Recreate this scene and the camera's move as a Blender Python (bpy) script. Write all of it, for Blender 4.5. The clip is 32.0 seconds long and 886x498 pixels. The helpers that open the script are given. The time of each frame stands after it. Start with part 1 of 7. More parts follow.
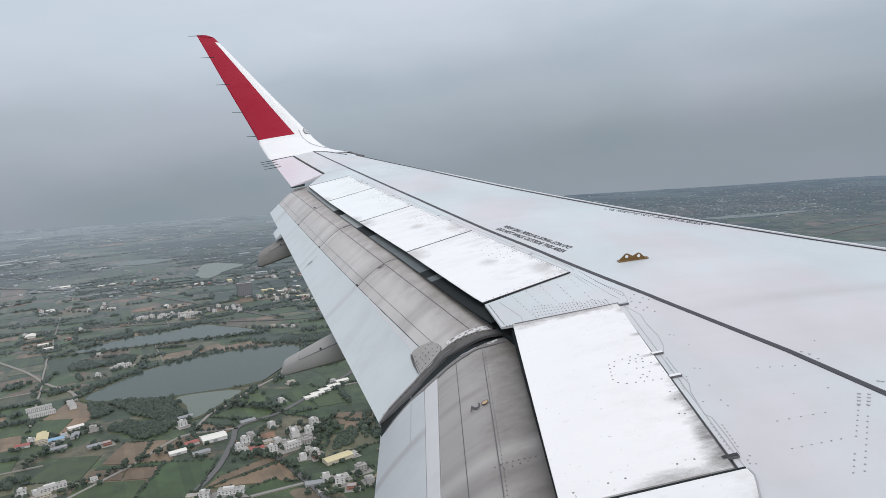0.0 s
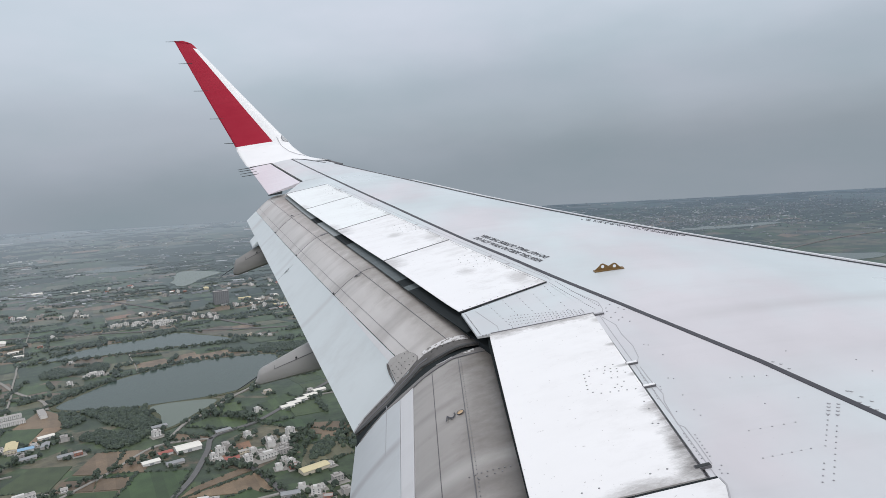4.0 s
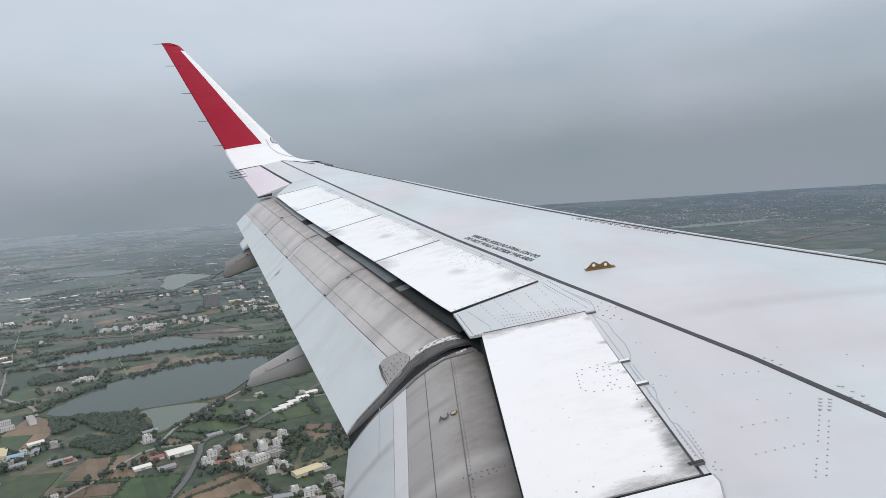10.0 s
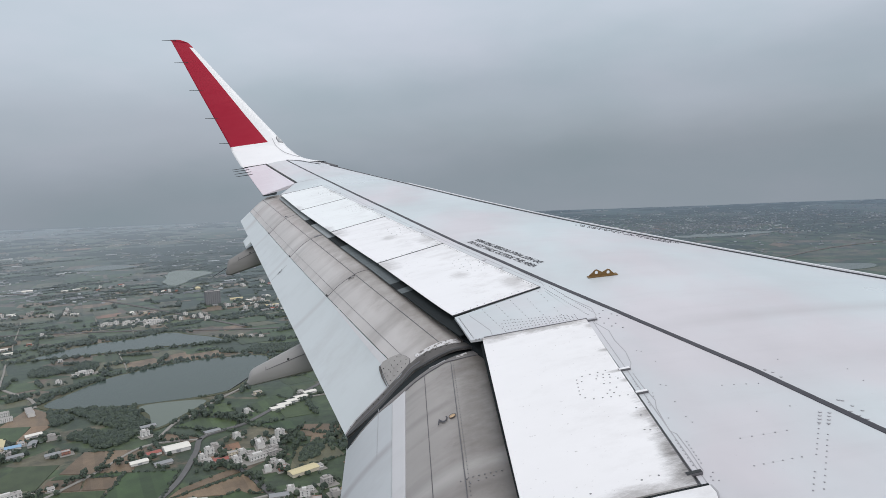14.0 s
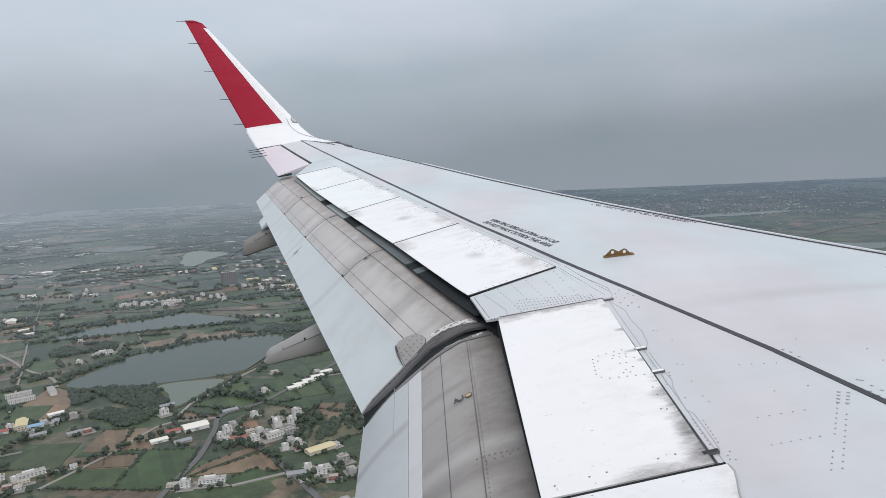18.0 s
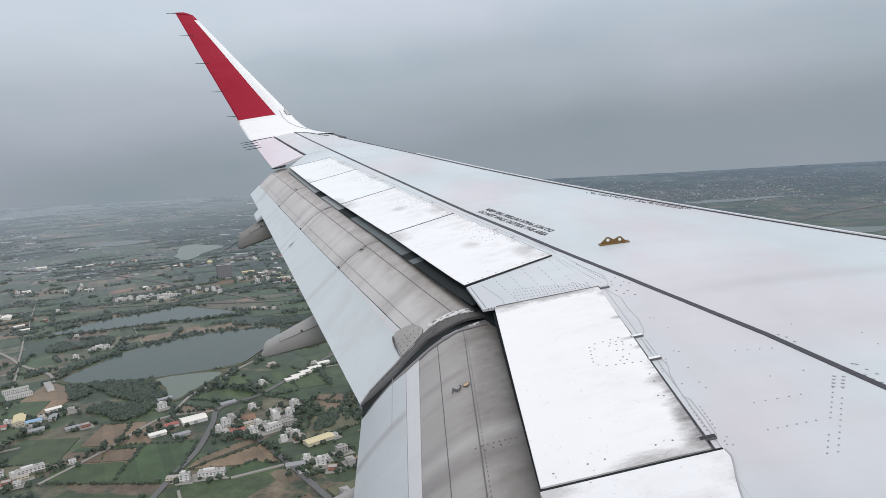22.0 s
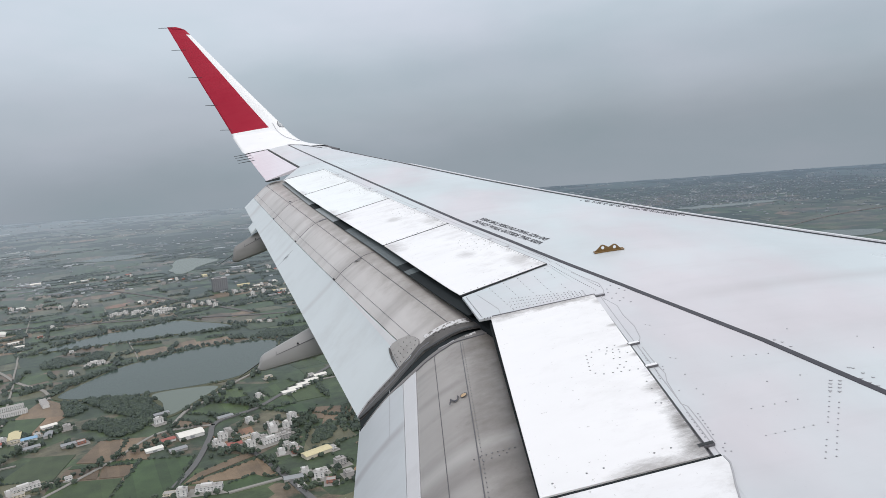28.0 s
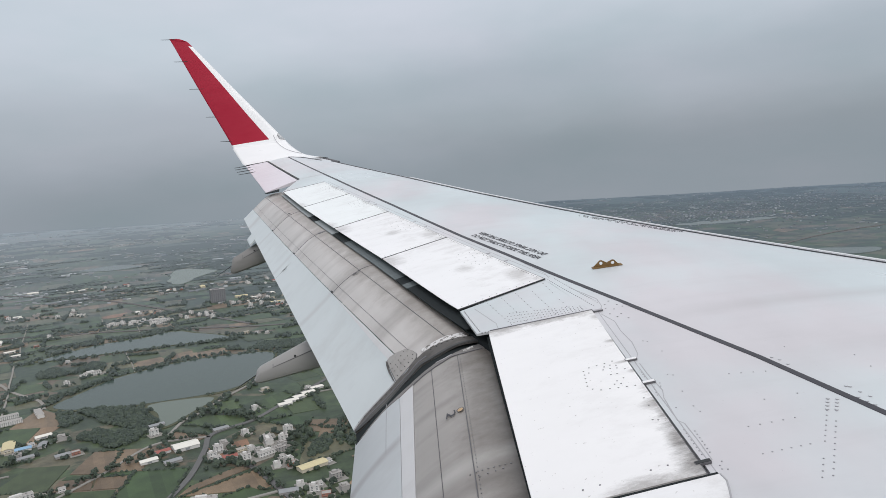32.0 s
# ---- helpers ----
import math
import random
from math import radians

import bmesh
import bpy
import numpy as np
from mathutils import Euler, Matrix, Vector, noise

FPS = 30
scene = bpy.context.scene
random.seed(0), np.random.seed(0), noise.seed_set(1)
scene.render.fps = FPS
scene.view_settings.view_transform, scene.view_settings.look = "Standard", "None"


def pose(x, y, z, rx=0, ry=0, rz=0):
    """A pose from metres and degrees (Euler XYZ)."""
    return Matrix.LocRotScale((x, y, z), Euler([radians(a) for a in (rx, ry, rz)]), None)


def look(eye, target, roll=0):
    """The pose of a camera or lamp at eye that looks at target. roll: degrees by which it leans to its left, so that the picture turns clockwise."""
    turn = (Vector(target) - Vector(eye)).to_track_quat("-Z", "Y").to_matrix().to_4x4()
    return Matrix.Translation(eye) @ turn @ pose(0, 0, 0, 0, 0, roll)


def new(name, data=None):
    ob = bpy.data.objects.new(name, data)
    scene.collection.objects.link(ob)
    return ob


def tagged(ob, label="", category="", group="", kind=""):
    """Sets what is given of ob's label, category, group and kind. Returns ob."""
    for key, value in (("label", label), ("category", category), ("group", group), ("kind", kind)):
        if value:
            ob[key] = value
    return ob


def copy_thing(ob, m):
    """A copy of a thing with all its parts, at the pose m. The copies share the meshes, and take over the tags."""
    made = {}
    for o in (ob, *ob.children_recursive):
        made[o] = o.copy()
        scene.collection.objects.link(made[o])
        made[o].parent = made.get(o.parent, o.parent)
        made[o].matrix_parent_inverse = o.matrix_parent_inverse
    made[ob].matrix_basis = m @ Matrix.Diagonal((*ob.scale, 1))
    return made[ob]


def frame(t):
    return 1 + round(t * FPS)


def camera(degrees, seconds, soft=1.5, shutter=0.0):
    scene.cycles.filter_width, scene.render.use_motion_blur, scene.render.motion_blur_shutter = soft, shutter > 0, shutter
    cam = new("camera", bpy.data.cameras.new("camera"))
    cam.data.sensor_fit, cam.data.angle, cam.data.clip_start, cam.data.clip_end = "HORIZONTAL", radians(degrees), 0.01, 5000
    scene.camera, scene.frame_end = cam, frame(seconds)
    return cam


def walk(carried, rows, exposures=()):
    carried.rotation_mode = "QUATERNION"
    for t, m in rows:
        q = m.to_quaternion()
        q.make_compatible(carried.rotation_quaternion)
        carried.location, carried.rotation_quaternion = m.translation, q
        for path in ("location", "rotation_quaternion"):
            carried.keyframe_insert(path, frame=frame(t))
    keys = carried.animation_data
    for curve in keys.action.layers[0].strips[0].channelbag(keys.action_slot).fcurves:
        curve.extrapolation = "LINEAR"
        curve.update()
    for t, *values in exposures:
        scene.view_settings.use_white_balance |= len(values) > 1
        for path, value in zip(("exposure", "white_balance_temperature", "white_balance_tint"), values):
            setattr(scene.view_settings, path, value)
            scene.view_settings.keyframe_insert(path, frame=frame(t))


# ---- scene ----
# The ground stands level; the aircraft's own axes (x forward, y along the wing, z up) lean a little against it.
LEVEL = Matrix(((0.999896, 0, -0.0144, 0), (0, 1, 0, 0), (0.0144, 0, 0.999896, 0), (0, 0, 0, 1)))
GROUND_Z = -318.5

cam = camera(63.96, 32.0, soft=0.75)

# seconds, place in the aircraft's axes, yaw, pitch and roll in degrees
PATH = [
    (0.0, 0.265, 1.664, 1.458, -1.36, -7.34, -4.48),
    (0.5, 0.259, 1.661, 1.460, -1.26, -8.11, -4.65),
    (1.0, 0.261, 1.672, 1.445, -1.37, -8.78, -4.65),
    (1.5, 0.271, 1.674, 1.442, -1.57, -8.41, -4.68),
    (2.0, 0.272, 1.672, 1.444, -1.96, -7.61, -4.42),
    (2.5, 0.279, 1.675, 1.447, -2.40, -6.82, -4.07),
    (3.0, 0.280, 1.669, 1.447, -2.77, -5.92, -3.92),
    (3.5, 0.282, 1.670, 1.455, -2.99, -6.00, -3.96),
    (4.0, 0.279, 1.668, 1.458, -3.13, -6.75, -3.90),
    (4.5, 0.276, 1.670, 1.457, -3.14, -7.10, -3.97),
    (6.5, 0.279, 1.678, 1.455, -2.78, -7.45, -4.63),
    (7.0, 0.276, 1.677, 1.454, -2.90, -7.35, -4.43),
    (7.5, 0.274, 1.673, 1.457, -3.14, -7.43, -4.37),
    (8.0, 0.277, 1.674, 1.457, -3.42, -7.47, -4.40),
    (8.5, 0.274, 1.671, 1.458, -3.61, -7.41, -4.48),
    (9.0, 0.273, 1.675, 1.454, -3.67, -7.24, -4.61),
    (9.5, 0.275, 1.671, 1.454, -3.73, -7.17, -4.65),
    (10.0, 0.275, 1.676, 1.455, -3.89, -6.76, -4.42),
    (10.5, 0.280, 1.674, 1.451, -4.02, -6.73, -4.17),
    (11.0, 0.283, 1.674, 1.448, -4.11, -6.99, -3.94),
    (11.5, 0.273, 1.667, 1.451, -4.18, -6.90, -3.86),
    (12.0, 0.270, 1.670, 1.457, -4.22, -6.47, -3.91),
    (12.5, 0.275, 1.669, 1.457, -4.15, -6.14, -3.86),
    (13.0, 0.278, 1.673, 1.458, -3.99, -6.12, -3.69),
    (13.5, 0.274, 1.672, 1.456, -3.87, -6.21, -3.28),
    (14.0, 0.270, 1.668, 1.456, -3.70, -6.48, -2.90),
    (14.5, 0.271, 1.667, 1.458, -3.46, -6.48, -2.87),
    (15.0, 0.266, 1.667, 1.463, -3.17, -6.63, -2.73),
    (15.5, 0.262, 1.663, 1.468, -2.73, -7.19, -2.91),
    (17.5, 0.268, 1.671, 1.456, -2.24, -8.09, -3.14),
    (18.0, 0.264, 1.671, 1.453, -2.43, -8.00, -3.21),
    (18.5, 0.269, 1.671, 1.460, -2.59, -7.89, -3.49),
    (19.0, 0.267, 1.668, 1.461, -2.76, -7.33, -3.59),
    (19.5, 0.265, 1.669, 1.461, -2.74, -7.63, -3.70),
    (20.0, 0.265, 1.669, 1.457, -2.62, -8.47, -4.09),
    (20.5, 0.265, 1.676, 1.457, -2.56, -8.64, -4.28),
    (21.0, 0.265, 1.675, 1.459, -2.51, -8.60, -4.27),
    (21.5, 0.260, 1.670, 1.452, -2.65, -8.59, -4.03),
    (22.0, 0.262, 1.671, 1.456, -2.75, -8.84, -3.97),
    (22.5, 0.267, 1.675, 1.456, -2.79, -9.39, -3.91),
    (23.0, 0.267, 1.674, 1.452, -2.94, -9.52, -3.90),
    (23.5, 0.265, 1.672, 1.457, -3.19, -9.22, -3.91),
    (24.0, 0.271, 1.669, 1.460, -3.35, -8.61, -4.10),
    (24.5, 0.276, 1.675, 1.458, -3.36, -8.05, -4.33),
    (25.0, 0.275, 1.676, 1.456, -3.22, -8.19, -4.48),
    (25.5, 0.274, 1.677, 1.454, -2.95, -8.95, -4.61),
    (27.5, 0.263, 1.671, 1.466, -2.89, -8.45, -5.06),
    (28.0, 0.264, 1.671, 1.462, -3.19, -8.10, -4.85),
    (28.5, 0.273, 1.671, 1.460, -3.54, -7.43, -4.54),
    (29.0, 0.277, 1.662, 1.460, -3.82, -6.52, -4.04),
    (29.5, 0.265, 1.665, 1.471, -3.89, -6.02, -3.60),
    (30.0, 0.268, 1.668, 1.468, -3.63, -6.07, -3.87),
    (30.5, 0.269, 1.669, 1.468, -3.30, -6.86, -4.14),
    (31.0, 0.267, 1.667, 1.462, -3.10, -7.34, -4.19),
    (31.5, 0.269, 1.669, 1.460, -3.12, -7.02, -4.26),
    (32.0, 0.266, 1.666, 1.466, -3.38, -7.03, -4.21),
]


def aim(x, y, z, yaw, pitch, roll):
    return LEVEL @ pose(x, y, z, 90 + pitch, 0, yaw) @ pose(0, 0, 0, 0, 0, roll)


walk(cam, [(row[0], aim(*row[1:])) for row in PATH], exposures=[(0.0, 0.0, 6470, 10), (1.5, 0.04, 6470, 10), (4.0, 0.0, 6480, 10), (9.0, 0.0, 6480, 10), (12.0, -0.04, 6480, 10), (15.0, -0.08, 6480, 10), (19.0, 0.0, 6490, 10), (24.0, 0.04, 6520, 10), (28.0, 0.08, 6530, 10), (30.0, -0.02, 6570, 10), (32.0, -0.04, 6600, 10)])

# ---- light: a hazy overcast day ----
world = bpy.data.worlds.new("overcast_sky")
scene.world = world
world.use_nodes = True
wn, wl = world.node_tree.nodes, world.node_tree.links
wn.clear()
w_out, w_bg, w_bg2, w_add = wn.new("ShaderNodeOutputWorld"), wn.new("ShaderNodeBackground"), wn.new("ShaderNodeBackground"), wn.new("ShaderNodeAddShader")
sky = wn.new("ShaderNodeTexSky")
sky.sky_type, sky.sun_disc = "NISHITA", False
sky.sun_elevation, sky.sun_rotation = radians(47), radians(164)
sky.dust_density, sky.air_density = 4.0, 1.0
w_bg.inputs["Strength"].default_value = 0.012
wl.new(sky.outputs[0], w_bg.inputs[0])
w_geo, w_sep, w_ramp = wn.new("ShaderNodeTexCoord"), wn.new("ShaderNodeSeparateXYZ"), wn.new("ShaderNodeValToRGB")
wl.new(w_geo.outputs["Generated"], w_sep.inputs[0])
w_noise, w_map = wn.new("ShaderNodeTexNoise"), wn.new("ShaderNodeMapping")
w_map.inputs["Scale"].default_value = (1.2, 1.2, 3.0)
wl.new(w_geo.outputs["Generated"], w_map.inputs[0])
wl.new(w_map.outputs[0], w_noise.inputs["Vector"])
w_noise.inputs["Scale"].default_value, w_noise.inputs["Detail"].default_value, w_noise.inputs["Roughness"].default_value = 1.6, 5.0, 0.5
w_off = wn.new("ShaderNodeMath")
w_off.operation = "MULTIPLY_ADD"
w_off.inputs[1].default_value, w_off.inputs[2].default_value = 0.16, -0.055
wl.new(w_noise.outputs[0], w_off.inputs[0])
w_sum = wn.new("ShaderNodeMath")
w_sum.operation = "ADD"
wl.new(w_sep.outputs["Z"], w_sum.inputs[0])
wl.new(w_off.outputs[0], w_sum.inputs[1])
# the haze is a little brighter towards the tail
w_side = wn.new("ShaderNodeMath")
w_side.operation = "MULTIPLY_ADD"
w_side.inputs[1].default_value = -0.062
wl.new(w_sep.outputs["X"], w_side.inputs[0])
wl.new(w_sum.outputs[0], w_side.inputs[2])
wl.new(w_side.outputs[0], w_ramp.inputs[0])
ramp = w_ramp.color_ramp
ramp.interpolation = "EASE"
for i, (at, rgb) in enumerate(((0.0, (0.305, 0.354, 0.400)), (0.10, (0.412, 0.470, 0.532)), (0.25, (0.62, 0.682, 0.757)), (0.5, (0.80, 0.83, 0.88)), (1.0, (0.95, 0.97, 1.02)))):
    e = ramp.elements[i] if i < 2 else ramp.elements.new(at)
    e.position, e.color = at, (*rgb, 1)
# thin cloud: soft patches, faintly pink and faintly blue
w_patch, w_tint, w_mul = wn.new("ShaderNodeTexNoise"), wn.new("ShaderNodeValToRGB"), wn.new("ShaderNodeMix")
w_patch.inputs["Scale"].default_value, w_patch.inputs["Detail"].default_value, w_patch.inputs["Roughness"].default_value = 2.6, 4.0, 0.55
wl.new(w_map.outputs[0], w_patch.inputs["Vector"])
wl.new(w_patch.outputs[0], w_tint.inputs[0])
w_tint.color_ramp.elements[0].position, w_tint.color_ramp.elements[0].color = 0.34, (0.92, 0.95, 0.952, 1)
w_tint.color_ramp.elements[1].position, w_tint.color_ramp.elements[1].color = 0.66, (1.05, 1.02, 1.035, 1)
w_mul.data_type, w_mul.blend_type = "RGBA", "MULTIPLY"
w_mul.inputs[0].default_value = 1.0
wl.new(w_ramp.outputs[0], w_mul.inputs[6])
wl.new(w_tint.outputs[0], w_mul.inputs[7])
wl.new(w_mul.outputs[2], w_bg2.inputs[0])
w_bg2.inputs["Strength"].default_value = 0.92
wl.new(w_bg.outputs[0], w_add.inputs[0])
wl.new(w_bg2.outputs[0], w_add.inputs[1])
wl.new(w_add.outputs[0], w_out.inputs[0])

sun_data = bpy.data.lights.new("sun", "SUN")
sun_data.energy, sun_data.angle, sun_data.color = 1.1, radians(35), (1.0, 0.98, 0.96)
sun = new("sun", sun_data)
sun.matrix_world = look((14, -50, 56), (0, 0, 0))


# ---- materials ----
def material(name, base, rough=0.5, metal=0.0, spec=0.5, coat=0.0):
    m = bpy.data.materials.new(name)
    m.use_nodes = True
    b = m.node_tree.nodes["Principled BSDF"]
    b.inputs["Base Color"].default_value = (*base, 1)
    b.inputs["Roughness"].default_value, b.inputs["Metallic"].default_value = rough, metal
    b.inputs["Specular IOR Level"].default_value, b.inputs["Coat Weight"].default_value = spec, coat
    return m


def bsdf(m):
    return m.node_tree.nodes["Principled BSDF"]


def node(m, kind, **inputs):
    n = m.node_tree.nodes.new(kind)
    for key, value in inputs.items():
        n.inputs[key.replace("_", " ")].default_value = value
    return n


def link(m, a, b):
    m.node_tree.links.new(a, b)


def coords(m, scale=(1, 1, 1), turn=0.0):
    tc, mp = node(m, "ShaderNodeTexCoord"), node(m, "ShaderNodeMapping")
    mp.inputs["Scale"].default_value, mp.inputs["Rotation"].default_value = scale, (0, 0, radians(turn))
    link(m, tc.outputs["Object"], mp.inputs[0])
    return mp.outputs[0]


def ramp_of(m, value, stops):
    r = node(m, "ShaderNodeValToRGB")
    for i, (at, c) in enumerate(stops):
        e = r.color_ramp.elements[i] if i < 2 else r.color_ramp.elements.new(at)
        e.position, e.color = at, (c, c, c, 1) if isinstance(c, float) else (*c, 1)
    link(m, value, r.inputs[0])
    return r.outputs[0]


def mixed(m, factor, a, b, how="MIX"):
    n = node(m, "ShaderNodeMix")
    n.data_type, n.blend_type = "RGBA", how
    for sock, v in ((n.inputs[0], factor), (n.inputs[6], a), (n.inputs[7], b)):
        if isinstance(v, (int, float)):
            sock.default_value = v
        elif isinstance(v, tuple):
            sock.default_value = (*v, 1)
        else:
            link(m, v, sock)
    return n.outputs[2]


def noise_of(m, vec, scale, detail=4.0, rough=0.55):
    n = node(m, "ShaderNodeTexNoise", Scale=scale, Detail=detail, Roughness=rough)
    link(m, vec, n.inputs["Vector"])
    return n.outputs[0]


def relief(m, value, strength, distance):
    b = node(m, "ShaderNodeBump", Strength=strength, Distance=distance)
    link(m, value, b.inputs["Height"])
    link(m, b.outputs[0], bsdf(m).inputs["Normal"])


def paint(name, base, dirt, amount, rough=0.32, streak=(0.8, 9.0, 3.0), turn=0.0):
    """Aircraft paint: cloudy at arm's length, with thin streaks of grime that run with the airflow, and a slightly wavy skin."""
    m = material(name, base, rough)
    big = noise_of(m, coords(m, (1, 1, 1)), 0.9, 3.0)
    fine = noise_of(m, coords(m, streak, turn), 2.2, 6.0, 0.65)
    grime = ramp_of(m, fine, ((0.48, 0.0), (0.78, 1.0)))
    cloud = ramp_of(m, big, ((0.38, 0.25), (0.72, 1.0)))
    both = mixed(m, 1.0, grime, cloud, "MULTIPLY")
    soft = mixed(m, big, tuple(c * 0.95 for c in base), tuple(min(1, c * 1.04) for c in base))
    scaled = mixed(m, amount, (0.0, 0.0, 0.0), both)
    link(m, mixed(m, scaled, soft, dirt), bsdf(m).inputs["Base Color"])
    link(m, ramp_of(m, fine, ((0.3, rough), (0.8, min(1.0, rough + 0.25)))), bsdf(m).inputs["Roughness"])
    relief(m, noise_of(m, coords(m), 3.0, 2.0), 0.04, 0.02)
    return m


def worn_panel(name, base, dirt, reach, inboard, streak, cut, soft_dark=0.5, edge=0.0, blot=0.5, smudges=()):
    """White panel paint with soot and scuffs that start at the hinge (u = 0) and trail aft, and specks of chipped paint."""
    m = material(name, base, 0.38)
    tc = node(m, "ShaderNodeTexCoord")
    sep = node(m, "ShaderNodeSeparateXYZ")
    link(m, tc.outputs["UV"], sep.inputs[0])
    near = node(m, "ShaderNodeMapRange")
    link(m, sep.outputs["X"], near.inputs[0])
    near.inputs[1].default_value, near.inputs[2].default_value, near.inputs[3].default_value, near.inputs[4].default_value = 0.0, reach, 1.0, 0.0
    near_wide = node(m, "ShaderNodeMapRange")
    link(m, sep.outputs["X"], near_wide.inputs[0])
    near_wide.inputs[1].default_value, near_wide.inputs[2].default_value, near_wide.inputs[3].default_value, near_wide.inputs[4].default_value = 0.2, 1.0, 1.0, 0.75
    inner = node(m, "ShaderNodeMapRange")
    link(m, sep.outputs["Y"], inner.inputs[0])
    inner.inputs[1].default_value, inner.inputs[2].default_value, inner.inputs[3].default_value, inner.inputs[4].default_value = 0.0, 0.75, 1.0, inboard
    weight = mixed(m, 1.0, near.outputs[0], inner.outputs[0], "MULTIPLY")
    streaks = noise_of(m, coords(m, streak), 2.4, 10.0, 0.78)
    added = mixed(m, 1.0, weight, streaks, "MULTIPLY")
    soot = ramp_of(m, added, ((cut, 0.0), (cut + 0.30, 1.0)))
    specks = ramp_of(m, noise_of(m, coords(m, (12, 14, 12)), 3.6, 3.0, 0.6), ((0.68, 0.0), (0.73, 0.7)))
    broad = noise_of(m, coords(m, (1.2, 2.2, 1)), 1.5, 4.0)
    clean = mixed(m, broad, tuple(c * 0.94 for c in base), tuple(min(1, c * 1.03) for c in base))
    faint = mixed(m, ramp_of(m, noise_of(m, coords(m, (1.5, 5, 2)), 1.6, 5.0, 0.6), ((0.50, 0.0), (0.80, soft_dark))), clean, (0.55, 0.53, 0.52))
    speckled = mixed(m, specks, faint, (0.35, 0.33, 0.32))
    blots = mixed(m, 1.0, near_wide.outputs[0], noise_of(m, coords(m, (2.0, 3.4, 2.0)), 2.0, 9.0, 0.72), "MULTIPLY")
    speckled = mixed(m, ramp_of(m, blots, ((0.46, 0.0), (0.72, blot))), speckled, (0.46, 0.44, 0.43))
    if edge:
        rim = node(m, "ShaderNodeMapRange")
        link(m, sep.outputs["Y"], rim.inputs[0])
        rim.inputs[1].default_value, rim.inputs[2].default_value, rim.inputs[3].default_value, rim.inputs[4].default_value = 0.88, 1.0, 0.0, 1.0
        chips = mixed(m, 1.0, rim.outputs[0], noise_of(m, coords(m, (5, 8, 5)), 3.0, 6.0, 0.75), "MULTIPLY")
        speckled = mixed(m, ramp_of(m, chips, ((0.30, 0.0), (0.52, edge))), speckled, (0.42, 0.40, 0.39))
    # rubbed grey smudges at set places of the panel, broken up by a ragged noise
    for cu, cv, ru, rv, amount in smudges:
        mp, far = node(m, "ShaderNodeMapping"), node(m, "ShaderNodeVectorMath")
        mp.inputs["Scale"].default_value, mp.inputs["Location"].default_value = (1 / ru, 1 / rv, 0), (-cu / ru, -cv / rv, 0)
        link(m, tc.outputs["UV"], mp.inputs[0])
        far.operation = "LENGTH"
        link(m, mp.outputs[0], far.inputs[0])
        close = ramp_of(m, far.outputs["Value"], ((0.0, 1.0), (1.0, 0.0)))
        ragged = mixed(m, 1.0, close, noise_of(m, coords(m, (2.5, 6.0, 2.5)), 3.0, 10.0, 0.8), "MULTIPLY")
        speckled = mixed(m, ramp_of(m, ragged, ((0.22, 0.0), (0.44, amount))), speckled, (0.36, 0.345, 0.335))
    link(m, mixed(m, soot, speckled, dirt), bsdf(m).inputs["Base Color"])
    link(m, ramp_of(m, soot, ((0.0, 0.36), (1.0, 0.7))), bsdf(m).inputs["Roughness"])
    relief(m, broad, 0.04, 0.02)
    return m


def pearl_paint(name, cool, warm, dirt):
    """Pale wing paint whose tint wanders between cool and warm over an arm's length, with faint streaks and scuffs."""
    m = material(name, cool, 0.3)
    big = noise_of(m, coords(m, (0.45, 0.35, 0.45)), 1.6, 3.0)
    fine = noise_of(m, coords(m, (0.5, 2.5, 2.0)), 2.2, 6.0, 0.65)
    tiny = noise_of(m, coords(m, (9, 9, 9)), 6.0, 2.0)
    c = mixed(m, ramp_of(m, big, ((0.42, 0.0), (0.63, 1.0))), cool, warm)
    c = mixed(m, 1.0, c, ramp_of(m, noise_of(m, coords(m, (0.9, 0.55, 0.9), 20), 1.3, 5.0, 0.55), ((0.32, 0.91), (0.62, 1.03))), "MULTIPLY")
    c = mixed(m, ramp_of(m, fine, ((0.50, 0.0), (0.85, 0.22))), c, dirt)
    c = mixed(m, ramp_of(m, tiny, ((0.72, 0.0), (0.76, 0.3))), c, dirt)
    # one long soft darker band that runs with the airflow, and a broad fainter one inboard of it
    tc, sep, onset = node(m, "ShaderNodeTexCoord"), node(m, "ShaderNodeSeparateXYZ"), node(m, "ShaderNodeMapRange")
    link(m, tc.outputs["Object"], sep.inputs[0])
    link(m, sep.outputs["X"], onset.inputs[0])
    onset.inputs[1].default_value, onset.inputs[2].default_value, onset.inputs[3].default_value, onset.inputs[4].default_value = 1.6, 2.4, 0.0, 1.0
    for centre, half, amount in ((5.80, 0.13, 0.42), (5.05, 0.40, 0.16)):
        across = node(m, "ShaderNodeMapRange")
        link(m, sep.outputs["Y"], across.inputs[0])
        across.inputs[1].default_value, across.inputs[2].default_value = centre - half, centre + half
        soft_dark = ramp_of(m, across.outputs[0], ((0.0, 0.0), (0.45, amount), (0.6, amount * 0.8), (1.0, 0.0)))
        c = mixed(m, mixed(m, 1.0, soft_dark, onset.outputs[0], "MULTIPLY"), c, dirt)
    link(m, c, bsdf(m).inputs["Base Color"])
    link(m, ramp_of(m, big, ((0.3, 0.26), (0.7, 0.36))), bsdf(m).inputs["Roughness"])
    relief(m, noise_of(m, coords(m), 1.4, 2.0), 0.05, 0.03)
    return m


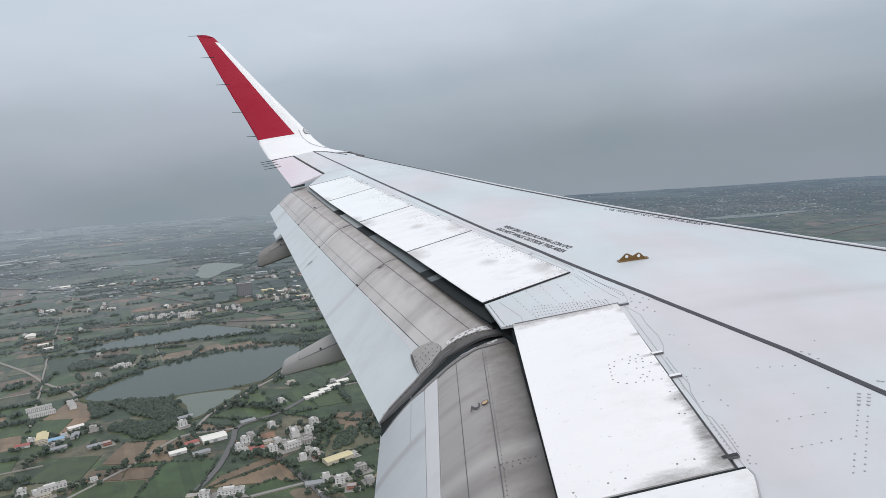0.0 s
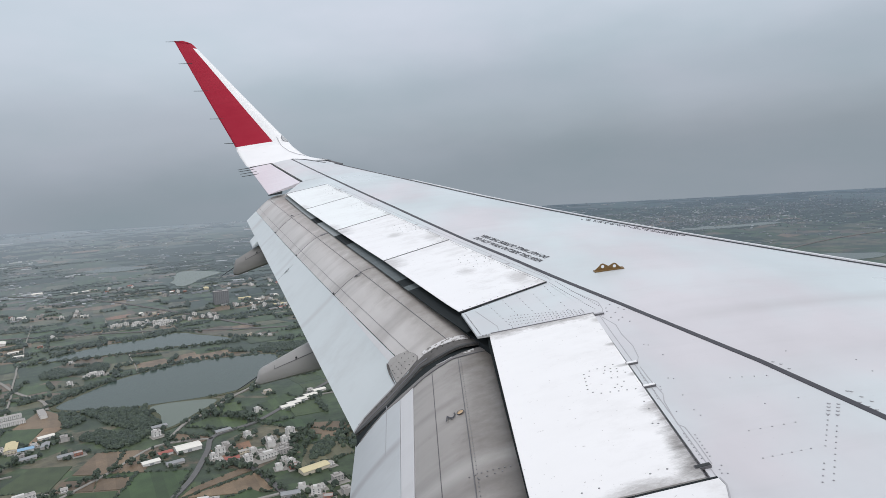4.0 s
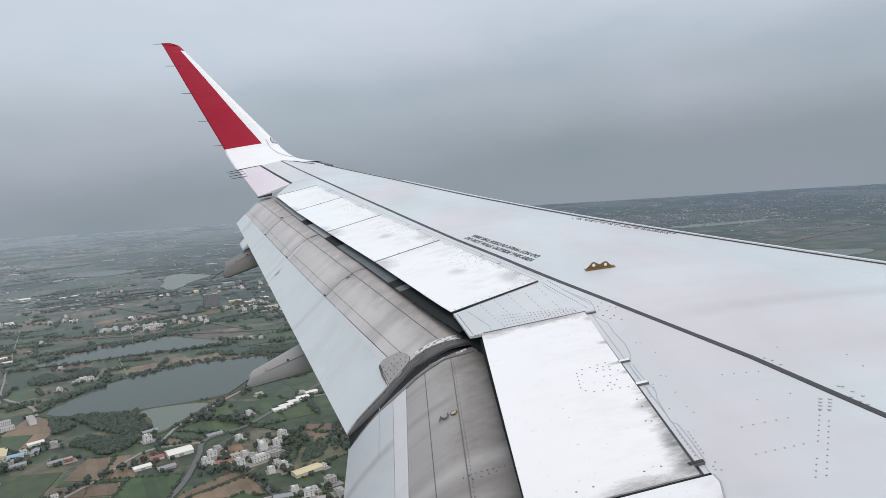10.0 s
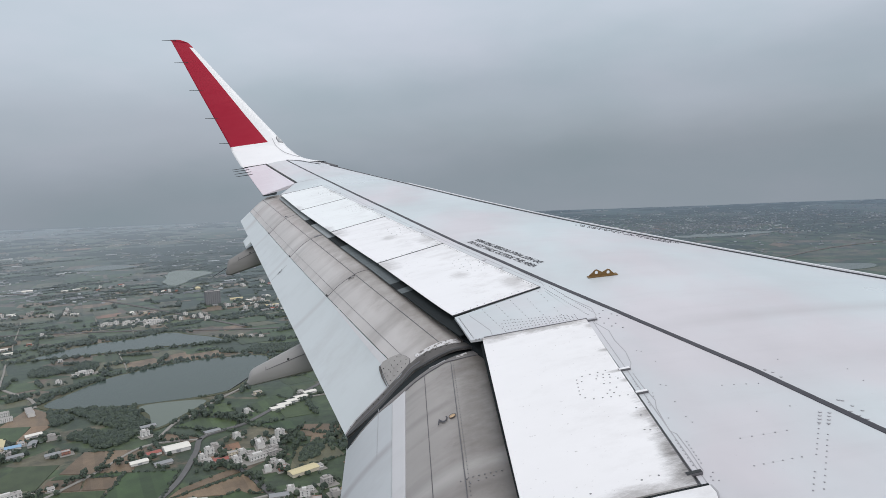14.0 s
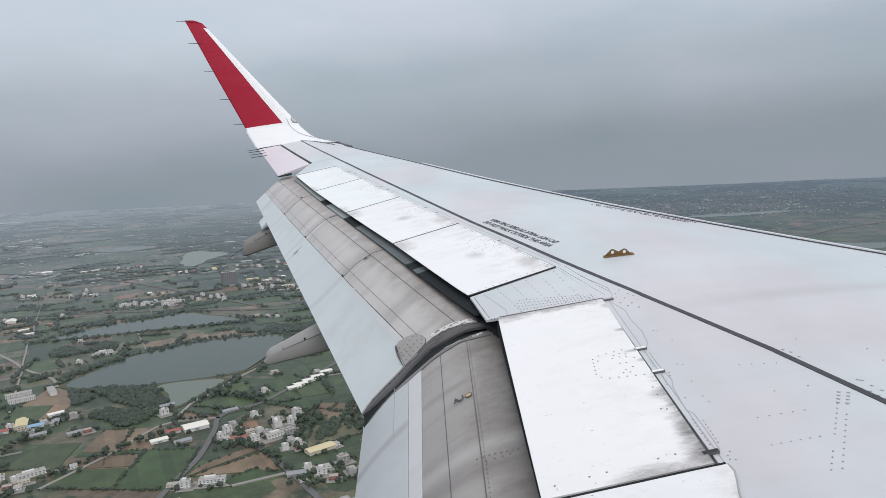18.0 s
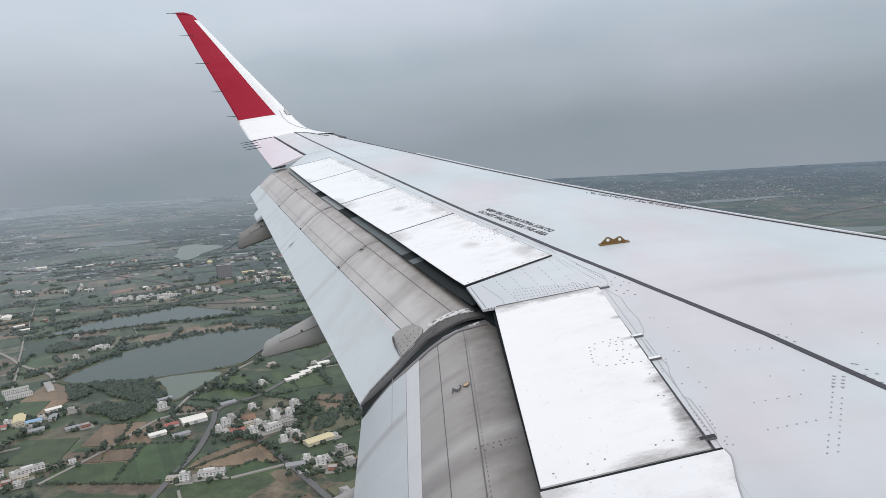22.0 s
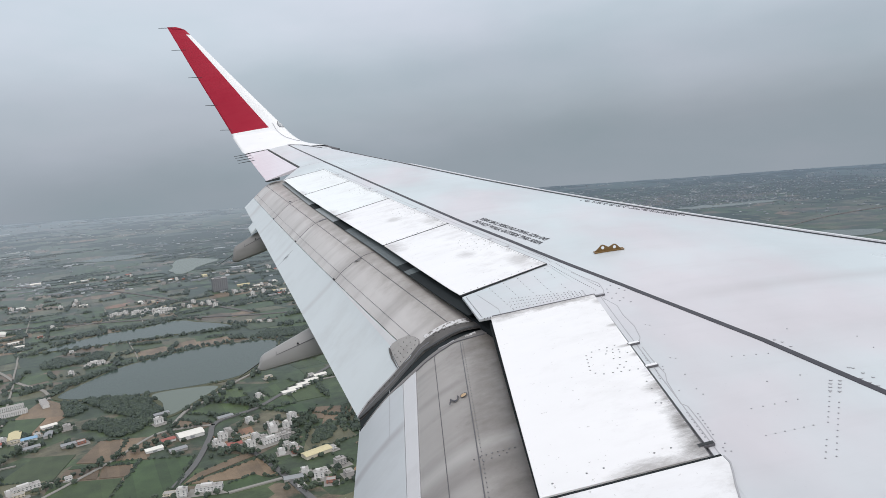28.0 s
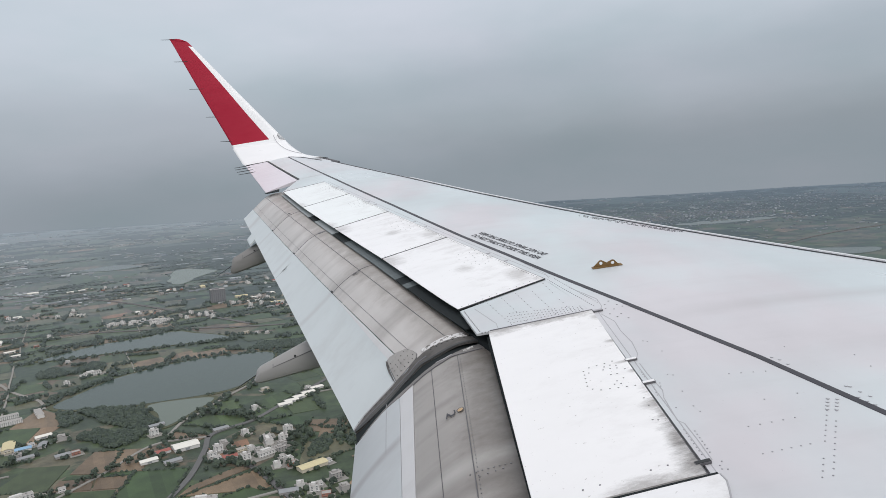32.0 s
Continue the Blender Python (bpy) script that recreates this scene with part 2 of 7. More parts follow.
SKIN = pearl_paint("wing_grey_paint", (0.585, 0.650, 0.668), (0.605, 0.588, 0.614), (0.42, 0.41, 0.42))
WHITE = worn_panel("spoiler_white_paint", (0.87, 0.872, 0.88), (0.30, 0.29, 0.28), 0.42, 0.75, (2.2, 3.0, 2), 0.40, 0.20, smudges=((0.97, 0.92, 0.40, 0.30, 0.6), (0.42, 0.44, 0.26, 0.12, 0.5), (0.10, 0.15, 0.28, 0.22, 0.5)))
CLEANER = worn_panel("outer_spoiler_paint", (0.85, 0.885, 0.885), (0.30, 0.29, 0.28), 0.36, 0.6, (2.2, 3.0, 2), 0.42, 0.14, 0.0, 0.3, ((1.0, 0.10, 0.25, 0.30, 0.5), (0.0, 0.5, 0.15, 0.4, 0.4)))
WORN = worn_panel("large_spoiler_paint", (0.885, 0.882, 0.885), (0.15, 0.145, 0.14), 0.30, 0.34, (2.6, 9.0, 2), 0.28, 0.06, 0.9, 0.2,
                  ((0.0, 0.05, 0.30, 0.10, 0.95), (0.02, 0.14, 0.16, 0.10, 0.9), (0.0, 0.31, 0.24, 0.060, 0.95), (0.0, 0.25, 0.10, 0.07, 0.8), (0.0, 0.565, 0.20, 0.022, 0.85), (0.0, 0.50, 0.10, 0.03, 0.6),
                   (0.0, 0.72, 0.16, 0.030, 0.85), (0.0, 0.93, 0.12, 0.05, 0.6), (0.30, 0.0, 0.60, 0.085, 0.8), (0.9, 1.0, 0.35, 0.11, 0.85), (0.4, 1.0, 0.6, 0.06, 0.7)))
def weathered_flap(name, base, dark, light, brown):
    """Grey flap paint: brown soot and the spoilers' painted shade, thick at the nose (u = 0) and thinning aft, faint
    oily bands with the airflow, fine mottling.
    """
    m = material(name, base, 0.4)
    tc, sep = node(m, "ShaderNodeTexCoord"), node(m, "ShaderNodeSeparateXYZ")
    link(m, tc.outputs["UV"], sep.inputs[0])
    broad = noise_of(m, coords(m, (0.5, 1.3, 0.5), 10), 1.7, 4.0, 0.55)
    bands = noise_of(m, coords(m, (0.22, 1.6, 0.22), -8), 2.6, 3.0, 0.5)
    mottle = noise_of(m, coords(m, (2.2, 2.8, 2.2)), 2.2, 8.0, 0.68)
    fine = noise_of(m, coords(m, (10, 12, 10)), 4.0, 4.0, 0.7)
    c = mixed(m, ramp_of(m, broad, ((0.35, 0.0), (0.70, 0.8))), base, light)
    c = mixed(m, ramp_of(m, bands, ((0.54, 0.0), (0.68, 0.42))), c, dark)
    near = node(m, "ShaderNodeMapRange")
    link(m, sep.outputs["X"], near.inputs[0])
    near.inputs[1].default_value, near.inputs[2].default_value, near.inputs[3].default_value, near.inputs[4].default_value = 0.20, 0.60, 1.0, 0.0
    # soot together with the shade under the spoilers, both put into the colour
    soot = mixed(m, 1.0, near.outputs[0], mottle, "MULTIPLY")
    c = mixed(m, ramp_of(m, soot, ((0.07, 0.0), (0.24, 0.62), (0.42, 1.0))), c, brown)
    c = mixed(m, ramp_of(m, mottle, ((0.58, 0.0), (0.78, 0.28))), c, dark)
    c = mixed(m, ramp_of(m, fine, ((0.66, 0.0), (0.74, 0.25))), c, dark)
    link(m, c, bsdf(m).inputs["Base Color"])
    link(m, ramp_of(m, mottle, ((0.3, 0.34), (0.8, 0.55))), bsdf(m).inputs["Roughness"])
    relief(m, broad, 0.05, 0.02)
    return m


# the inboard flap is toned darker than the outboard one
FLAP_GREY = weathered_flap("inner_flap_grey_darker", (0.322, 0.304, 0.288), (0.14, 0.128, 0.118), (0.395, 0.377, 0.36), (0.145, 0.130, 0.116))
FLAP_LIGHT = weathered_flap("outer_flap_grey_lighter", (0.50, 0.48, 0.465), (0.27, 0.252, 0.24), (0.58, 0.562, 0.548), (0.26, 0.238, 0.218))
FLAP_PALE_IN = paint("inner_flap_pale_darker", (0.535, 0.562, 0.578), (0.33, 0.32, 0.32), 0.48, 0.32, (0.8, 1.5, 0.8), 14)
FLAP_PALE = paint("flap_pale_paint", (0.58, 0.628, 0.642), (0.36, 0.35, 0.35), 0.42, 0.32, (0.9, 1.3, 0.9))
FLAP_STRIPE = paint("flap_bare_stripe", (0.615, 0.615, 0.625), (0.40, 0.39, 0.39), 0.4, 0.34, (0.5, 2.2, 0.5))


def flap_streaks(m, streaks):
    """Soot and rubbed streaks that cross the flap with the airflow: place along the span, half width, tint, strength."""
    tc, sep = node(m, "ShaderNodeTexCoord"), node(m, "ShaderNodeSeparateXYZ")
    link(m, tc.outputs["UV"], sep.inputs[0])
    bend = node(m, "ShaderNodeMath")
    bend.operation, bend.inputs[1].default_value = "MULTIPLY_ADD", 0.012
    link(m, noise_of(m, coords(m, (1.4, 1.4, 1.4)), 1.5, 3.0), bend.inputs[0])
    link(m, sep.outputs["Y"], bend.inputs[2])
    patchy = ramp_of(m, noise_of(m, coords(m, (1.2, 3.0, 1.2)), 2.4, 5.0, 0.6), ((0.30, 0.55), (0.60, 1.0)))
    c = bsdf(m).inputs["Base Color"].links[0].from_socket
    for at, half, tint, amount in streaks:
        across = node(m, "ShaderNodeMapRange")
        link(m, bend.outputs[0], across.inputs[0])
        across.inputs[1].default_value, across.inputs[2].default_value = at + 0.006 - half, at + 0.006 + half
        band = ramp_of(m, across.outputs[0], ((0.0, 0.0), (0.4, amount), (0.6, amount), (1.0, 0.0)))
        c = mixed(m, mixed(m, 1.0, band, patchy, "MULTIPLY"), c, tint)
    link(m, c, bsdf(m).inputs["Base Color"])


SOOT, RUBBED = (0.15, 0.135, 0.125), (0.50, 0.49, 0.475)
flap_streaks(FLAP_GREY, ((0.158, 0.014, SOOT, 0.42), (0.338, 0.026, RUBBED, 0.45), (0.374, 0.034, SOOT, 0.55), (0.26, 0.05, SOOT, 0.15)))
flap_streaks(FLAP_PALE_IN, ((0.158, 0.016, (0.27, 0.24, 0.25), 0.55), (0.374, 0.03, (0.30, 0.27, 0.27), 0.35)))
flap_streaks(FLAP_LIGHT, ((0.297, 0.016, SOOT, 0.30), (0.330, 0.014, RUBBED, 0.3), (0.553, 0.016, SOOT, 0.32), (0.60, 0.02, SOOT, 0.18), (0.752, 0.016, SOOT, 0.26), (0.92, 0.03, (0.30, 0.24, 0.22), 0.35), (0.12, 0.04, SOOT, 0.14)))
flap_streaks(FLAP_PALE, ((0.297, 0.010, (0.34, 0.31, 0.31), 0.28), (0.550, 0.010, (0.34, 0.31, 0.31), 0.28), (0.748, 0.009, (0.34, 0.31, 0.31), 0.24), (0.90, 0.02, (0.38, 0.34, 0.33), 0.3)))
WINGLET_WHITE = paint("winglet_white_paint", (0.86, 0.865, 0.875), (0.5, 0.5, 0.5), 0.15, 0.25, (0.5, 2, 2))
SLAT = paint("bright_slat_paint", (0.74, 0.75, 0.765), (0.5, 0.5, 0.5), 0.2, 0.28, (0.5, 2, 2))
RED = paint("winglet_red_paint", (0.37, 0.010, 0.034), (0.25, 0.010, 0.028), 0.25, 0.5)
bsdf(RED).inputs["Specular IOR Level"].default_value = 0.25
PINKISH = paint("aileron_paint", (0.70, 0.66, 0.71), (0.45, 0.40, 0.42), 0.3, 0.3)
FAIRING = paint("fairing_paint", (0.34, 0.335, 0.33), (0.18, 0.17, 0.16), 0.55, 0.45, (0.6, 2, 3))
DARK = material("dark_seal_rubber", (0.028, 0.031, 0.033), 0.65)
# black of the rubber seals, also painted where recesses and gaps are in shade
BLACK = material("black_rubber_and_shade", (0.022, 0.027, 0.029), 0.9, spec=0.15)
HULL = paint("fuselage_paint", (0.42, 0.37, 0.39), (0.3, 0.28, 0.28), 0.3, 0.35)
COVE = paint("cove_dark_metal", (0.06, 0.062, 0.064), (0.02, 0.02, 0.02), 0.6, 0.55)
SEAM = material("seam_sealant", (0.13, 0.13, 0.14), 0.6)
SEALANT = material("pale_sealant_line", (0.40, 0.40, 0.42), 0.5)
LINE = paint("walkway_line_paint", (0.040, 0.040, 0.050), (0.09, 0.09, 0.09), 0.4, 0.45)
INK = material("stencil_ink", (0.06, 0.06, 0.07), 0.6)
LENS = material("frosted_lens", (0.36, 0.38, 0.40), 0.15)
STEEL = material("worn_steel", (0.42, 0.41, 0.40), 0.35, 0.8)
BRASS = paint("anodised_gold", (0.185, 0.108, 0.034), (0.07, 0.045, 0.02), 0.7, 0.4)
RIVET_FAINT = material("painted_rivets", (0.38, 0.38, 0.40), 0.45, 0.1)
RIVET = material("rivet_heads", (0.25, 0.25, 0.26), 0.5, 0.2)
BARE = material("chipped_white_paint", (0.6, 0.6, 0.6), 0.45)
bare_n = noise_of(BARE, coords(BARE, (10, 16, 10)), 2.4, 5.0, 0.7)
link(BARE, ramp_of(BARE, bare_n, ((0.50, (0.66, 0.65, 0.65)), (0.55, (0.22, 0.205, 0.19)), (0.66, (0.12, 0.11, 0.105)))), bsdf(BARE).inputs["Base Color"])
END_METAL = paint("worn_end_metal", (0.36, 0.345, 0.33), (0.15, 0.14, 0.13), 0.85, 0.45, (6, 6, 6))
RIM_SOOT = paint("sooty_rim_metal", (0.105, 0.098, 0.093), (0.03, 0.027, 0.025), 0.95, 0.5, (4, 5, 4))
LIP_GREY = paint("lip_grey_metal", (0.20, 0.19, 0.185), (0.08, 0.075, 0.07), 0.8, 0.5, (5, 6, 5))
# the teal grey stands in for land that shows through the slot
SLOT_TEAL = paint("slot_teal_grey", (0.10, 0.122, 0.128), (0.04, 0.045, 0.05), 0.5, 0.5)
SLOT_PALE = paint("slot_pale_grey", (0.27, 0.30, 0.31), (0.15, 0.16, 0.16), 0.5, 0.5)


# ---- mesh helpers ----
def mesh_object(name, verts, faces, mat, parent=None, smooth=False, mats=None, index=None):
    me = bpy.data.meshes.new(name)
    me.from_pydata([tuple(v) for v in verts], [], faces)
    for m in mats or (mat,):
        me.materials.append(m)
    if index is not None:
        me.polygons.foreach_set("material_index", index)
    if smooth:
        me.polygons.foreach_set("use_smooth", [True] * len(me.polygons))
    me.update()
    ob = new(name, me)
    ob.parent = parent
    return ob


def part(name, bm, mat, parent, label=""):
    me = bpy.data.meshes.new(name)
    bmesh.ops.recalc_face_normals(bm, faces=bm.faces)
    bm.to_mesh(me)
    bm.free()
    me.materials.append(mat)
    ob = new(name, me)
    ob.parent = parent
    return tagged(ob, label)


def empty(name, m=None, **tags):
    ob = new(name)
    ob.empty_display_size = 0.2
    if m is not None:
        ob.matrix_basis = m
    return tagged(ob, **tags)


# ---- the wing's shape ----
def rise(y):
    """Height of the wing along its span: dihedral and the upward bend of flight."""
    return 0.089 * (y - 2) + 0.0022 * (y - 2) ** 2


def x_hinge(y):
    if y < 6.115:
        return 1.36 + 0.055 * (y - 4.2)
    return 1.4653 - 0.165 * (y - 6.115) if y < 6.932 else 1.486 - 0.360 * (y - 6.5)


def x_lead(y):
    return 1.30 - 0.549 * (y - 11) + 0.0086 * (y - 11) ** 2 + 0.17 * math.exp(-((y - 13) / 2.6) ** 2)


def skin_z(x, y):
    a = x_hinge(y)
    length = max(x_lead(y) - a, 0.3)
    s = (x - a) / length
    if s < 0:
        return rise(y) + 0.03 + s * length * 0.16
    return rise(y) + 0.03 + 0.112 * length * s * (1 - s)


def slab(name, corners, mat, parent, lift=0.0, thick=(0.03, 0.03), nu=5, nv=10, label="", gap=0.0):
    """A panel on the wing's skin between four places a, b, c, d in plan; thick at a-b's side and at c-d's side."""
    a, b, c, d = (Vector(q) for q in corners)
    if gap:
        mid = (a + b + c + d) / 4
        a, b, c, d = (q + (mid - q).normalized() * gap for q in (a, b, c, d))
    verts, faces = [], []
    w = nv + 1
    for low in (0, 1):
        for i in range(nu + 1):
            for j in range(w):
                u, v = i / nu, j / nv
                q = (a.lerp(b, v)).lerp(d.lerp(c, v), u)
                t = thick[0] + (thick[1] - thick[0]) * u
                verts.append((q.x, q.y, skin_z(q.x, q.y) + lift - low * t))
    n = (nu + 1) * w
    for i in range(nu):
        for j in range(nv):
            k = i * w + j
            faces.append((k, k + 1, k + w + 1, k + w))
            faces.append((n + k, n + k + w, n + k + w + 1, n + k + 1))
    rim = [j for j in range(w)] + [i * w + nv for i in range(1, nu + 1)] + [nu * w + j for j in range(nv - 1, -1, -1)] + [i * w for i in range(nu - 1, 0, -1)]
    for k in range(len(rim)):
        p, q = rim[k], rim[(k + 1) % len(rim)]
        faces.append((p, n + p, n + q, q))
    ob = mesh_object(name, verts, faces, mat, parent)
    uv = ob.data.uv_layers.new(name="panel")
    for loop in ob.data.loops:
        k = loop.vertex_index % n
        uv.data[loop.index].uv = ((k // w) / nu, (k % w) / nv)
    return tagged(ob, label)


def ribbon(name, points, width, mat, parent, lift=0.003, height=0.004, label=""):
    """A strip that lies along a line in plan on the skin."""
    verts, faces = [], []
    pts = [Vector(p) for p in points]
    fine = []
    for p, q in zip(pts, pts[1:]):
        k = max(1, int((q - p).length / 0.25))
        fine += [p.lerp(q, i / k) for i in range(k)]
    fine.append(pts[-1])
    for i, p in enumerate(fine):
        d = (fine[min(i + 1, len(fine) - 1)] - fine[max(i - 1, 0)]).normalized()
        side = Vector((-d.y, d.x)) * width / 2
        for q in (p - side, p + side):
            z = skin_z(q.x, q.y) + lift
            verts += [(q.x, q.y, z + height), (q.x, q.y, z - 0.004)]
        if i:
            k = 4 * i
            faces += [(k - 4, k - 2, k + 2, k), (k - 4, k, k + 1, k - 3), (k - 2, k - 1, k + 3, k + 2)]
    faces += [(0, 1, 3, 2), (k, k + 2, k + 3, k + 1)]
    return tagged(mesh_object(name, verts, faces, mat, parent), label)


wing = empty("airliner_wing", LEVEL, label="white and grey airliner wing with lowered flaps and a red-tipped winglet", category="wing")

# main skin: upper face, rounded leading edge, lower face
stations = [1.3 + 0.25 * i for i in range(60)] + [16.25]
ring = [0, 0.02, 0.06, 0.12, 0.2, 0.3, 0.4, 0.5, 0.6, 0.7, 0.8, 0.87, 0.92, 0.96, 0.985, 1.0]
verts, faces = [], []
for y in stations:
    a, length = x_hinge(y), x_lead(y) - x_hinge(y)
    deep = 0.16 + 0.05 * length
    sec = [(a + s * length, skin_z(a + s * length, y)) for s in ring]
    xl, zl = sec[-1]
    sec += [(xl + 0.04, zl - 0.02), (xl + 0.055, zl - 0.06), (xl + 0.04, zl - 0.11), (xl - 0.05, zl - 0.18)]
    sec += [(a + s * length, zl - 0.18 - deep * (1 - s) ** 0.5 * (0.6 + s)) for s in (0.8, 0.6, 0.4, 0.2, 0.0)]
    verts += [(x, y, z) for x, z in sec]
w = len(sec)
for i in range(len(stations) - 1):
    for j in range(w):
        k, q = i * w + j, i * w + (j + 1) % w
        faces.append((k, q, q + w, k + w))
faces += [tuple(range(w)), tuple((len(stations) - 1) * w + j for j in range(w - 1, -1, -1))]
slat_at = [1 if f < (len(stations) - 1) * w and 13 <= f % w <= 17 else 0 for f in range(len(faces))]
skin = mesh_object("wing_skin", verts, faces, SKIN, wing, smooth=True, mats=(SKIN, SLAT), index=slat_at)
tagged(skin, "pale grey painted wing skin")
mod = skin.modifiers.new("edges", "EDGE_SPLIT")
mod.split_angle = radians(35)

# fixed trailing panels: inboard, at the kink, and outboard of the spoilers
def loft_panel(name, front, rear, mat, parent, lift, thick, nu=5, label=""):
    """A panel on the skin between a bent front edge and a rear edge of as many points."""
    verts, faces, w = [], [], len(front)
    for low in (0, 1):
        for i in range(nu + 1):
            for p, q in zip(front, rear):
                c = Vector(p).lerp(Vector(q), i / nu)
                verts.append((c.x, c.y, skin_z(c.x, c.y) + lift - low * thick))
    n = (nu + 1) * w
    for i in range(nu):
        for j in range(w - 1):
            k = i * w + j
            faces += [(k, k + w, k + w + 1, k + 1), (n + k, n + k + 1, n + k + w + 1, n + k + w)]
    rim = [j for j in range(w)] + [i * w + w - 1 for i in range(1, nu + 1)] + [nu * w + j for j in range(w - 2, -1, -1)] + [i * w for i in range(nu - 1, 0, -1)]
    faces += [(p, q, n + q, n + p) for p, q in zip(rim, rim[1:] + rim[:1])]
    ob = mesh_object(name, verts, faces, mat, parent)
    uv = ob.data.uv_layers.new(name="panel")
    for loop in ob.data.loops:
        k = loop.vertex_index % n
        uv.data[loop.index].uv = ((k // w) / nu, 1 - (k % w) / (w - 1))
    return tagged(ob, label)


PANEL_EDGE = [(1.378, 4.119), (1.380, 4.069), (1.364, 4.016), (1.336, 3.936), (1.313, 3.859), (1.235, 3.55), (1.12, 3.1), (0.98, 2.6)]
loft_panel("inboard_trailing_panel", PANEL_EDGE, [(0.680, y + 0.012 * (y > 4.1)) for x, y in PANEL_EDGE], WHITE, wing, 0.007, 0.03, label="white fixed trailing panel with a rounded front corner")
slab("root_panel", ((x_hinge(1.4), 1.4), (x_hinge(4.1), 4.11), (0.72, 4.11), (0.74, 1.4)), SKIN, wing, 0.0, (0.05, 0.015), nv=16, label="pale skin below the trailing panel")
slab("kink_panel", ((1.468, 6.125), (1.332, 6.913), (0.650, 6.697), (0.712, 6.205)), SKIN, wing, 0.0, (0.05, 0.015), label="grey riveted kink panel", gap=0.004)
slab("outer_trailing_panel", ((x_hinge(13.03), 13.03), (x_hinge(13.75) + 0.2, 13.75), (-1.36, 13.72), (-1.525, 12.985)), SKIN, wing, 0.0, (0.05, 0.02))
slab("aileron_front_panel", ((x_hinge(13.75) + 0.2, 13.76), (-1.75, 16.4), (-2.26, 16.3), (-1.345, 13.72)), SKIN, wing, 0.002, (0.05, 0.05))
slab("aileron", ((-1.36, 13.70), (-2.285, 16.29), (-2.75, 16.42), (-1.83, 13.27)), PINKISH, wing, 0.0, (0.06, 0.012), label="pale aileron panel", gap=0.02)
ribbon("aileron_gap", [(-1.345, 13.72), (-2.275, 16.31)], 0.03, DARK, wing)
ribbon("aileron_end_gap", [(-2.275, 16.31), (-2.73, 16.43)], 0.025, DARK, wing)

# added black bar that paints the dark gap beside the flap
slab("aileron_root_gap", ((-1.60, 13.18), (-1.62, 13.34), (-1.845, 13.275), (-1.80, 13.21)), BLACK, wing, -0.004, (0.012, 0.008), label="black bar painted for the gap between aileron and flap")

# spoilers
s_hinge = [6.920, 8.612, 10.215, 11.725, 13.0]
s_trail = [(0.643, 6.715), (0.075, 8.425), (-0.496, 10.025), (-1.040, 11.560), (-1.505, 12.965)]
for k in range(4):
    ya, yb = s_hinge[k], s_hinge[k + 1]
    sp = slab("spoiler", ((x_hinge(ya), ya), (x_hinge(yb), yb), s_trail[k + 1], s_trail[k]), WHITE if k < 2 else CLEANER, wing, 0.008, (0.045, 0.004), label="white spoiler panel with grime" if k < 2 else "cleaner white spoiler panel", gap=0.006)
slab("spoiler", ((1.338, 4.131), (1.464, 6.115), (0.787, 6.182), (0.684, 4.146)), WORN, wing, 0.010, (0.05, 0.006), label="large white spoiler panel, scuffed along its hinge", gap=0.006)
# seals in the joints and along the hinge line
for k in range(5):
    p, q = Vector((x_hinge(s_hinge[k]), s_hinge[k])), Vector(s_trail[k])
    ribbon("joint_seal", [p, q], 0.013 if k == 0 else 0.020, DARK, wing, lift=0.005)
ribbon("hinge_seal", [(1.340, 4.13), (1.458, 6.12)], 0.009, SEAM, wing, lift=-0.001)
ribbon("hinge_seal", [(1.378, 4.13), (1.496, 6.10)], 0.004, SEALANT, wing, lift=-0.001, height=0.002)
ribbon("joint_seal", [(1.376, 4.1245), (0.68, 4.1375)], 0.011, BLACK, wing, lift=0.0065, height=0.002)
ribbon("joint_seal", [(1.47, 6.124), (0.80, 6.193)], 0.010, SEAM, wing, lift=0.004)
ribbon("hinge_seal", [(x_hinge(y) + 0.002, y) for y in (6.95, 9.0, 11.0, 13.02)], 0.011, SEAM, wing, lift=-0.001)
ribbon("hinge_seal", [(x_hinge(y) + 0.06, y) for y in (6.95, 9.0, 11.0, 13.02)], 0.003, SEALANT, wing, lift=-0.001, height=0.002)
# thin sealant outlines round the hinge bays
ribbon("sealant_line", [(1.501, 6.032), (1.535, 5.862), (1.518, 5.698), (1.519, 5.499), (1.494, 5.336), (1.463, 5.262)], 0.004, SEALANT, wing, lift=-0.001, height=0.002)
ribbon("sealant_line", [(1.46, 5.209), (1.451, 5.044), (1.452, 4.869), (1.428, 4.791), (1.402, 4.565), (1.419, 4.532), (1.412, 4.377), (1.400, 4.227)], 0.004, SEALANT, wing, lift=-0.001, height=0.002)
ribbon("sealant_line", [(1.366, 6.922), (1.362, 7.057), (1.25, 7.437), (1.10, 7.916)], 0.004, SEALANT, wing, lift=-0.001, height=0.002)
ribbon("sealant_line", [(1.449, 6.642), (1.555, 6.314), (1.545, 6.169), (1.50, 6.055)], 0.005, SEALANT, wing, lift=-0.001, height=0.002)
ribbon("sealant_line", [(0.757, 6.67), (0.86, 6.304), (0.859, 6.197)], 0.004, SEALANT, wing, lift=-0.001, height=0.002)
ribbon("sealant_line", [(x + 0.004, y) for x, y in PANEL_EDGE], 0.006, SEALANT, wing, lift=0.004)

# coves added under the spoilers, painted black for the shade in the recess
slab("cove", ((1.30, 2.0), (1.44, 6.2), (0.86, 6.2), (0.82, 2.0)), BLACK, wing, -0.10, (0.12, 0.08), label="cove panel painted black for the recess's shade")
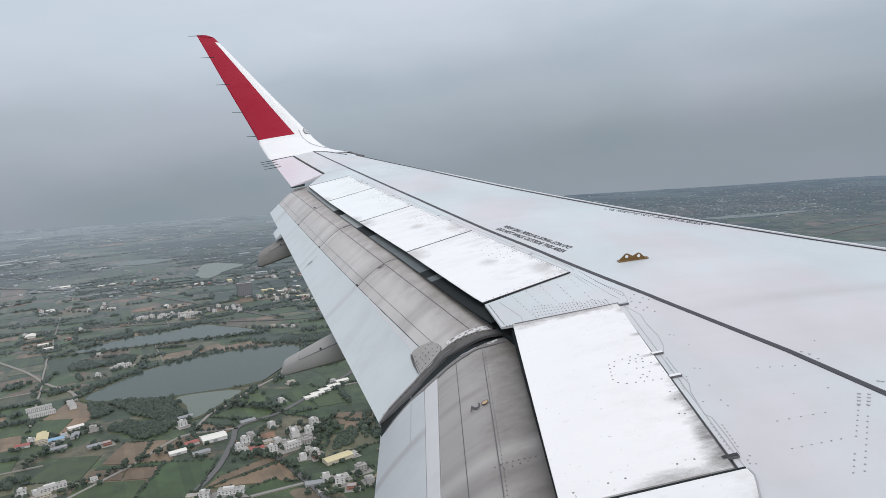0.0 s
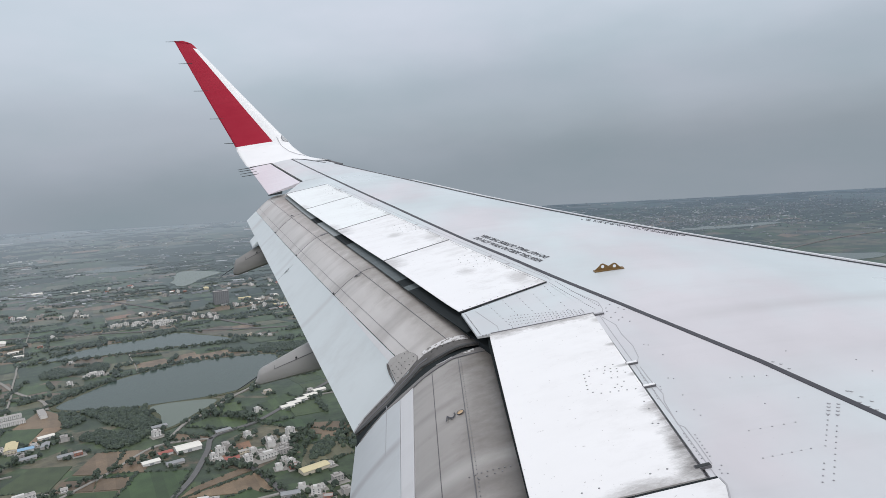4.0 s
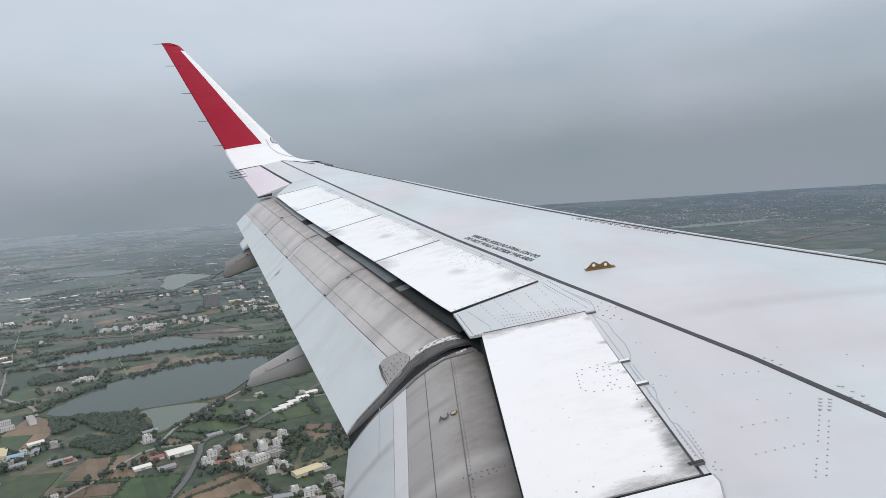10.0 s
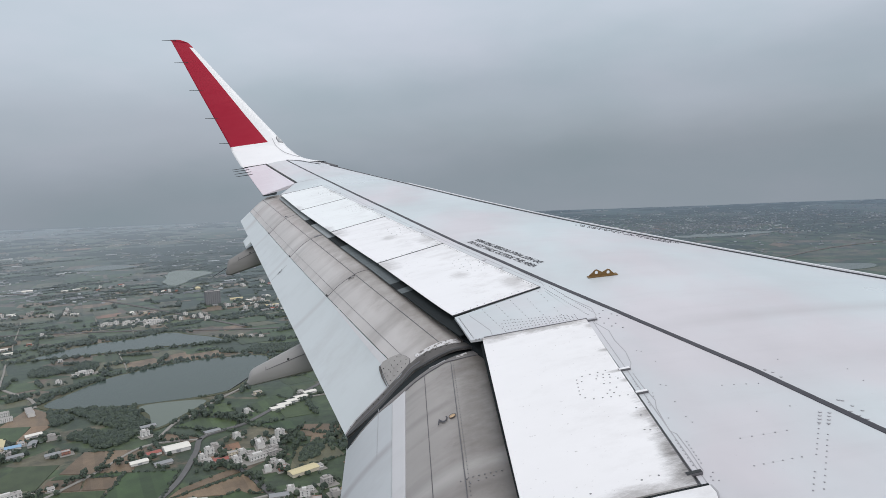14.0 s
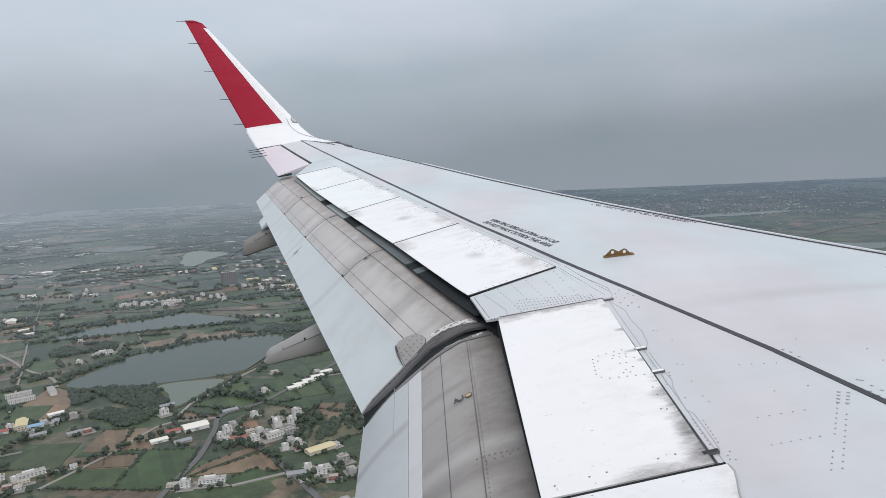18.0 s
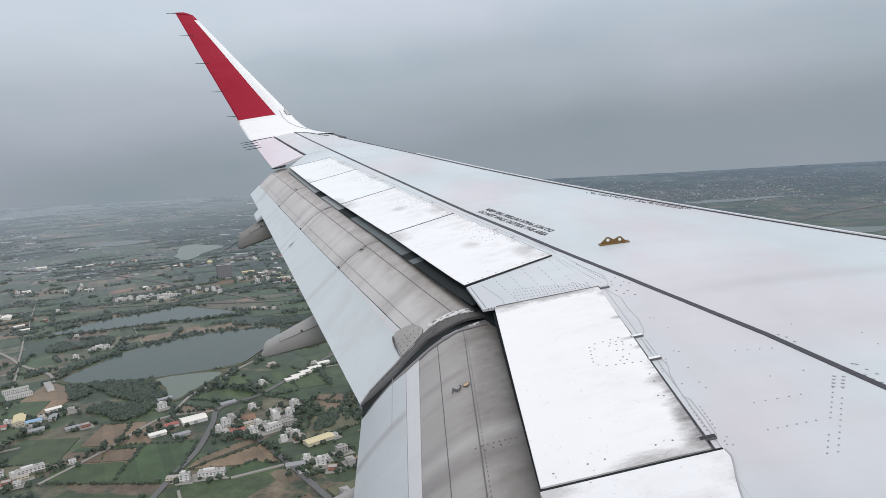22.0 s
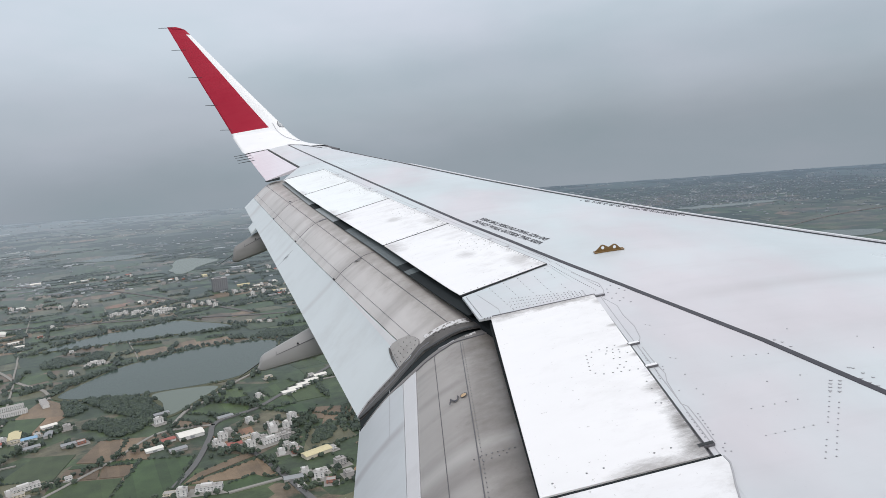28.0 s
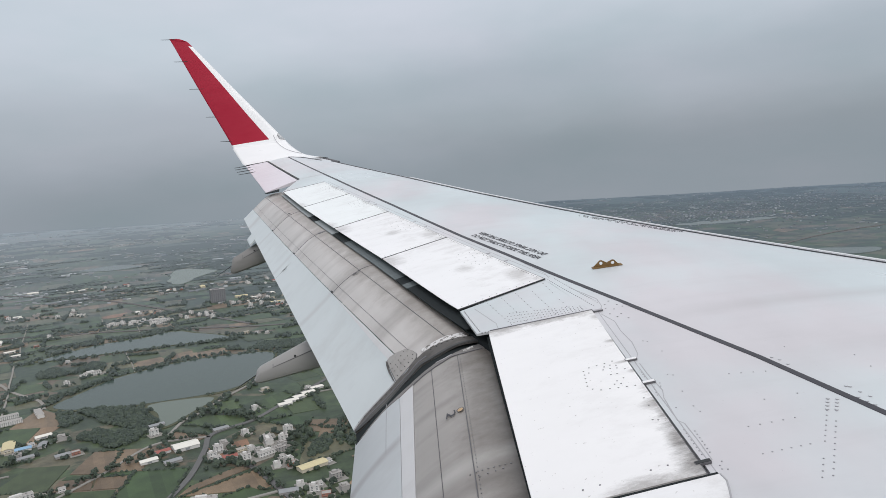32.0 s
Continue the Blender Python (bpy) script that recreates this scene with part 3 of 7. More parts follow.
slab("cove", ((x_hinge(6.1) - 0.02, 6.1), (x_hinge(13.0), 13.0), (-1.42, 13.1), (0.80, 6.15)), BLACK, wing, -0.09, (0.10, 0.06), nv=16, label="cove panel painted black for the recess's shade")
# added strips behind the spoilers: black paints slot shade, grey the view into it
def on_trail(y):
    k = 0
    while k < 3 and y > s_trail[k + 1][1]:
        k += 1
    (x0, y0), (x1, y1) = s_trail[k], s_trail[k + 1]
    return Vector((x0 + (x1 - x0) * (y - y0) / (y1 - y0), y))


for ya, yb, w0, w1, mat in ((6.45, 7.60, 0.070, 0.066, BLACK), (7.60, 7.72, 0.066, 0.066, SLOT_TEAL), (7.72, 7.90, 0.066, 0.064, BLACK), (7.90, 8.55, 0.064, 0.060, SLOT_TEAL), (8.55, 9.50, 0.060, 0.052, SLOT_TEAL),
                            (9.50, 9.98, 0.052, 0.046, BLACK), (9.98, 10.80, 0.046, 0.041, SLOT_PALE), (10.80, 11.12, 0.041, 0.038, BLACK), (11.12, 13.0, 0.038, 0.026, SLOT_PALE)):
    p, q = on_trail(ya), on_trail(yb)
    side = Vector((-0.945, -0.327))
    slab("slot_filler", (p - side * 0.05, q - side * 0.05, q + side * w1, p + side * w0), mat, wing, -0.040, (0.012, 0.004), label="black strip painted as the slot's shade" if mat is BLACK else "grey strip painted for the view into the slot")
slab("slot_filler", ((0.72, 4.17), (0.80, 6.18), (0.781, 6.19), (0.694, 4.17)), BLACK, wing, -0.03, (0.03, 0.03), label="black strip painted as the slot's shade")

# ---- flaps: a curved section lofted between two ends ----
def flap_point(inner, outer, s, f):
    def on(profile):
        k = min(int(s * (len(profile) - 1)), len(profile) - 2)
        g = s * (len(profile) - 1) - k
        p0, p1, p2, p3 = (Vector(profile[max(0, min(len(profile) - 1, k + i))]) for i in (-1, 0, 1, 2))
        return 0.5 * (2 * p1 + (p2 - p0) * g + (2 * p0 - 5 * p1 + 4 * p2 - p3) * g * g + (3 * p1 - p0 - 3 * p2 + p3) * g ** 3)
    return on(inner).lerp(on(outer), f)


def flap_piece(name, inner, outer, s0, s1, mat, parent, nf=18, ns=12, f0=0.0, f1=1.0, thick=0.05, lift=0.0, label=""):
    """The stretch s0..s1 of the section (0 nose, 1 trailing edge) and f0..f1 of the span; a pair for s0 or s1 is its value at either end of the flap."""
    def along(f, j):
        a, b = (v[0] + (v[1] - v[0]) * f if isinstance(v, tuple) else v for v in (s0, s1))
        return a + (b - a) * j / ns

    verts, faces = [], []
    w = ns + 1
    for low in (0, 1):
        for i in range(nf + 1):
            for j in range(w):
                f = f0 + (f1 - f0) * i / nf
                s = along(f, j)
                p = flap_point(inner, outer, s, f)
                t = flap_point(inner, outer, min(1, s + 0.02), f) - flap_point(inner, outer, max(0, s - 0.02), f)
                n = Vector((t.z, 0, -t.x)).normalized()
                if n.z < 0:
                    n = -n
                p = p + n * lift - n * low * (thick * (1.02 - s) + 0.008)
                verts.append(tuple(p))
    n = (nf + 1) * w
    for i in range(nf):
        for j in range(ns):
            k = i * w + j
            faces += [(k, k + 1, k + w + 1, k + w), (n + k, n + k + w, n + k + w + 1, n + k + 1)]
    rim = [j for j in range(w)] + [i * w + ns for i in range(1, nf + 1)] + [nf * w + j for j in range(ns - 1, -1, -1)] + [i * w for i in range(nf - 1, 0, -1)]
    for k in range(len(rim)):
        p, q = rim[k], rim[(k + 1) % len(rim)]
        faces.append((p, n + p, n + q, q))
    ob = mesh_object(name, verts, faces, mat, parent, smooth=True)
    uv = ob.data.uv_layers.new(name="panel")
    for loop in ob.data.loops:
        k = loop.vertex_index % n
        uv.data[loop.index].uv = (along(f0 + (f1 - f0) * (k // w) / nf, k % w), f0 + (f1 - f0) * (k // w) / nf)
    ob.modifiers.new("edges", "EDGE_SPLIT").split_angle = radians(40)
    return tagged(ob, label)


OUT_IN = [(0.86, 6.5, 0.19), (0.78, 6.5, 0.245), (0.68, 6.5, 0.255), (0.56, 6.5, 0.231), (0.438, 6.5, 0.161), (0.291, 6.5, 0.052), (0.142, 6.5, -0.099), (-0.01, 6.5, -0.232), (-0.165, 6.5, -0.371)]
OUT_OUT = [(-1.42, 13.4, 1.09), (-1.48, 13.4, 1.13), (-1.58, 13.4, 1.155), (-1.70, 13.4, 1.15), (-1.82, 13.4, 1.119), (-1.93, 13.4, 1.045), (-2.03, 13.4, 0.96), (-2.135, 13.4, 0.866), (-2.246, 13.4, 0.77)]
INB_OUT = [(0.98, 6.35, 0.13), (0.90, 6.35, 0.20), (0.80, 6.35, 0.221), (0.66, 6.35, 0.20), (0.506, 6.35, 0.156), (0.326, 6.35, 0.053), (0.143, 6.35, -0.09), (-0.024, 6.35, -0.254), (-0.150, 6.35, -0.405)]
INB_IN = [(x, 2.0, z - 0.089 * 4.35 + 0.02) for x, y, z in INB_OUT]

outboard_flap = empty("outboard_flap")
outboard_flap.parent = wing
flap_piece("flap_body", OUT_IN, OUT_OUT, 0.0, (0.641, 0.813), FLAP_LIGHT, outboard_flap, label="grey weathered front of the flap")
flap_piece("flap_trailing_panel", OUT_IN, OUT_OUT, (0.645, 0.817), 1.0, FLAP_PALE, outboard_flap, ns=10, lift=0.003, label="pale trailing panel of the flap")
flap_piece("flap_stripe", OUT_IN, OUT_OUT, (0.648, 0.820), (0.688, 0.724), FLAP_STRIPE, outboard_flap, ns=2, f0=0.036, f1=0.29, thick=0.004, lift=0.0050, label="pale rubbed stripe along the panel joint")
for s, wide in ((0.381, 0.0040), (0.584, 0.0018)):
    flap_piece("flap_seam", OUT_IN, OUT_OUT, (s, s + 0.165), (s + wide, s + 0.165 + wide * 1.2), SEAM, outboard_flap, ns=1, thick=0.004, lift=0.0025)
tab_v = []
for f in (0.80, 0.85):
    p, q = flap_point(OUT_IN, OUT_OUT, 1.0, f), flap_point(OUT_IN, OUT_OUT, 0.9, f)
    d = (p - q).normalized()
    tab_v += [tuple(p + d * u + Vector((0, 0, v))) for u, v in ((-0.02, 0.006), (0.10, -0.004), (0.10, -0.03), (-0.02, -0.03))]
tagged(mesh_object("flap_tab", tab_v, [(0, 1, 5, 4), (1, 2, 6, 5), (2, 3, 7, 6), (3, 0, 4, 7), (3, 2, 1, 0), (4, 5, 6, 7)], FLAP_PALE, outboard_flap), "pale tab over the flap track fairing")
for f in (0.297, 0.545, 0.748):
    rim_s = 0.641 + 0.172 * f
    flap_piece("flap_joint", OUT_IN, OUT_OUT, 0.26, rim_s, SEAM, outboard_flap, nf=1, f0=f - 0.004, f1=f - 0.0034, thick=0.004, lift=0.0025)
    flap_piece("joint_patch", OUT_IN, OUT_OUT, 0.34, 0.43, SEAM, outboard_flap, nf=1, ns=3, f0=f - 0.007, f1=f - 0.001, thick=0.004, lift=0.004) if f == 0.545 else None
    flap_piece("joint_notch", OUT_IN, OUT_OUT, rim_s - 0.008, rim_s + 0.004, DARK, outboard_flap, nf=1, ns=2, f0=f - 0.002, f1=f + 0.004, thick=0.004, lift=0.005)
    for d in (0.0, 0.004, 0.009) if f > 0.7 else ():
        flap_piece("stencil_bar", OUT_IN, OUT_OUT, 0.47 + d, 0.485 + d, INK, outboard_flap, nf=1, ns=1, f0=f + 0.003 + d, f1=f + 0.006 + d, thick=0.003, lift=0.003)
inboard_flap = empty("inboard_flap")
inboard_flap.parent = wing
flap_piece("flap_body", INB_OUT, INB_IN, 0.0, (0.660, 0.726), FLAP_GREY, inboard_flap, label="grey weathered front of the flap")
flap_piece("flap_stripe", INB_OUT, INB_IN, (0.662, 0.728), (0.724, 0.740), FLAP_STRIPE, inboard_flap, ns=3, lift=0.002, label="lighter stripe across the flap")
flap_piece("flap_trailing_panel", INB_OUT, INB_IN, (0.726, 0.742), 1.0, FLAP_PALE_IN, inboard_flap, ns=8, lift=0.003, label="pale trailing panel of the flap")
for s, lean, wide in ((0.437, 0.14, 0.0030), (0.572, 0.065, 0.0014)):
    flap_piece("flap_seam", INB_OUT, INB_IN, (s, s + lean), (s + wide, s + lean + wide), SEAM, inboard_flap, ns=1, f0=0.012, thick=0.004, lift=0.0025)
flap_piece("flap_seam", INB_OUT, INB_IN, 0.792, 0.794, SEALANT, inboard_flap, ns=1, f1=0.16, thick=0.004, lift=0.005)


def flap_studs(name, inner, outer, spots, radius, mat, parent, label, lift=0.004, sides=7):
    verts, faces = [], []
    for s, f in spots:
        p = flap_point(inner, outer, s, f)
        t = (flap_point(inner, outer, min(1, s + 0.02), f) - flap_point(inner, outer, max(0, s - 0.02), f)).normalized()
        n = Vector((t.z, 0, -t.x))
        n = n if n.z > 0 else -n
        b = n.cross(t)
        k = len(verts)
        for r, h in ((radius, -0.004), (radius * 0.85, lift)):
            verts += [p + n * h + (t * math.cos(2 * math.pi * i / sides) + b * math.sin(2 * math.pi * i / sides)) * r for i in range(sides)]
        faces += [(k + i, k + (i + 1) % sides, k + sides + (i + 1) % sides, k + sides + i) for i in range(sides)] + [tuple(k + sides + i for i in range(sides))]
    return tagged(mesh_object(name, verts, faces, mat, parent), label, kind="stuff")


flap_studs("rivets", INB_OUT, INB_IN, [(0.426 + 0.14 * (0.02 + 0.0085 * i), 0.02 + 0.0085 * i) for i in range(70)], 0.0027, RIVET, inboard_flap, "row of rivets along the flap seam")
flap_studs("rivets", INB_OUT, INB_IN, [(0.505 - 0.022 * i, 0.360 + 0.001 * i) for i in range(8)] + [(0.475 - 0.03 * i, 0.372) for i in range(4)], 0.0042, RIVET, inboard_flap, "bolt heads on the flap")
flap_studs("rivets", OUT_IN, OUT_OUT, [(0.372 + 0.165 * (0.02 + 0.012 * i), 0.02 + 0.012 * i) for i in range(80) if i % 3], 0.002, RIVET, outboard_flap, "row of rivets along the flap seam")
# worn fittings at the end of the outer flap, and the rubber seal in the gap between the flaps
def flap_patch(name, outline, grow, mat, parent, lift, label=""):
    """A thin plate with a free outline, given in section and span, laid on the outer flap."""
    cs, cf_ = sum(p[0] for p in outline) / len(outline), sum(p[1] for p in outline) / len(outline)
    round_ = []
    for (sa, fa), (sb, fb), (sc, fcc) in zip(outline[-1:] + outline[:-1], outline, outline[1:] + outline[:1]):
        round_ += [(sb + 0.1 * (sa - sb), fb + 0.1 * (fa - fb)), (sb + 0.02 * (sa + sc - 2 * sb), fb + 0.02 * (fa + fcc - 2 * fb)), (sb + 0.1 * (sc - sb), fb + 0.1 * (fcc - fb))]
    verts, faces, m = [], [], len(round_)
    for k in (0.0, 0.35, 0.7, 1.0, 1.0):
        for a, b in round_:
            p = flap_point(OUT_IN, OUT_OUT, cs + (a - cs) * k * grow, max(-0.001, cf_ + (b - cf_) * k * grow))
            p.z += lift if len(verts) < 4 * m else -0.004
            verts.append(p)
    for r_ in range(4):
        faces += [(r_ * m + k, r_ * m + (k + 1) % m, (r_ + 1) * m + (k + 1) % m, (r_ + 1) * m + k) for k in range(m)]
    return tagged(mesh_object(name, verts, faces, mat, parent), label)


def flap_band(name, inner, outer, rows, mat, parent, lift, thick=0.012, label=""):
    """A strip of free width that follows the flap's end: rows of section, span at one edge and span at the other."""
    fine = []
    for p, q in zip(rows, rows[1:]):
        fine += [tuple(a + (b - a) * k / 3 for a, b in zip(p, q)) for k in range(3)]
    fine.append(rows[-1])
    verts, faces = [], []
    for at, fa, fb in fine:
        for f in (fa, fb):
            p = flap_point(inner, outer, at, f)
            t = flap_point(inner, outer, min(1, at + 0.02), f) - flap_point(inner, outer, max(0, at - 0.02), f)
            n = Vector((t.z, 0, -t.x)).normalized()
            n = n if n.z > 0 else -n
            verts += [p + n * lift, p + n * (lift - thick)]
    for k in range(0, 4 * (len(fine) - 1), 4):
        faces += [(k, k + 2, k + 6, k + 4), (k, k + 4, k + 5, k + 1), (k + 2, k + 3, k + 7, k + 6), (k + 1, k + 5, k + 7, k + 3)]
    k = 4 * (len(fine) - 1)
    faces += [(0, 1, 3, 2), (k, k + 2, k + 3, k + 1)]
    return tagged(mesh_object(name, verts, faces, mat, parent), label)


PLATE = [(0.600, 0.038), (0.582, 0.026), (0.577, 0.016), (0.593, 0.0095), (0.66, 0.007), (0.7247, 0.0085), (0.714, 0.030), (0.7015, 0.049), (0.682, 0.0516), (0.64, 0.045)]
flap_patch("end_plate_edge", PLATE, 1.025, SEAM, outboard_flap, 0.0065, "dark sealant rim of the end fitting")
flap_patch("end_plate", PLATE, 0.985, END_METAL, outboard_flap, 0.0085, "riveted grey end fitting")
flap_band("end_fold", OUT_IN, OUT_OUT, [(0.700, 0.050, 0.046), (0.711, 0.044, 0.036), (0.723, 0.030, 0.018), (0.728, 0.014, 0.007)], RIM_SOOT, outboard_flap, 0.012, label="dark folded edge of the end fitting")
flap_studs("rivets", OUT_IN, OUT_OUT, [(0.612 + 0.022 * i, 0.036 - 0.002 * i) for i in range(4)] + [(0.612 + 0.022 * i, 0.024) for i in range(5)] + [(0.605 + 0.024 * i, 0.0135) for i in range(5)] + [(0.590, 0.019), (0.693, 0.040), (0.700, 0.031)], 0.0042, DARK, outboard_flap, "rivets on the end fitting", 0.0095)
RIM_OUT = [(0.19, -0.0098, -0.022), (0.284, -0.0057, -0.0207), (0.35, -0.0031, -0.0185), (0.42, 0.0013, -0.0163), (0.49, 0.0062, -0.0133), (0.549, 0.009, -0.0105), (0.6, 0.008, -0.0065), (0.66, 0.0047, -0.0082), (0.725, 0.0083, -0.007), (0.816, 0.0076, -0.0086), (0.92, 0.006, -0.007), (0.995, 0.0005, -0.0042)]
flap_band("end_rim", OUT_IN, OUT_OUT, RIM_OUT, RIM_SOOT, outboard_flap, 0.006, label="sooty worn rim of the flap's end")
flap_band("rim_bead", OUT_IN, OUT_OUT, [(a, b - (b - c) * 0.45, b - (b - c) * 0.57) for a, b, c in RIM_OUT[5:]], SEAM, outboard_flap, 0.009, label="dark bead along the rim")
flap_band("rim_bead", OUT_IN, OUT_OUT, [(a, c + 0.0032, c) for a, b, c in RIM_OUT], COVE, outboard_flap, 0.010, label="dark lower edge of the rim")
flap_band("rim_bead", OUT_IN, OUT_OUT, [(a, b + 0.0012, b - 0.0006) for a, b, c in RIM_OUT[8:]], SEALANT, outboard_flap, 0.009, label="pale edge of the rim")
flap_studs("rivets", OUT_IN, OUT_OUT, [(0.76 + 0.032 * i, 0.0045) for i in range(7)] + [(0.30 + 0.035 * i, -0.0075 + 0.0019 * i) for i in range(7)], 0.005, DARK, outboard_flap, "fasteners on the rim", 0.010)
flap_band("end_strip", OUT_IN, OUT_OUT, [(0.272, 0.0040, -0.0052), (0.35, 0.0068, -0.0030), (0.42, 0.0098, 0.0014), (0.49, 0.0128, 0.0062), (0.546, 0.0155, 0.0092)], BARE, outboard_flap, 0.009, label="chipped white paint strip")
GAP_EDGE = [(0.20, -0.0005, 0.0005), (0.35, -0.0005, 0.0012), (0.41, -0.0005, 0.0035), (0.47, -0.0005, 0.0085), (0.51, -0.0005, 0.0118), (0.55, -0.0005, 0.0070), (0.60, -0.0005, 0.0095), (0.66, -0.0005, 0.0140), (0.73, -0.0005, 0.0130), (0.80, -0.0005, 0.0110), (0.90, -0.0005, 0.0100), (0.99, -0.0005, 0.0080)]
# black band laid on the flap's end to paint the gap's shade
flap_band("end_gap_shade", INB_OUT, INB_IN, GAP_EDGE, BLACK, inboard_flap, 0.004, label="black band painted as the shade of the flap gap")
flap_band("end_lip", INB_OUT, INB_IN, [(0.20, 0.0005, 0.020), (0.35, 0.0012, 0.0205), (0.41, 0.0035, 0.0185), (0.47, 0.0085, 0.0150), (0.51, 0.0118, 0.0185), (0.55, 0.0075, 0.0195), (0.62, 0.0105, 0.0205), (0.675, 0.0140, 0.024), (0.728, 0.0130, 0.025), (0.80, 0.0110, 0.0150), (0.95, 0.0090, 0.0120)], LIP_GREY, inboard_flap, 0.006, label="grey lip of the flap's end")
flap_band("lip_line", INB_OUT, INB_IN, [(0.30, 0.0205, 0.0217), (0.41, 0.0185, 0.0197), (0.47, 0.0150, 0.0162), (0.51, 0.0185, 0.0197), (0.62, 0.0205, 0.0217), (0.66, 0.025, 0.0262)], SEAM, inboard_flap, 0.0065, thick=0.006)
flap_band("lip_tag", INB_OUT, INB_IN, [(0.345, 0.0025, 0.0110), (0.375, 0.0050, 0.0135), (0.405, 0.0070, 0.0125)], BARE, inboard_flap, 0.0085, label="chipped white tag on the lip")
flap_band("lip_sliver", INB_OUT, INB_IN, [(0.468, 0.0085, 0.0105), (0.51, 0.0105, 0.0128), (0.548, 0.0070, 0.0082)], SEALANT, inboard_flap, 0.009, label="bare bright edge")
flap_piece("gap_seal", [(x + 0.004, 6.345, z) for x, y, z in INB_OUT], [(x + 0.004, 6.495, z - 0.01) for x, y, z in OUT_IN], 0.10, 0.995, BLACK, outboard_flap, nf=3, ns=24, lift=-0.004, label="dark rubber seal between the flaps")


def numeral(place, t, n, size, parent):
    """A small stencilled figure that lies on the flap."""
    cu = bpy.data.curves.new("numeral", "FONT")
    cu.body, cu.size, cu.extrude, cu.align_x, cu.align_y = "2", size, 0.0006, "CENTER", "CENTER"
    cu.materials.append(INK)
    ob = new("numeral", cu)
    ob.parent = parent
    up = t.cross(n)
    m = Matrix((-up, -t, n)).transposed().to_4x4() if (-up).cross(-t).dot(n) > 0 else Matrix((up, -t, n)).transposed().to_4x4()
    m.translation = place
    ob.matrix_basis = m @ pose(0, 0, 0, 0, 0, -8) @ Matrix.Diagonal((1.9, 0.8, 1, 1))
    return tagged(ob, "black stencilled figure")


def stencil_mark(inner, outer, s, f):
    """A painted ring and a numeral on the flap."""
    p = flap_point(inner, outer, s, f)
    t = (flap_point(inner, outer, s + 0.02, f) - flap_point(inner, outer, s - 0.02, f)).normalized()
    n = Vector((t.z, 0, -t.x))
    n = n if n.z > 0 else -n
    b = n.cross(t)
    verts, faces = [], []
    for k in range(20):
        a = 2 * math.pi * k / 20
        for r in (1.0, 0.82):
            verts.append(p + n * 0.0045 + (t * math.cos(a) * 0.022 + b * math.sin(a) * 0.030) * r)
    faces = [(2 * k, 2 * ((k + 1) % 20), 2 * ((k + 1) % 20) + 1, 2 * k + 1) for k in range(20)]
    mesh_object("mark_ring", verts, faces, INK, inboard_flap)
    verts = [p + n * 0.003 + t * math.cos(2 * math.pi * k / 20) * 0.018 + b * math.sin(2 * math.pi * k / 20) * 0.025 for k in range(20)]
    tagged(mesh_object("mark_disc", verts, [tuple(range(20))], ORANGE, inboard_flap), "faded orange disc")
    numeral(p + t * 0.062 + n * 0.003, t, n, 0.10, inboard_flap)


ORANGE = material("faded_orange", (0.52, 0.36, 0.20), 0.5)
stencil_mark(INB_OUT, INB_IN, 0.488, 0.203)
for s_at, f_at in ((0.473, 0.289), (0.883, 0.523)):
    p = flap_point(OUT_IN, OUT_OUT, s_at, f_at)
    t = (flap_point(OUT_IN, OUT_OUT, s_at + 0.02, f_at) - flap_point(OUT_IN, OUT_OUT, s_at - 0.02, f_at)).normalized()
    n = Vector((t.z, 0, -t.x))
    numeral(p + (n if n.z > 0 else -n) * 0.007, t, n if n.z > 0 else -n, 0.12, outboard_flap)
flap_piece("hairline_joint", OUT_IN, OUT_OUT, 0.80, 0.985, SEALANT, outboard_flap, nf=1, ns=8, f0=0.5215, f1=0.5222, thick=0.004, lift=0.0045)

# ---- winglet: sections from the wing tip round the bend to the top ----
W_LEAD = [(-1.02, 15.90, 1.700), (-1.36, 16.30, 1.765), (-1.607, 16.52, 1.845), (-1.86, 16.79, 2.03), (-2.072, 16.97, 2.262), (-2.95, 17.34, 3.255), (-3.865, 17.72, 4.303), (-4.02, 17.75, 4.44), (-4.16, 17.76, 4.497)]
W_TRAIL = [(-2.45, 16.20, 1.650), (-2.76, 16.45, 1.672), (-2.90, 16.66, 1.80), (-3.05, 16.86, 2.02), (-3.13, 17.00, 2.18), (-3.72, 17.36, 3.30), (-4.27, 17.71, 4.36), (-4.33, 17.745, 4.47), (-4.346, 17.75, 4.502)]


def spline(points, t):
    k = min(int(t), len(points) - 2)
    g = t - k
    p0, p1, p2, p3 = (Vector(points[max(0, min(len(points) - 1, k + i))]) for i in (-1, 0, 1, 2))
    return 0.5 * (2 * p1 + (p2 - p0) * g + (2 * p0 - 5 * p1 + 4 * p2 - p3) * g * g + (3 * p1 - p0 - 3 * p2 + p3) * g ** 3)


nsec, nch = 64, 24
grid = []
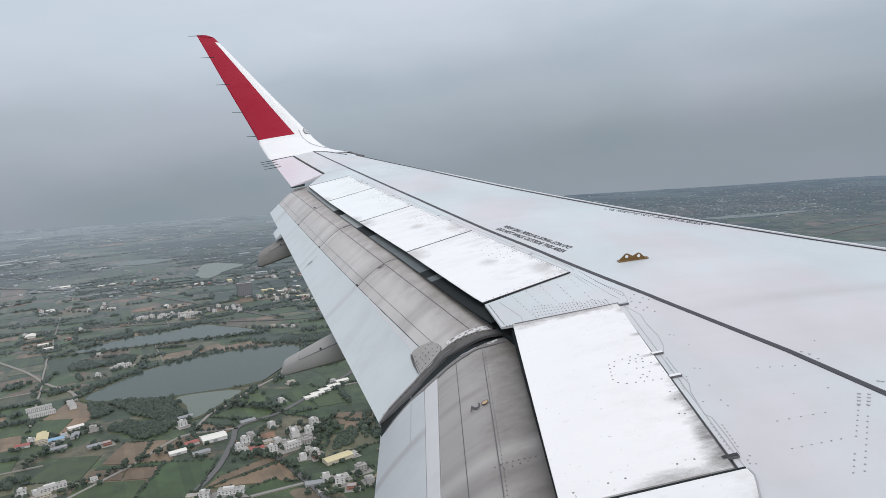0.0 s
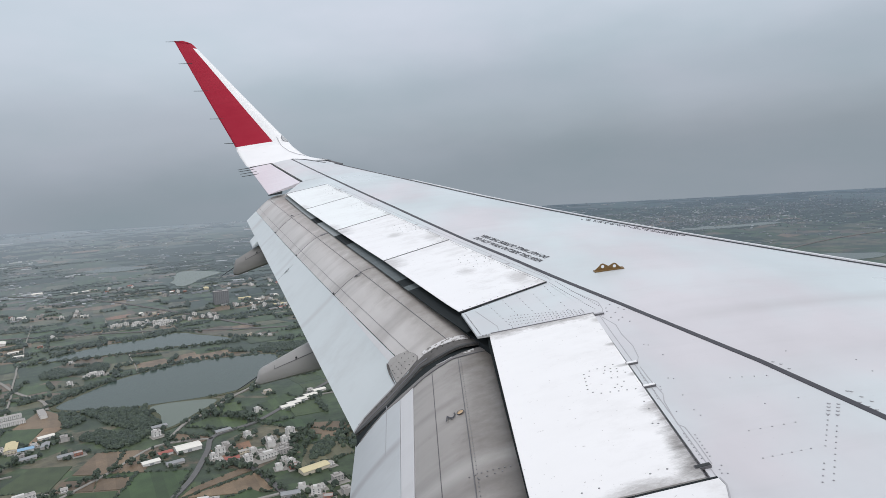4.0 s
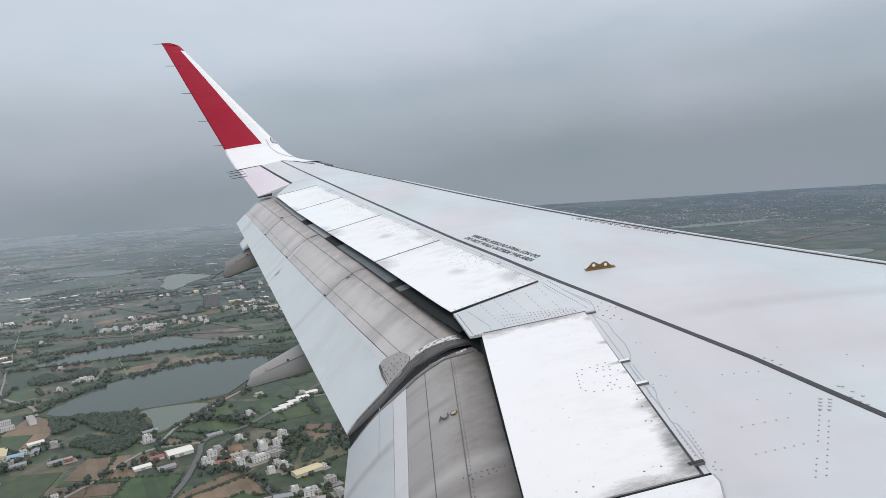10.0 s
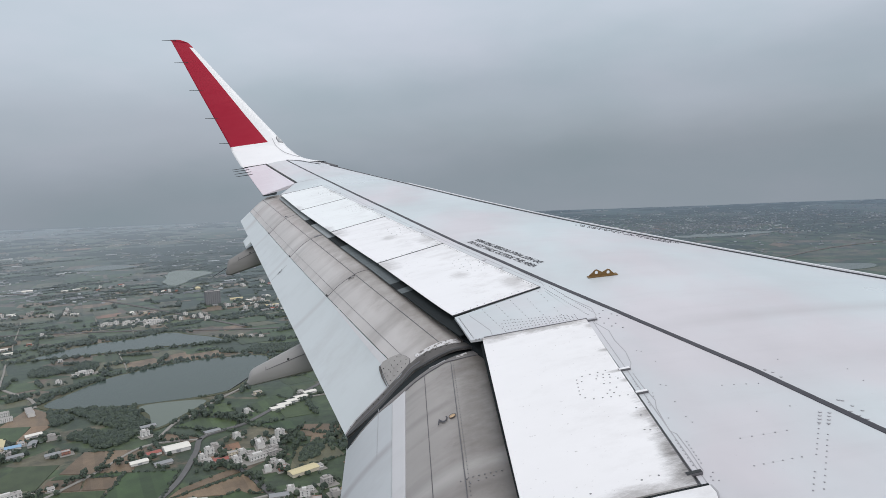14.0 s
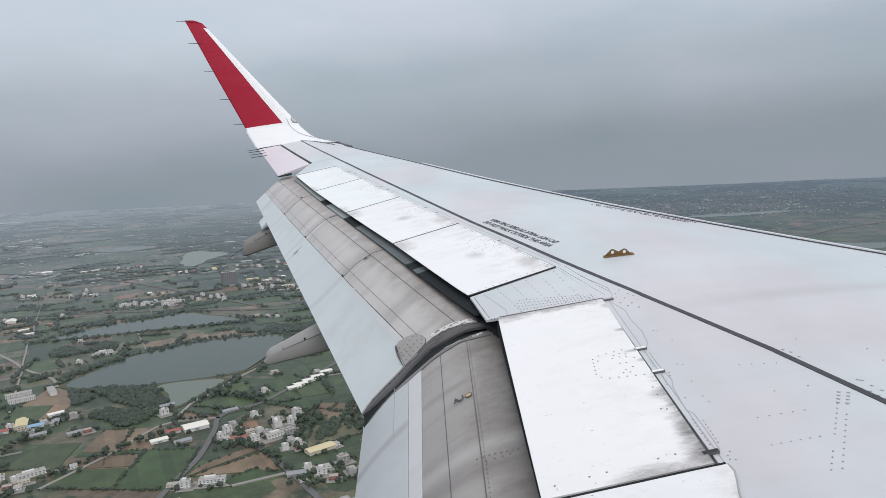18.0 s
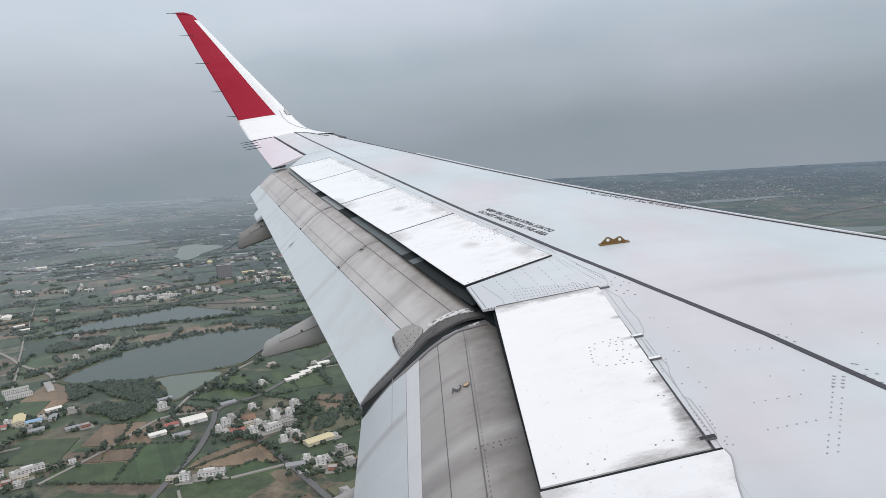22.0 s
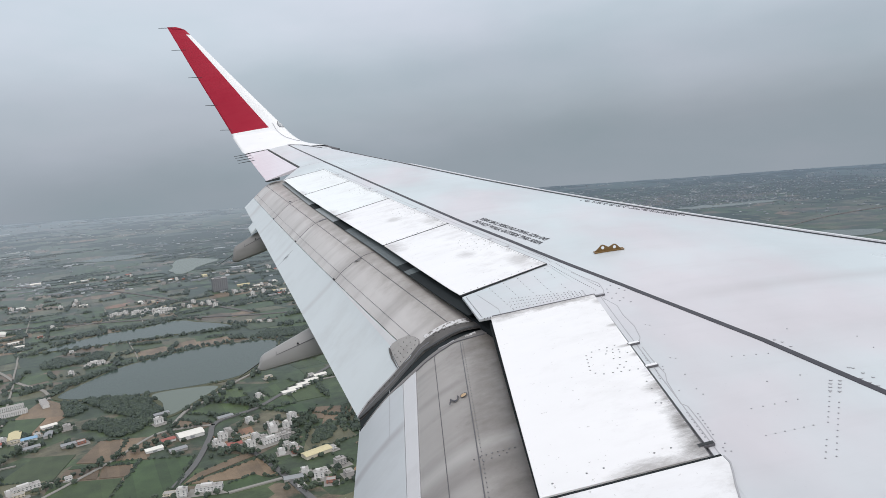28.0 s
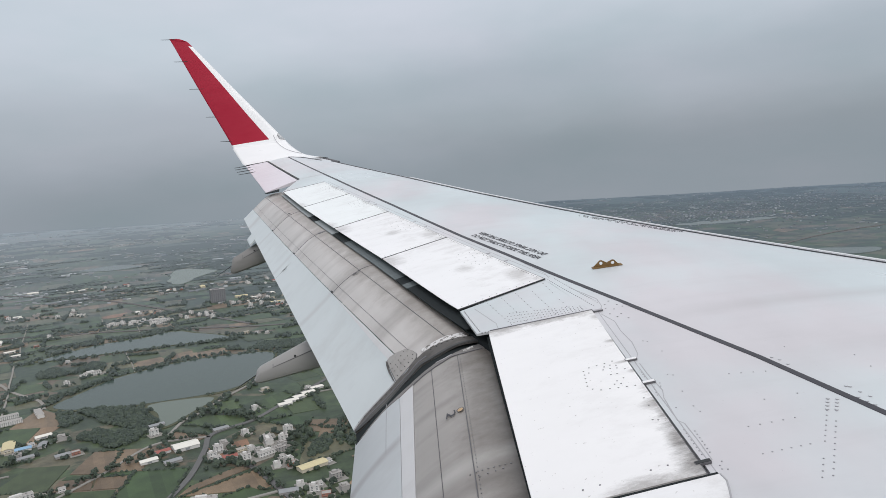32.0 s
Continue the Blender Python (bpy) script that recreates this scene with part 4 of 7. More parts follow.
for i in range(nsec + 1):
    t = 8 * i / nsec
    a, b = spline(W_LEAD, t), spline(W_TRAIL, t)
    ahead = spline(W_LEAD, min(8, t + 0.2)) - spline(W_LEAD, max(0, t - 0.2)) + spline(W_TRAIL, min(8, t + 0.2)) - spline(W_TRAIL, max(0, t - 0.2))
    n = ahead.cross(b - a).normalized()
    if n.z < 0 and n.y > 0:
        n = -n
    if t < 2 and n.z < 0:
        n = -n
    if t >= 2 and n.y > 0:
        n = -n
    row = []
    rim_c = 0.265 - 0.05 * min(1, max(0, (t - 4.6) / 1.4))
    for j in range(nch + 1):
        c = rim_c * j / 6 if j <= 6 else rim_c + (1 - rim_c) * (j - 6) / (nch - 6)
        row.append((a.lerp(b, c), n, (b - a).length * 0.07 * (math.sqrt(c + 0.0005) * 1.7 * (1 - c) + 0.01)))
    grid.append(row)
RED_FROM, RED_C = 31, 6
pieces = {"winglet_skin": [], "winglet_red_panel": []}
for i in range(nsec):
    for j in range(nch):
        red = i >= RED_FROM and (j >= RED_C or i >= 48)
        pieces["winglet_red_panel" if red else "winglet_skin"].append((i, j))
winglet = empty("winglet")
winglet.parent = wing
for name, cells in pieces.items():
    verts, faces, seen = [], [], {}

    def corner(i, j, side):
        if (i, j, side) not in seen:
            p, n, t = grid[i][j]
            seen[i, j, side] = len(verts)
            verts.append(p + n * (t * 0.5 if side == 0 else -t))
        return seen[i, j, side]

    for i, j in cells:
        for side in (0, 1):
            q = [corner(i, j, side), corner(i, j + 1, side), corner(i + 1, j + 1, side), corner(i + 1, j, side)]
            faces.append(tuple(q if side == 0 else q[::-1]))
        if j == 0:
            faces.append((corner(i, 0, 0), corner(i + 1, 0, 0), corner(i + 1, 0, 1), corner(i, 0, 1)))
        if j == nch - 1:
            faces.append((corner(i, nch, 1), corner(i + 1, nch, 1), corner(i + 1, nch, 0), corner(i, nch, 0)))
        if i == nsec - 1:
            faces.append((corner(nsec, j, 0), corner(nsec, j + 1, 0), corner(nsec, j + 1, 1), corner(nsec, j, 1)))
    tagged(mesh_object(name, verts, faces, RED if "red" in name else WINGLET_WHITE, winglet, smooth=True), "glossy red panel" if "red" in name else "white winglet skin")


def rod(name, p, q, r0, r1, mat, parent, n=8):
    p, q = Vector(p), Vector(q)
    d = (q - p).normalized()
    s = d.cross((0, 0, 1)).normalized()
    u = s.cross(d)
    verts = [tuple(c + (s * math.cos(2 * math.pi * k / n) + u * math.sin(2 * math.pi * k / n)) * r) for c, r in ((p, r0), (q, r1)) for k in range(n)]
    faces = [(k, (k + 1) % n, n + (k + 1) % n, n + k) for k in range(n)] + [tuple(range(n - 1, -1, -1)), tuple(range(n, 2 * n))]
    return mesh_object(name, verts, faces, mat, parent)


for t in (4.02, 4.54, 5.05, 5.57, 6.6):
    p = spline(W_TRAIL, t)
    rod("static_wick", p + Vector((0.10, 0, 0.005)), p + Vector((-0.20, 0.02, 0.02)), 0.008, 0.004, DARK, winglet)
for f in (0.98, 0.90, 0.80, 0.70):
    x, y = -1.83 + (-2.75 + 1.83) * f, 13.27 + (16.42 - 13.27) * f
    z = skin_z(x, y)
    rod("static_wick", (x + 0.09, y, z + 0.012), (x - 0.22, y - 0.06, z - 0.02), 0.008, 0.004, DARK, wing)


# ---- flap track fairings: tapered canoes under the flaps ----
RIM = [(1.0, -0.55), (1.0, 0.22), (0.93, 0.40), (0.58, 0.86), (0.38, 0.98), (-0.38, 0.98), (-0.58, 0.86), (-0.93, 0.40), (-1.0, 0.22), (-1.0, -0.55), (-0.85, -0.85), (-0.55, -1.0), (0.55, -1.0), (0.85, -0.85)]


def fairing(tip, length, wide, deep, climb, mat=FAIRING, taper=0.85, blunt=0.40):
    """A canoe with flat sides, sloping shoulders and a blunt tail."""
    def at(f, c, s, grow=1.0):
        g = (blunt + (1 - blunt) * min(1, f * length / taper)) * (1 if f < 0.75 else 1 - (f - 0.75) * 1.6)
        g *= 0.70 + 0.30 * min(1, f * length / 0.035) ** 0.5
        return (tip[0] + length * f - (0.03 if s < -0.4 and f < 0.02 else 0), tip[1] + wide * g * c * grow, tip[2] + climb * f + deep * g * s * grow)

    steps = [0, 0.006, 0.012, 0.02, 0.03] + [0.03 + 0.97 * i / 24 for i in range(1, 25)]
    n, m = len(RIM), len(steps) - 1
    verts = [at(f, c, s) for f in steps for c, s in RIM]
    faces = [(i * n + k, i * n + (k + 1) % n, (i + 1) * n + (k + 1) % n, (i + 1) * n + k) for i in range(m) for k in range(n)]
    faces += [tuple(range(n - 1, -1, -1)), tuple(m * n + k for k in range(n))]
    ob = mesh_object("flap_track_fairing", verts, faces, mat, wing, smooth=True)
    ob.modifiers.new("edges", "EDGE_SPLIT").split_angle = radians(32)
    tagged(ob, "grey flap track fairing with a blunt tail")
    f0 = 0.17 / length
    ring_ = [(-1.0, 0.32), RIM[7], (-0.76, 0.63)]
    verts = [at(f0 + d, c, s, 1.012) for c, s in ring_ for d in (0.0, 0.006 / length)]
    tagged(mesh_object("panel_line", verts, [(2 * k, 2 * k + 1, 2 * k + 3, 2 * k + 2) for k in range(2)], SEAM, ob), "dark joint round the tail cap")
    verts = [at(f0 + (0.75 - f0) * k / 12, -1.0, 0.30 + d, 1.014) for k in range(13) for d in (0.0, 0.05)]
    mesh_object("panel_line", verts, [(2 * k, 2 * k + 1, 2 * k + 3, 2 * k + 2) for k in range(12)], SEAM, ob)
    for k in range(4):
        x, y, z = at(f0 + 0.12 + 0.13 * k, -1.0, 0.46, 1.0)
        rod("fastener", (x, y + 0.01, z), (x, y - 0.004, z), 0.011, 0.009, DARK, ob, 7)
    rod("drain_wick", (tip[0] + 0.03, tip[1] - 0.02, tip[2] + 0.035), (tip[0] - 0.22, tip[1] - 0.03, tip[2] - 0.11), 0.0055, 0.003, DARK, ob)
    return ob


fairing((-1.25, 8.6, -0.50), 1.9, 0.14, 0.19, 0.62)
# this outer fairing gets a darker grey than the other two
fairing((-2.21, 12.15, 0.165), 1.5, 0.13, 0.205, 0.62, paint("darker_fairing_paint", (0.25, 0.243, 0.236), (0.11, 0.103, 0.096), 0.7, 0.5, (0.6, 2, 3)), 0.75, 0.56)
fairing((-0.34, 5.55, -0.66), 1.6, 0.13, 0.19, 0.45)

# ---- markings ----
ribbon("walkway_line", [(2.30, 3.80), (2.172, 4.329), (2.013, 5.033), (1.839, 5.645), (1.68, 6.201), (1.462, 6.868), (1.172, 7.722), (0.863, 8.584), (0.207, 10.54), (-0.676, 13.07), (-1.87, 16.375)], 0.032, LINE, wing, lift=0.0015, height=0.0015, label="dark walkway border line")
ribbon("slat_seam", [(x_hinge(y) + 0.952 * (x_lead(y) - x_hinge(y)), y) for y in (3.0, 5, 7, 9, 11, 13, 15.4)], 0.026, LINE, wing, label="dark seam behind the leading edge")
ribbon("slat_edge", [(x_hinge(y) + 0.985 * (x_lead(y) - x_hinge(y)), y) for y in (3.0, 4, 5, 6, 7, 8, 9, 10, 11, 12, 12.8)], 0.045, SLAT, wing, lift=0.002, height=0.010, label="bright raised edge of the slat")
ribbon("tip_line", [(-1.87, 16.375), (-1.58, 16.15), (-1.12, 15.55)], 0.03, LINE, wing)


def lettering(name, words, start, end, size, mat, parent):
    """Stencilled words that run from start to end and lie on the skin."""
    cu = bpy.data.curves.new(name, "FONT")
    cu.body, cu.size, cu.align_x, cu.resolution_u, cu.offset = words, size, "CENTER", 3, 0.0022
    guide = new(name, cu)
    bpy.context.view_layer.update()
    me = bpy.data.meshes.new_from_object(guide)
    bpy.data.objects.remove(guide)
    xs = [v.co.x for v in me.vertices]
    lo, hi = min(xs), max(xs)
    a, b = Vector(start), Vector(end)
    across = Vector((-(b - a).y, (b - a).x)).normalized()
    for v in me.vertices:
        p = a.lerp(b, (v.co.x - lo) / (hi - lo)) + across * v.co.y
        v.co = (p.x, p.y, skin_z(p.x, p.y) + 0.002)
    me.materials.clear()
    me.materials.append(mat)
    ob = new(name, me)
    ob.parent = parent
    return tagged(ob, "black stencilled warning words")


WORDS = "DO NOT WALK OUTSIDE THIS AREA"
lettering("warning_text", WORDS, (0.955, 8.53), (1.385, 7.44), 0.078, INK, wing)
lettering("warning_text", WORDS, (1.497, 7.545), (1.075, 8.60), 0.078, INK, wing)
# small unreadable lines by the leading edge
mark_rng = random.Random(8)
for row in (0, 1):
    a, b = Vector((2.16 + 0.055 * row, 9.02 + 0.02 * row)), Vector((2.80 + 0.055 * row, 7.98 + 0.02 * row))
    f = 0.0
    while f < 0.985:
        step = mark_rng.uniform(0.006, 0.017)
        ribbon("stencil_bar", [a.lerp(b, f), a.lerp(b, min(1, f + step))], mark_rng.uniform(0.005, 0.011), INK, wing, height=0.002)
        f += step + (mark_rng.uniform(0.03, 0.05) if mark_rng.random() < 0.2 else mark_rng.uniform(0.007, 0.012))

# brass escape-line bracket on the skin: two humps with a hole in each
def bracket():
    outline = [(-0.13, 0), (-0.115, 0.012), (-0.09, 0.035), (-0.07, 0.056), (-0.05, 0.06), (-0.03, 0.05), (0, 0.034), (0.03, 0.05), (0.05, 0.06), (0.07, 0.056), (0.09, 0.035), (0.115, 0.012), (0.13, 0)]
    bm = bmesh.new()
    cu = bpy.data.curves.new("bracket_outline", "CURVE")
    cu.dimensions, cu.fill_mode, cu.extrude = "2D", "BOTH", 0.005
    s = cu.splines.new("POLY")
    s.points.add(len(outline) - 1)
    for p, (x, y) in zip(s.points, outline):
        p.co = (x, y, 0, 1)
    s.use_cyclic_u = True
    for cx in (-0.055, 0.055):
        s = cu.splines.new("POLY")
        s.points.add(11)
        for k, p in enumerate(s.points):
            a = -2 * math.pi * k / 12
            p.co = (cx + 0.016 * math.cos(a), 0.030 + 0.016 * math.sin(a), 0, 1)
        s.use_cyclic_u = True
    cu.materials.append(BRASS)
    ob = new("escape_bracket", cu)
    ob.parent = wing
    z = skin_z(1.83, 6.975)
    ob.matrix_basis = Matrix.Translation((1.83, 6.975, z + 0.004)) @ pose(0, 0, 0, 90, 0, -4) @ Matrix.Scale(0.82, 4)
    foot = slab("bracket_foot", ((1.715, 6.95), (1.945, 6.95), (1.945, 6.998), (1.715, 6.998)), BRASS, wing, 0.008, (0.006, 0.006), 1, 4)
    return tagged(ob, "gold bracket with two holes")


bracket()

# hinge brackets of the large spoiler
for x, y, mat in ((1.495, 6.085, SEALANT), (1.432, 5.262, WINGLET_WHITE), (1.420, 4.966, WINGLET_WHITE), (1.357, 4.212, DARK)):
    fit = slab("hinge_fitting", ((x - 0.032, y - 0.012), (x + 0.031, y - 0.012), (x + 0.031, y + 0.012), (x - 0.032, y + 0.012)), SEAM, wing, 0.0115, (0.010, 0.010), 1, 1)
    slab("hinge_cap", ((x - 0.0295, y - 0.0095), (x + 0.0285, y - 0.0095), (x + 0.0285, y + 0.0095), (x - 0.0295, y + 0.0095)), mat, fit, 0.0130, (0.006, 0.006), 1, 1)
for y in (7.55, 7.85, 9.2, 9.5, 10.75, 11.0, 12.15, 12.4):
    x = x_hinge(y) + 0.01
    slab("hinge_fitting", ((x - 0.012, y - 0.008), (x + 0.034, y - 0.008), (x + 0.034, y + 0.008), (x - 0.012, y + 0.008)), SEALANT, wing, 0.005, (0.006, 0.006), 1, 1)
# dark lens at the root of the winglet's leading edge, and a small dark notch above it
rod("tip_light_lens", (-0.80, 15.62, 1.60), (-1.22, 16.12, 1.715), 0.022, 0.036, SEAM, wing, 12)


def winglet_point(t, c, off=0.006):
    """A place on the inner face of the winglet: t along its span, c along its chord."""
    a, b = spline(W_LEAD, t), spline(W_TRAIL, t)
    ahead = spline(W_LEAD, min(8, t + 0.2)) - spline(W_LEAD, max(0, t - 0.2))
    n = ahead.cross(b - a).normalized()
    n = n if n.z - n.y > 0 else -n
    return a.lerp(b, c) + n * ((b - a).length * 0.035 * (math.sqrt(max(c, 0) + 0.0005) * 1.7 * (1 - c) + 0.01) + off)


def winglet_line(name, spots, wide, mat, label=""):
    pts = [winglet_point(t, c) for t, c in spots]
    verts, faces = [], []
    for k, p in enumerate(pts):
        d = (pts[min(k + 1, len(pts) - 1)] - pts[max(k - 1, 0)]).normalized()
        side = d.cross((0, -0.7, 0.7)).normalized() * wide / 2
        verts += [p - side, p + side]
        if k:
            faces.append((2 * k - 2, 2 * k - 1, 2 * k + 1, 2 * k))
    return tagged(mesh_object(name, verts, faces, mat, winglet), label)


winglet_line("panel_line", [(4.02, 0.13), (3.85, 0.16), (3.6, 0.18), (3.3, 0.185), (2.9, 0.18), (2.5, 0.16), (2.15, 0.10), (1.8, 0.03)], 0.012, SEALANT, "faint joint line round the leading edge")
verts = [winglet_point(t, c, 0.008) for t, c in ((4.06, 0.005), (3.98, 0.055), (3.84, 0.068), (3.80, 0.0), (3.92, -0.01))]
lens = tagged(mesh_object("position_light", verts, [(0, 1, 2, 3, 4)], LENS, winglet), "clear grey position light in the leading edge")
winglet_line("light_rim", [(4.06, 0.005), (3.98, 0.058), (3.84, 0.072), (3.80, 0.0)], 0.022, SEAM, "dark rim of the position light")


# ---- rivets and fasteners ----
def studs(name, spots, radius, mat, parent, label, lift=0.011, sides=7):
    """Low round heads on the skin; many of them together count as stuff."""
    verts, faces = [], []
    for x, y in spots:
        k = len(verts)
        z = skin_z(x, y) + lift
        for r, h in ((radius, -0.008), (radius * 0.85, 0.0008)):
            verts += [(x + r * math.cos(2 * math.pi * i / sides), y + r * math.sin(2 * math.pi * i / sides), z + h) for i in range(sides)]
        faces += [(k + i, k + (i + 1) % sides, k + sides + (i + 1) % sides, k + sides + i) for i in range(sides)] + [tuple(k + sides + i for i in range(sides))]
    return tagged(mesh_object(name, verts, faces, mat, parent), label, kind="stuff" if len(spots) > 1 else "")


def line_of(a, b, n, skip=0.0):
    return [(a[0] + (b[0] - a[0]) * i / (n - 1), a[1] + (b[1] - a[1]) * i / (n - 1)) for i in range(n) if random.random() >= skip]


kink = []
for k in range(5):
    kink += line_of((0.95 + 0.10 * k, 6.22 + 0.0 * k), (0.86 + 0.11 * k, 6.72 + 0.03 * k), 9, 0.1)
for k in range(4):
    kink += line_of((1.42, 6.17 + 0.025 * k), (0.95, 6.25 + 0.06 * k), 22, 0.05)
kink += line_of((1.35, 6.9), (1.50, 6.2), 26) + line_of((1.40, 6.9), (1.54, 6.25), 24)
kink += line_of((0.682, 6.66), (0.738, 6.235), 24) + line_of((1.44, 6.135), (0.75, 6.205), 34, 0.05)
studs("rivets", kink, 0.0042, RIVET, wing, "rows of rivets on the kink panel", 0.002)
skin_rivets = line_of((1.985, 4.42), (1.695, 3.986), 13, 0.12) + line_of((2.017, 4.405), (1.709, 3.946), 13, 0.12)
skin_rivets += line_of((1.742, 4.917), (1.959, 4.866), 5, 0.2) + line_of((1.589, 4.198), (1.782, 4.203), 6) + line_of((1.639, 4.408), (1.839, 4.409), 5) + line_of((1.735, 4.602), (1.965, 4.606), 4, 0.2)
studs("rivets", [(1.61, 6.232), (1.64, 6.144), (1.662, 6.096), (1.556, 6.115), (1.599, 6.074), (1.611, 5.967), (1.549, 6.002), (1.627, 5.876), (1.57, 6.18), (1.575, 5.93)], 0.0068, RIVET, wing, "larger fasteners beside the walkway line", 0.0015)
skin_rivets += line_of((1.436, 5.13), (1.427, 5.043), 4) + line_of((1.427, 4.916), (1.412, 4.829), 4) + line_of((1.395, 4.481), (1.381, 4.275), 8) + line_of((1.431, 4.455), (1.416, 4.280), 7)
skin_rivets += [(1.428, 4.204), (1.409, 4.179), (1.406, 4.154), (1.425, 4.145), (1.468, 4.945), (1.459, 4.911), (2.186, 5.103), (2.42, 4.892), (2.404, 4.75), (1.618, 5.304), (1.578, 5.486), (1.597, 5.467), (1.536, 5.02), (1.557, 5.002), (1.515, 4.663), (1.528, 4.819), (1.52, 4.604), (1.441, 4.678)]
# larger ringed fasteners: two short columns and a row by the walkway line
rings = line_of((2.047, 4.514), (1.992, 4.43), 4) + line_of((2.079, 4.497), (2.022, 4.413), 4) + [(2.063, 5.001), (2.082, 4.962), (2.089, 4.899), (2.183, 4.597), (2.195, 4.586), (2.202, 4.528), (2.213, 4.477), (2.164, 4.483), (2.172, 4.439), (2.183, 4.402)]
for spot in rings:
    collar = studs("ringed_fastener", [spot], 0.0085, RIVET_FAINT, wing, "larger ringed fastener on the wing skin", 0.0012, 14)
    studs("fastener_head", [spot], 0.0062, SKIN, collar, "painted head of the ringed fastener", 0.0022, 14)
studs("rivets", skin_rivets, 0.0042, RIVET_FAINT, wing, "scattered fasteners on the wing skin", 0.0015)
patch = line_of((1.171, 5.25), (1.143, 5.074), 5) + line_of((1.157, 5.029), (1.191, 4.998), 2) + line_of((1.233, 4.988), (1.350, 4.957), 4) + line_of((1.208, 5.277), (1.338, 5.288), 4)
patch += [(1.19, 5.217), (1.281, 5.243), (1.313, 5.247), (1.34, 5.228), (1.334, 5.194), (1.266, 5.211), (1.303, 5.208), (1.284, 5.136), (1.314, 5.129), (1.289, 5.051), (1.298, 5.014), (1.267, 5.022), (1.327, 5.066), (1.366, 5.162)]
patch += [(1.341, 4.815), (1.336, 4.737), (1.326, 4.592), (1.305, 4.605)] + line_of((1.30, 4.25), (0.75, 4.22), 9, 0.2)
studs("rivets", patch, 0.0052, RIVET, wing, "bolt heads on the large spoiler", 0.011)
outer = []
for k in range(4):
    ya, yb = s_hinge[k] + 0.08, s_hinge[k + 1] - 0.08
    outer += [(x_hinge(y) - 0.022 - 0.004 * (n_ % 2), y) for n_, y in enumerate(np.linspace(ya, yb, 44)) if random.random() > 0.12]
    (xa, ya), (xb, yb) = (x_hinge(s_hinge[k]), s_hinge[k]), s_trail[k]
    outer += line_of((xa - 0.06, ya + 0.035), (xb + 0.03, yb + 0.04), 12, 0.35)
    cx, cy = x_hinge((s_hinge[k] + s_hinge[k + 1]) / 2) - 0.15 + 0.01 * k, (s_hinge[k] + s_hinge[k + 1]) / 2 + 0.03
    for n_ in range(13):
        a = 2 * math.pi * n_ / 13
        u, v = 0.10 * math.cos(a), 0.21 * math.sin(a)
        outer.append((cx + u - 0.36 * v, cy + v))
    outer += [(cx + u - 0.36 * v, cy + v) for u, v in ((0.04, 0.08), (0.02, 0.0), (-0.03, 0.06), (0.05, -0.08), (-0.02, -0.1), (-0.05, -0.02))]
studs("rivets", outer, 0.0055, RIVET, wing, "bolt heads on the outer spoilers", 0.009)

# plain fuselage side behind the camera
verts, faces = [], []
for i in range(9):
    for k in range(48):
        a = 2 * math.pi * k / 48
        verts.append((-9 + 20 * i / 8, -0.37 + 1.98 * math.cos(a), 0.95 + 1.98 * math.sin(a)))
for i in range(8):
    for k in range(48):
        faces.append((i * 48 + k, i * 48 + (k + 1) % 48, (i + 1) * 48 + (k + 1) % 48, (i + 1) * 48 + k))
faces += [tuple(range(47, -1, -1)), tuple(8 * 48 + k for k in range(48))]
body = mesh_object("fuselage_wall", verts, faces, HULL, None, smooth=True)
body.matrix_basis = LEVEL
tagged(body, "plain grey fuselage side beside the wing", "fuselage", kind="structure")

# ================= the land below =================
def haze_gloss(m, coat=1.0, rough=0.35):
    """Haze painted onto the land as gloss, stronger the lower the look on it."""
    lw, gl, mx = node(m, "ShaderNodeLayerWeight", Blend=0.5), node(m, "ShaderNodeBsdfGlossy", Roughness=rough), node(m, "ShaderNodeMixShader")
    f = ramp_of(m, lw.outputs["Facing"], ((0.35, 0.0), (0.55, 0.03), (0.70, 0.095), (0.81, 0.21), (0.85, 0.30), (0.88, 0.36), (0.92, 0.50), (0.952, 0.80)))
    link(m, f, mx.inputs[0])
    # normals point straight up, so leaves and walls take the same painted haze
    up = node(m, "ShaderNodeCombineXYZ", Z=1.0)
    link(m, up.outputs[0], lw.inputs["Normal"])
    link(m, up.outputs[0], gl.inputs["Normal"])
    # the painted haze is paler towards the tail and duller towards the nose
    tc, sep, haze_side = node(m, "ShaderNodeTexCoord"), node(m, "ShaderNodeSeparateXYZ"), node(m, "ShaderNodeMapRange")
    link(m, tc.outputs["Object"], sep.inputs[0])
    link(m, sep.outputs["X"], haze_side.inputs[0])
    haze_side.inputs[1].default_value, haze_side.inputs[2].default_value, haze_side.inputs[3].default_value, haze_side.inputs[4].default_value = 1000, -1400, 0.0, 1.0
    link(m, mixed(m, haze_side.outputs[0], tuple(v * coat for v in (0.31, 0.38, 0.45)), tuple(v * coat for v in (0.585, 0.64, 0.69))), gl.inputs["Color"])
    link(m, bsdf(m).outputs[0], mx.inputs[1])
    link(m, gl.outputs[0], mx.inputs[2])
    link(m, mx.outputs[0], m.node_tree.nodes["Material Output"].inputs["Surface"])


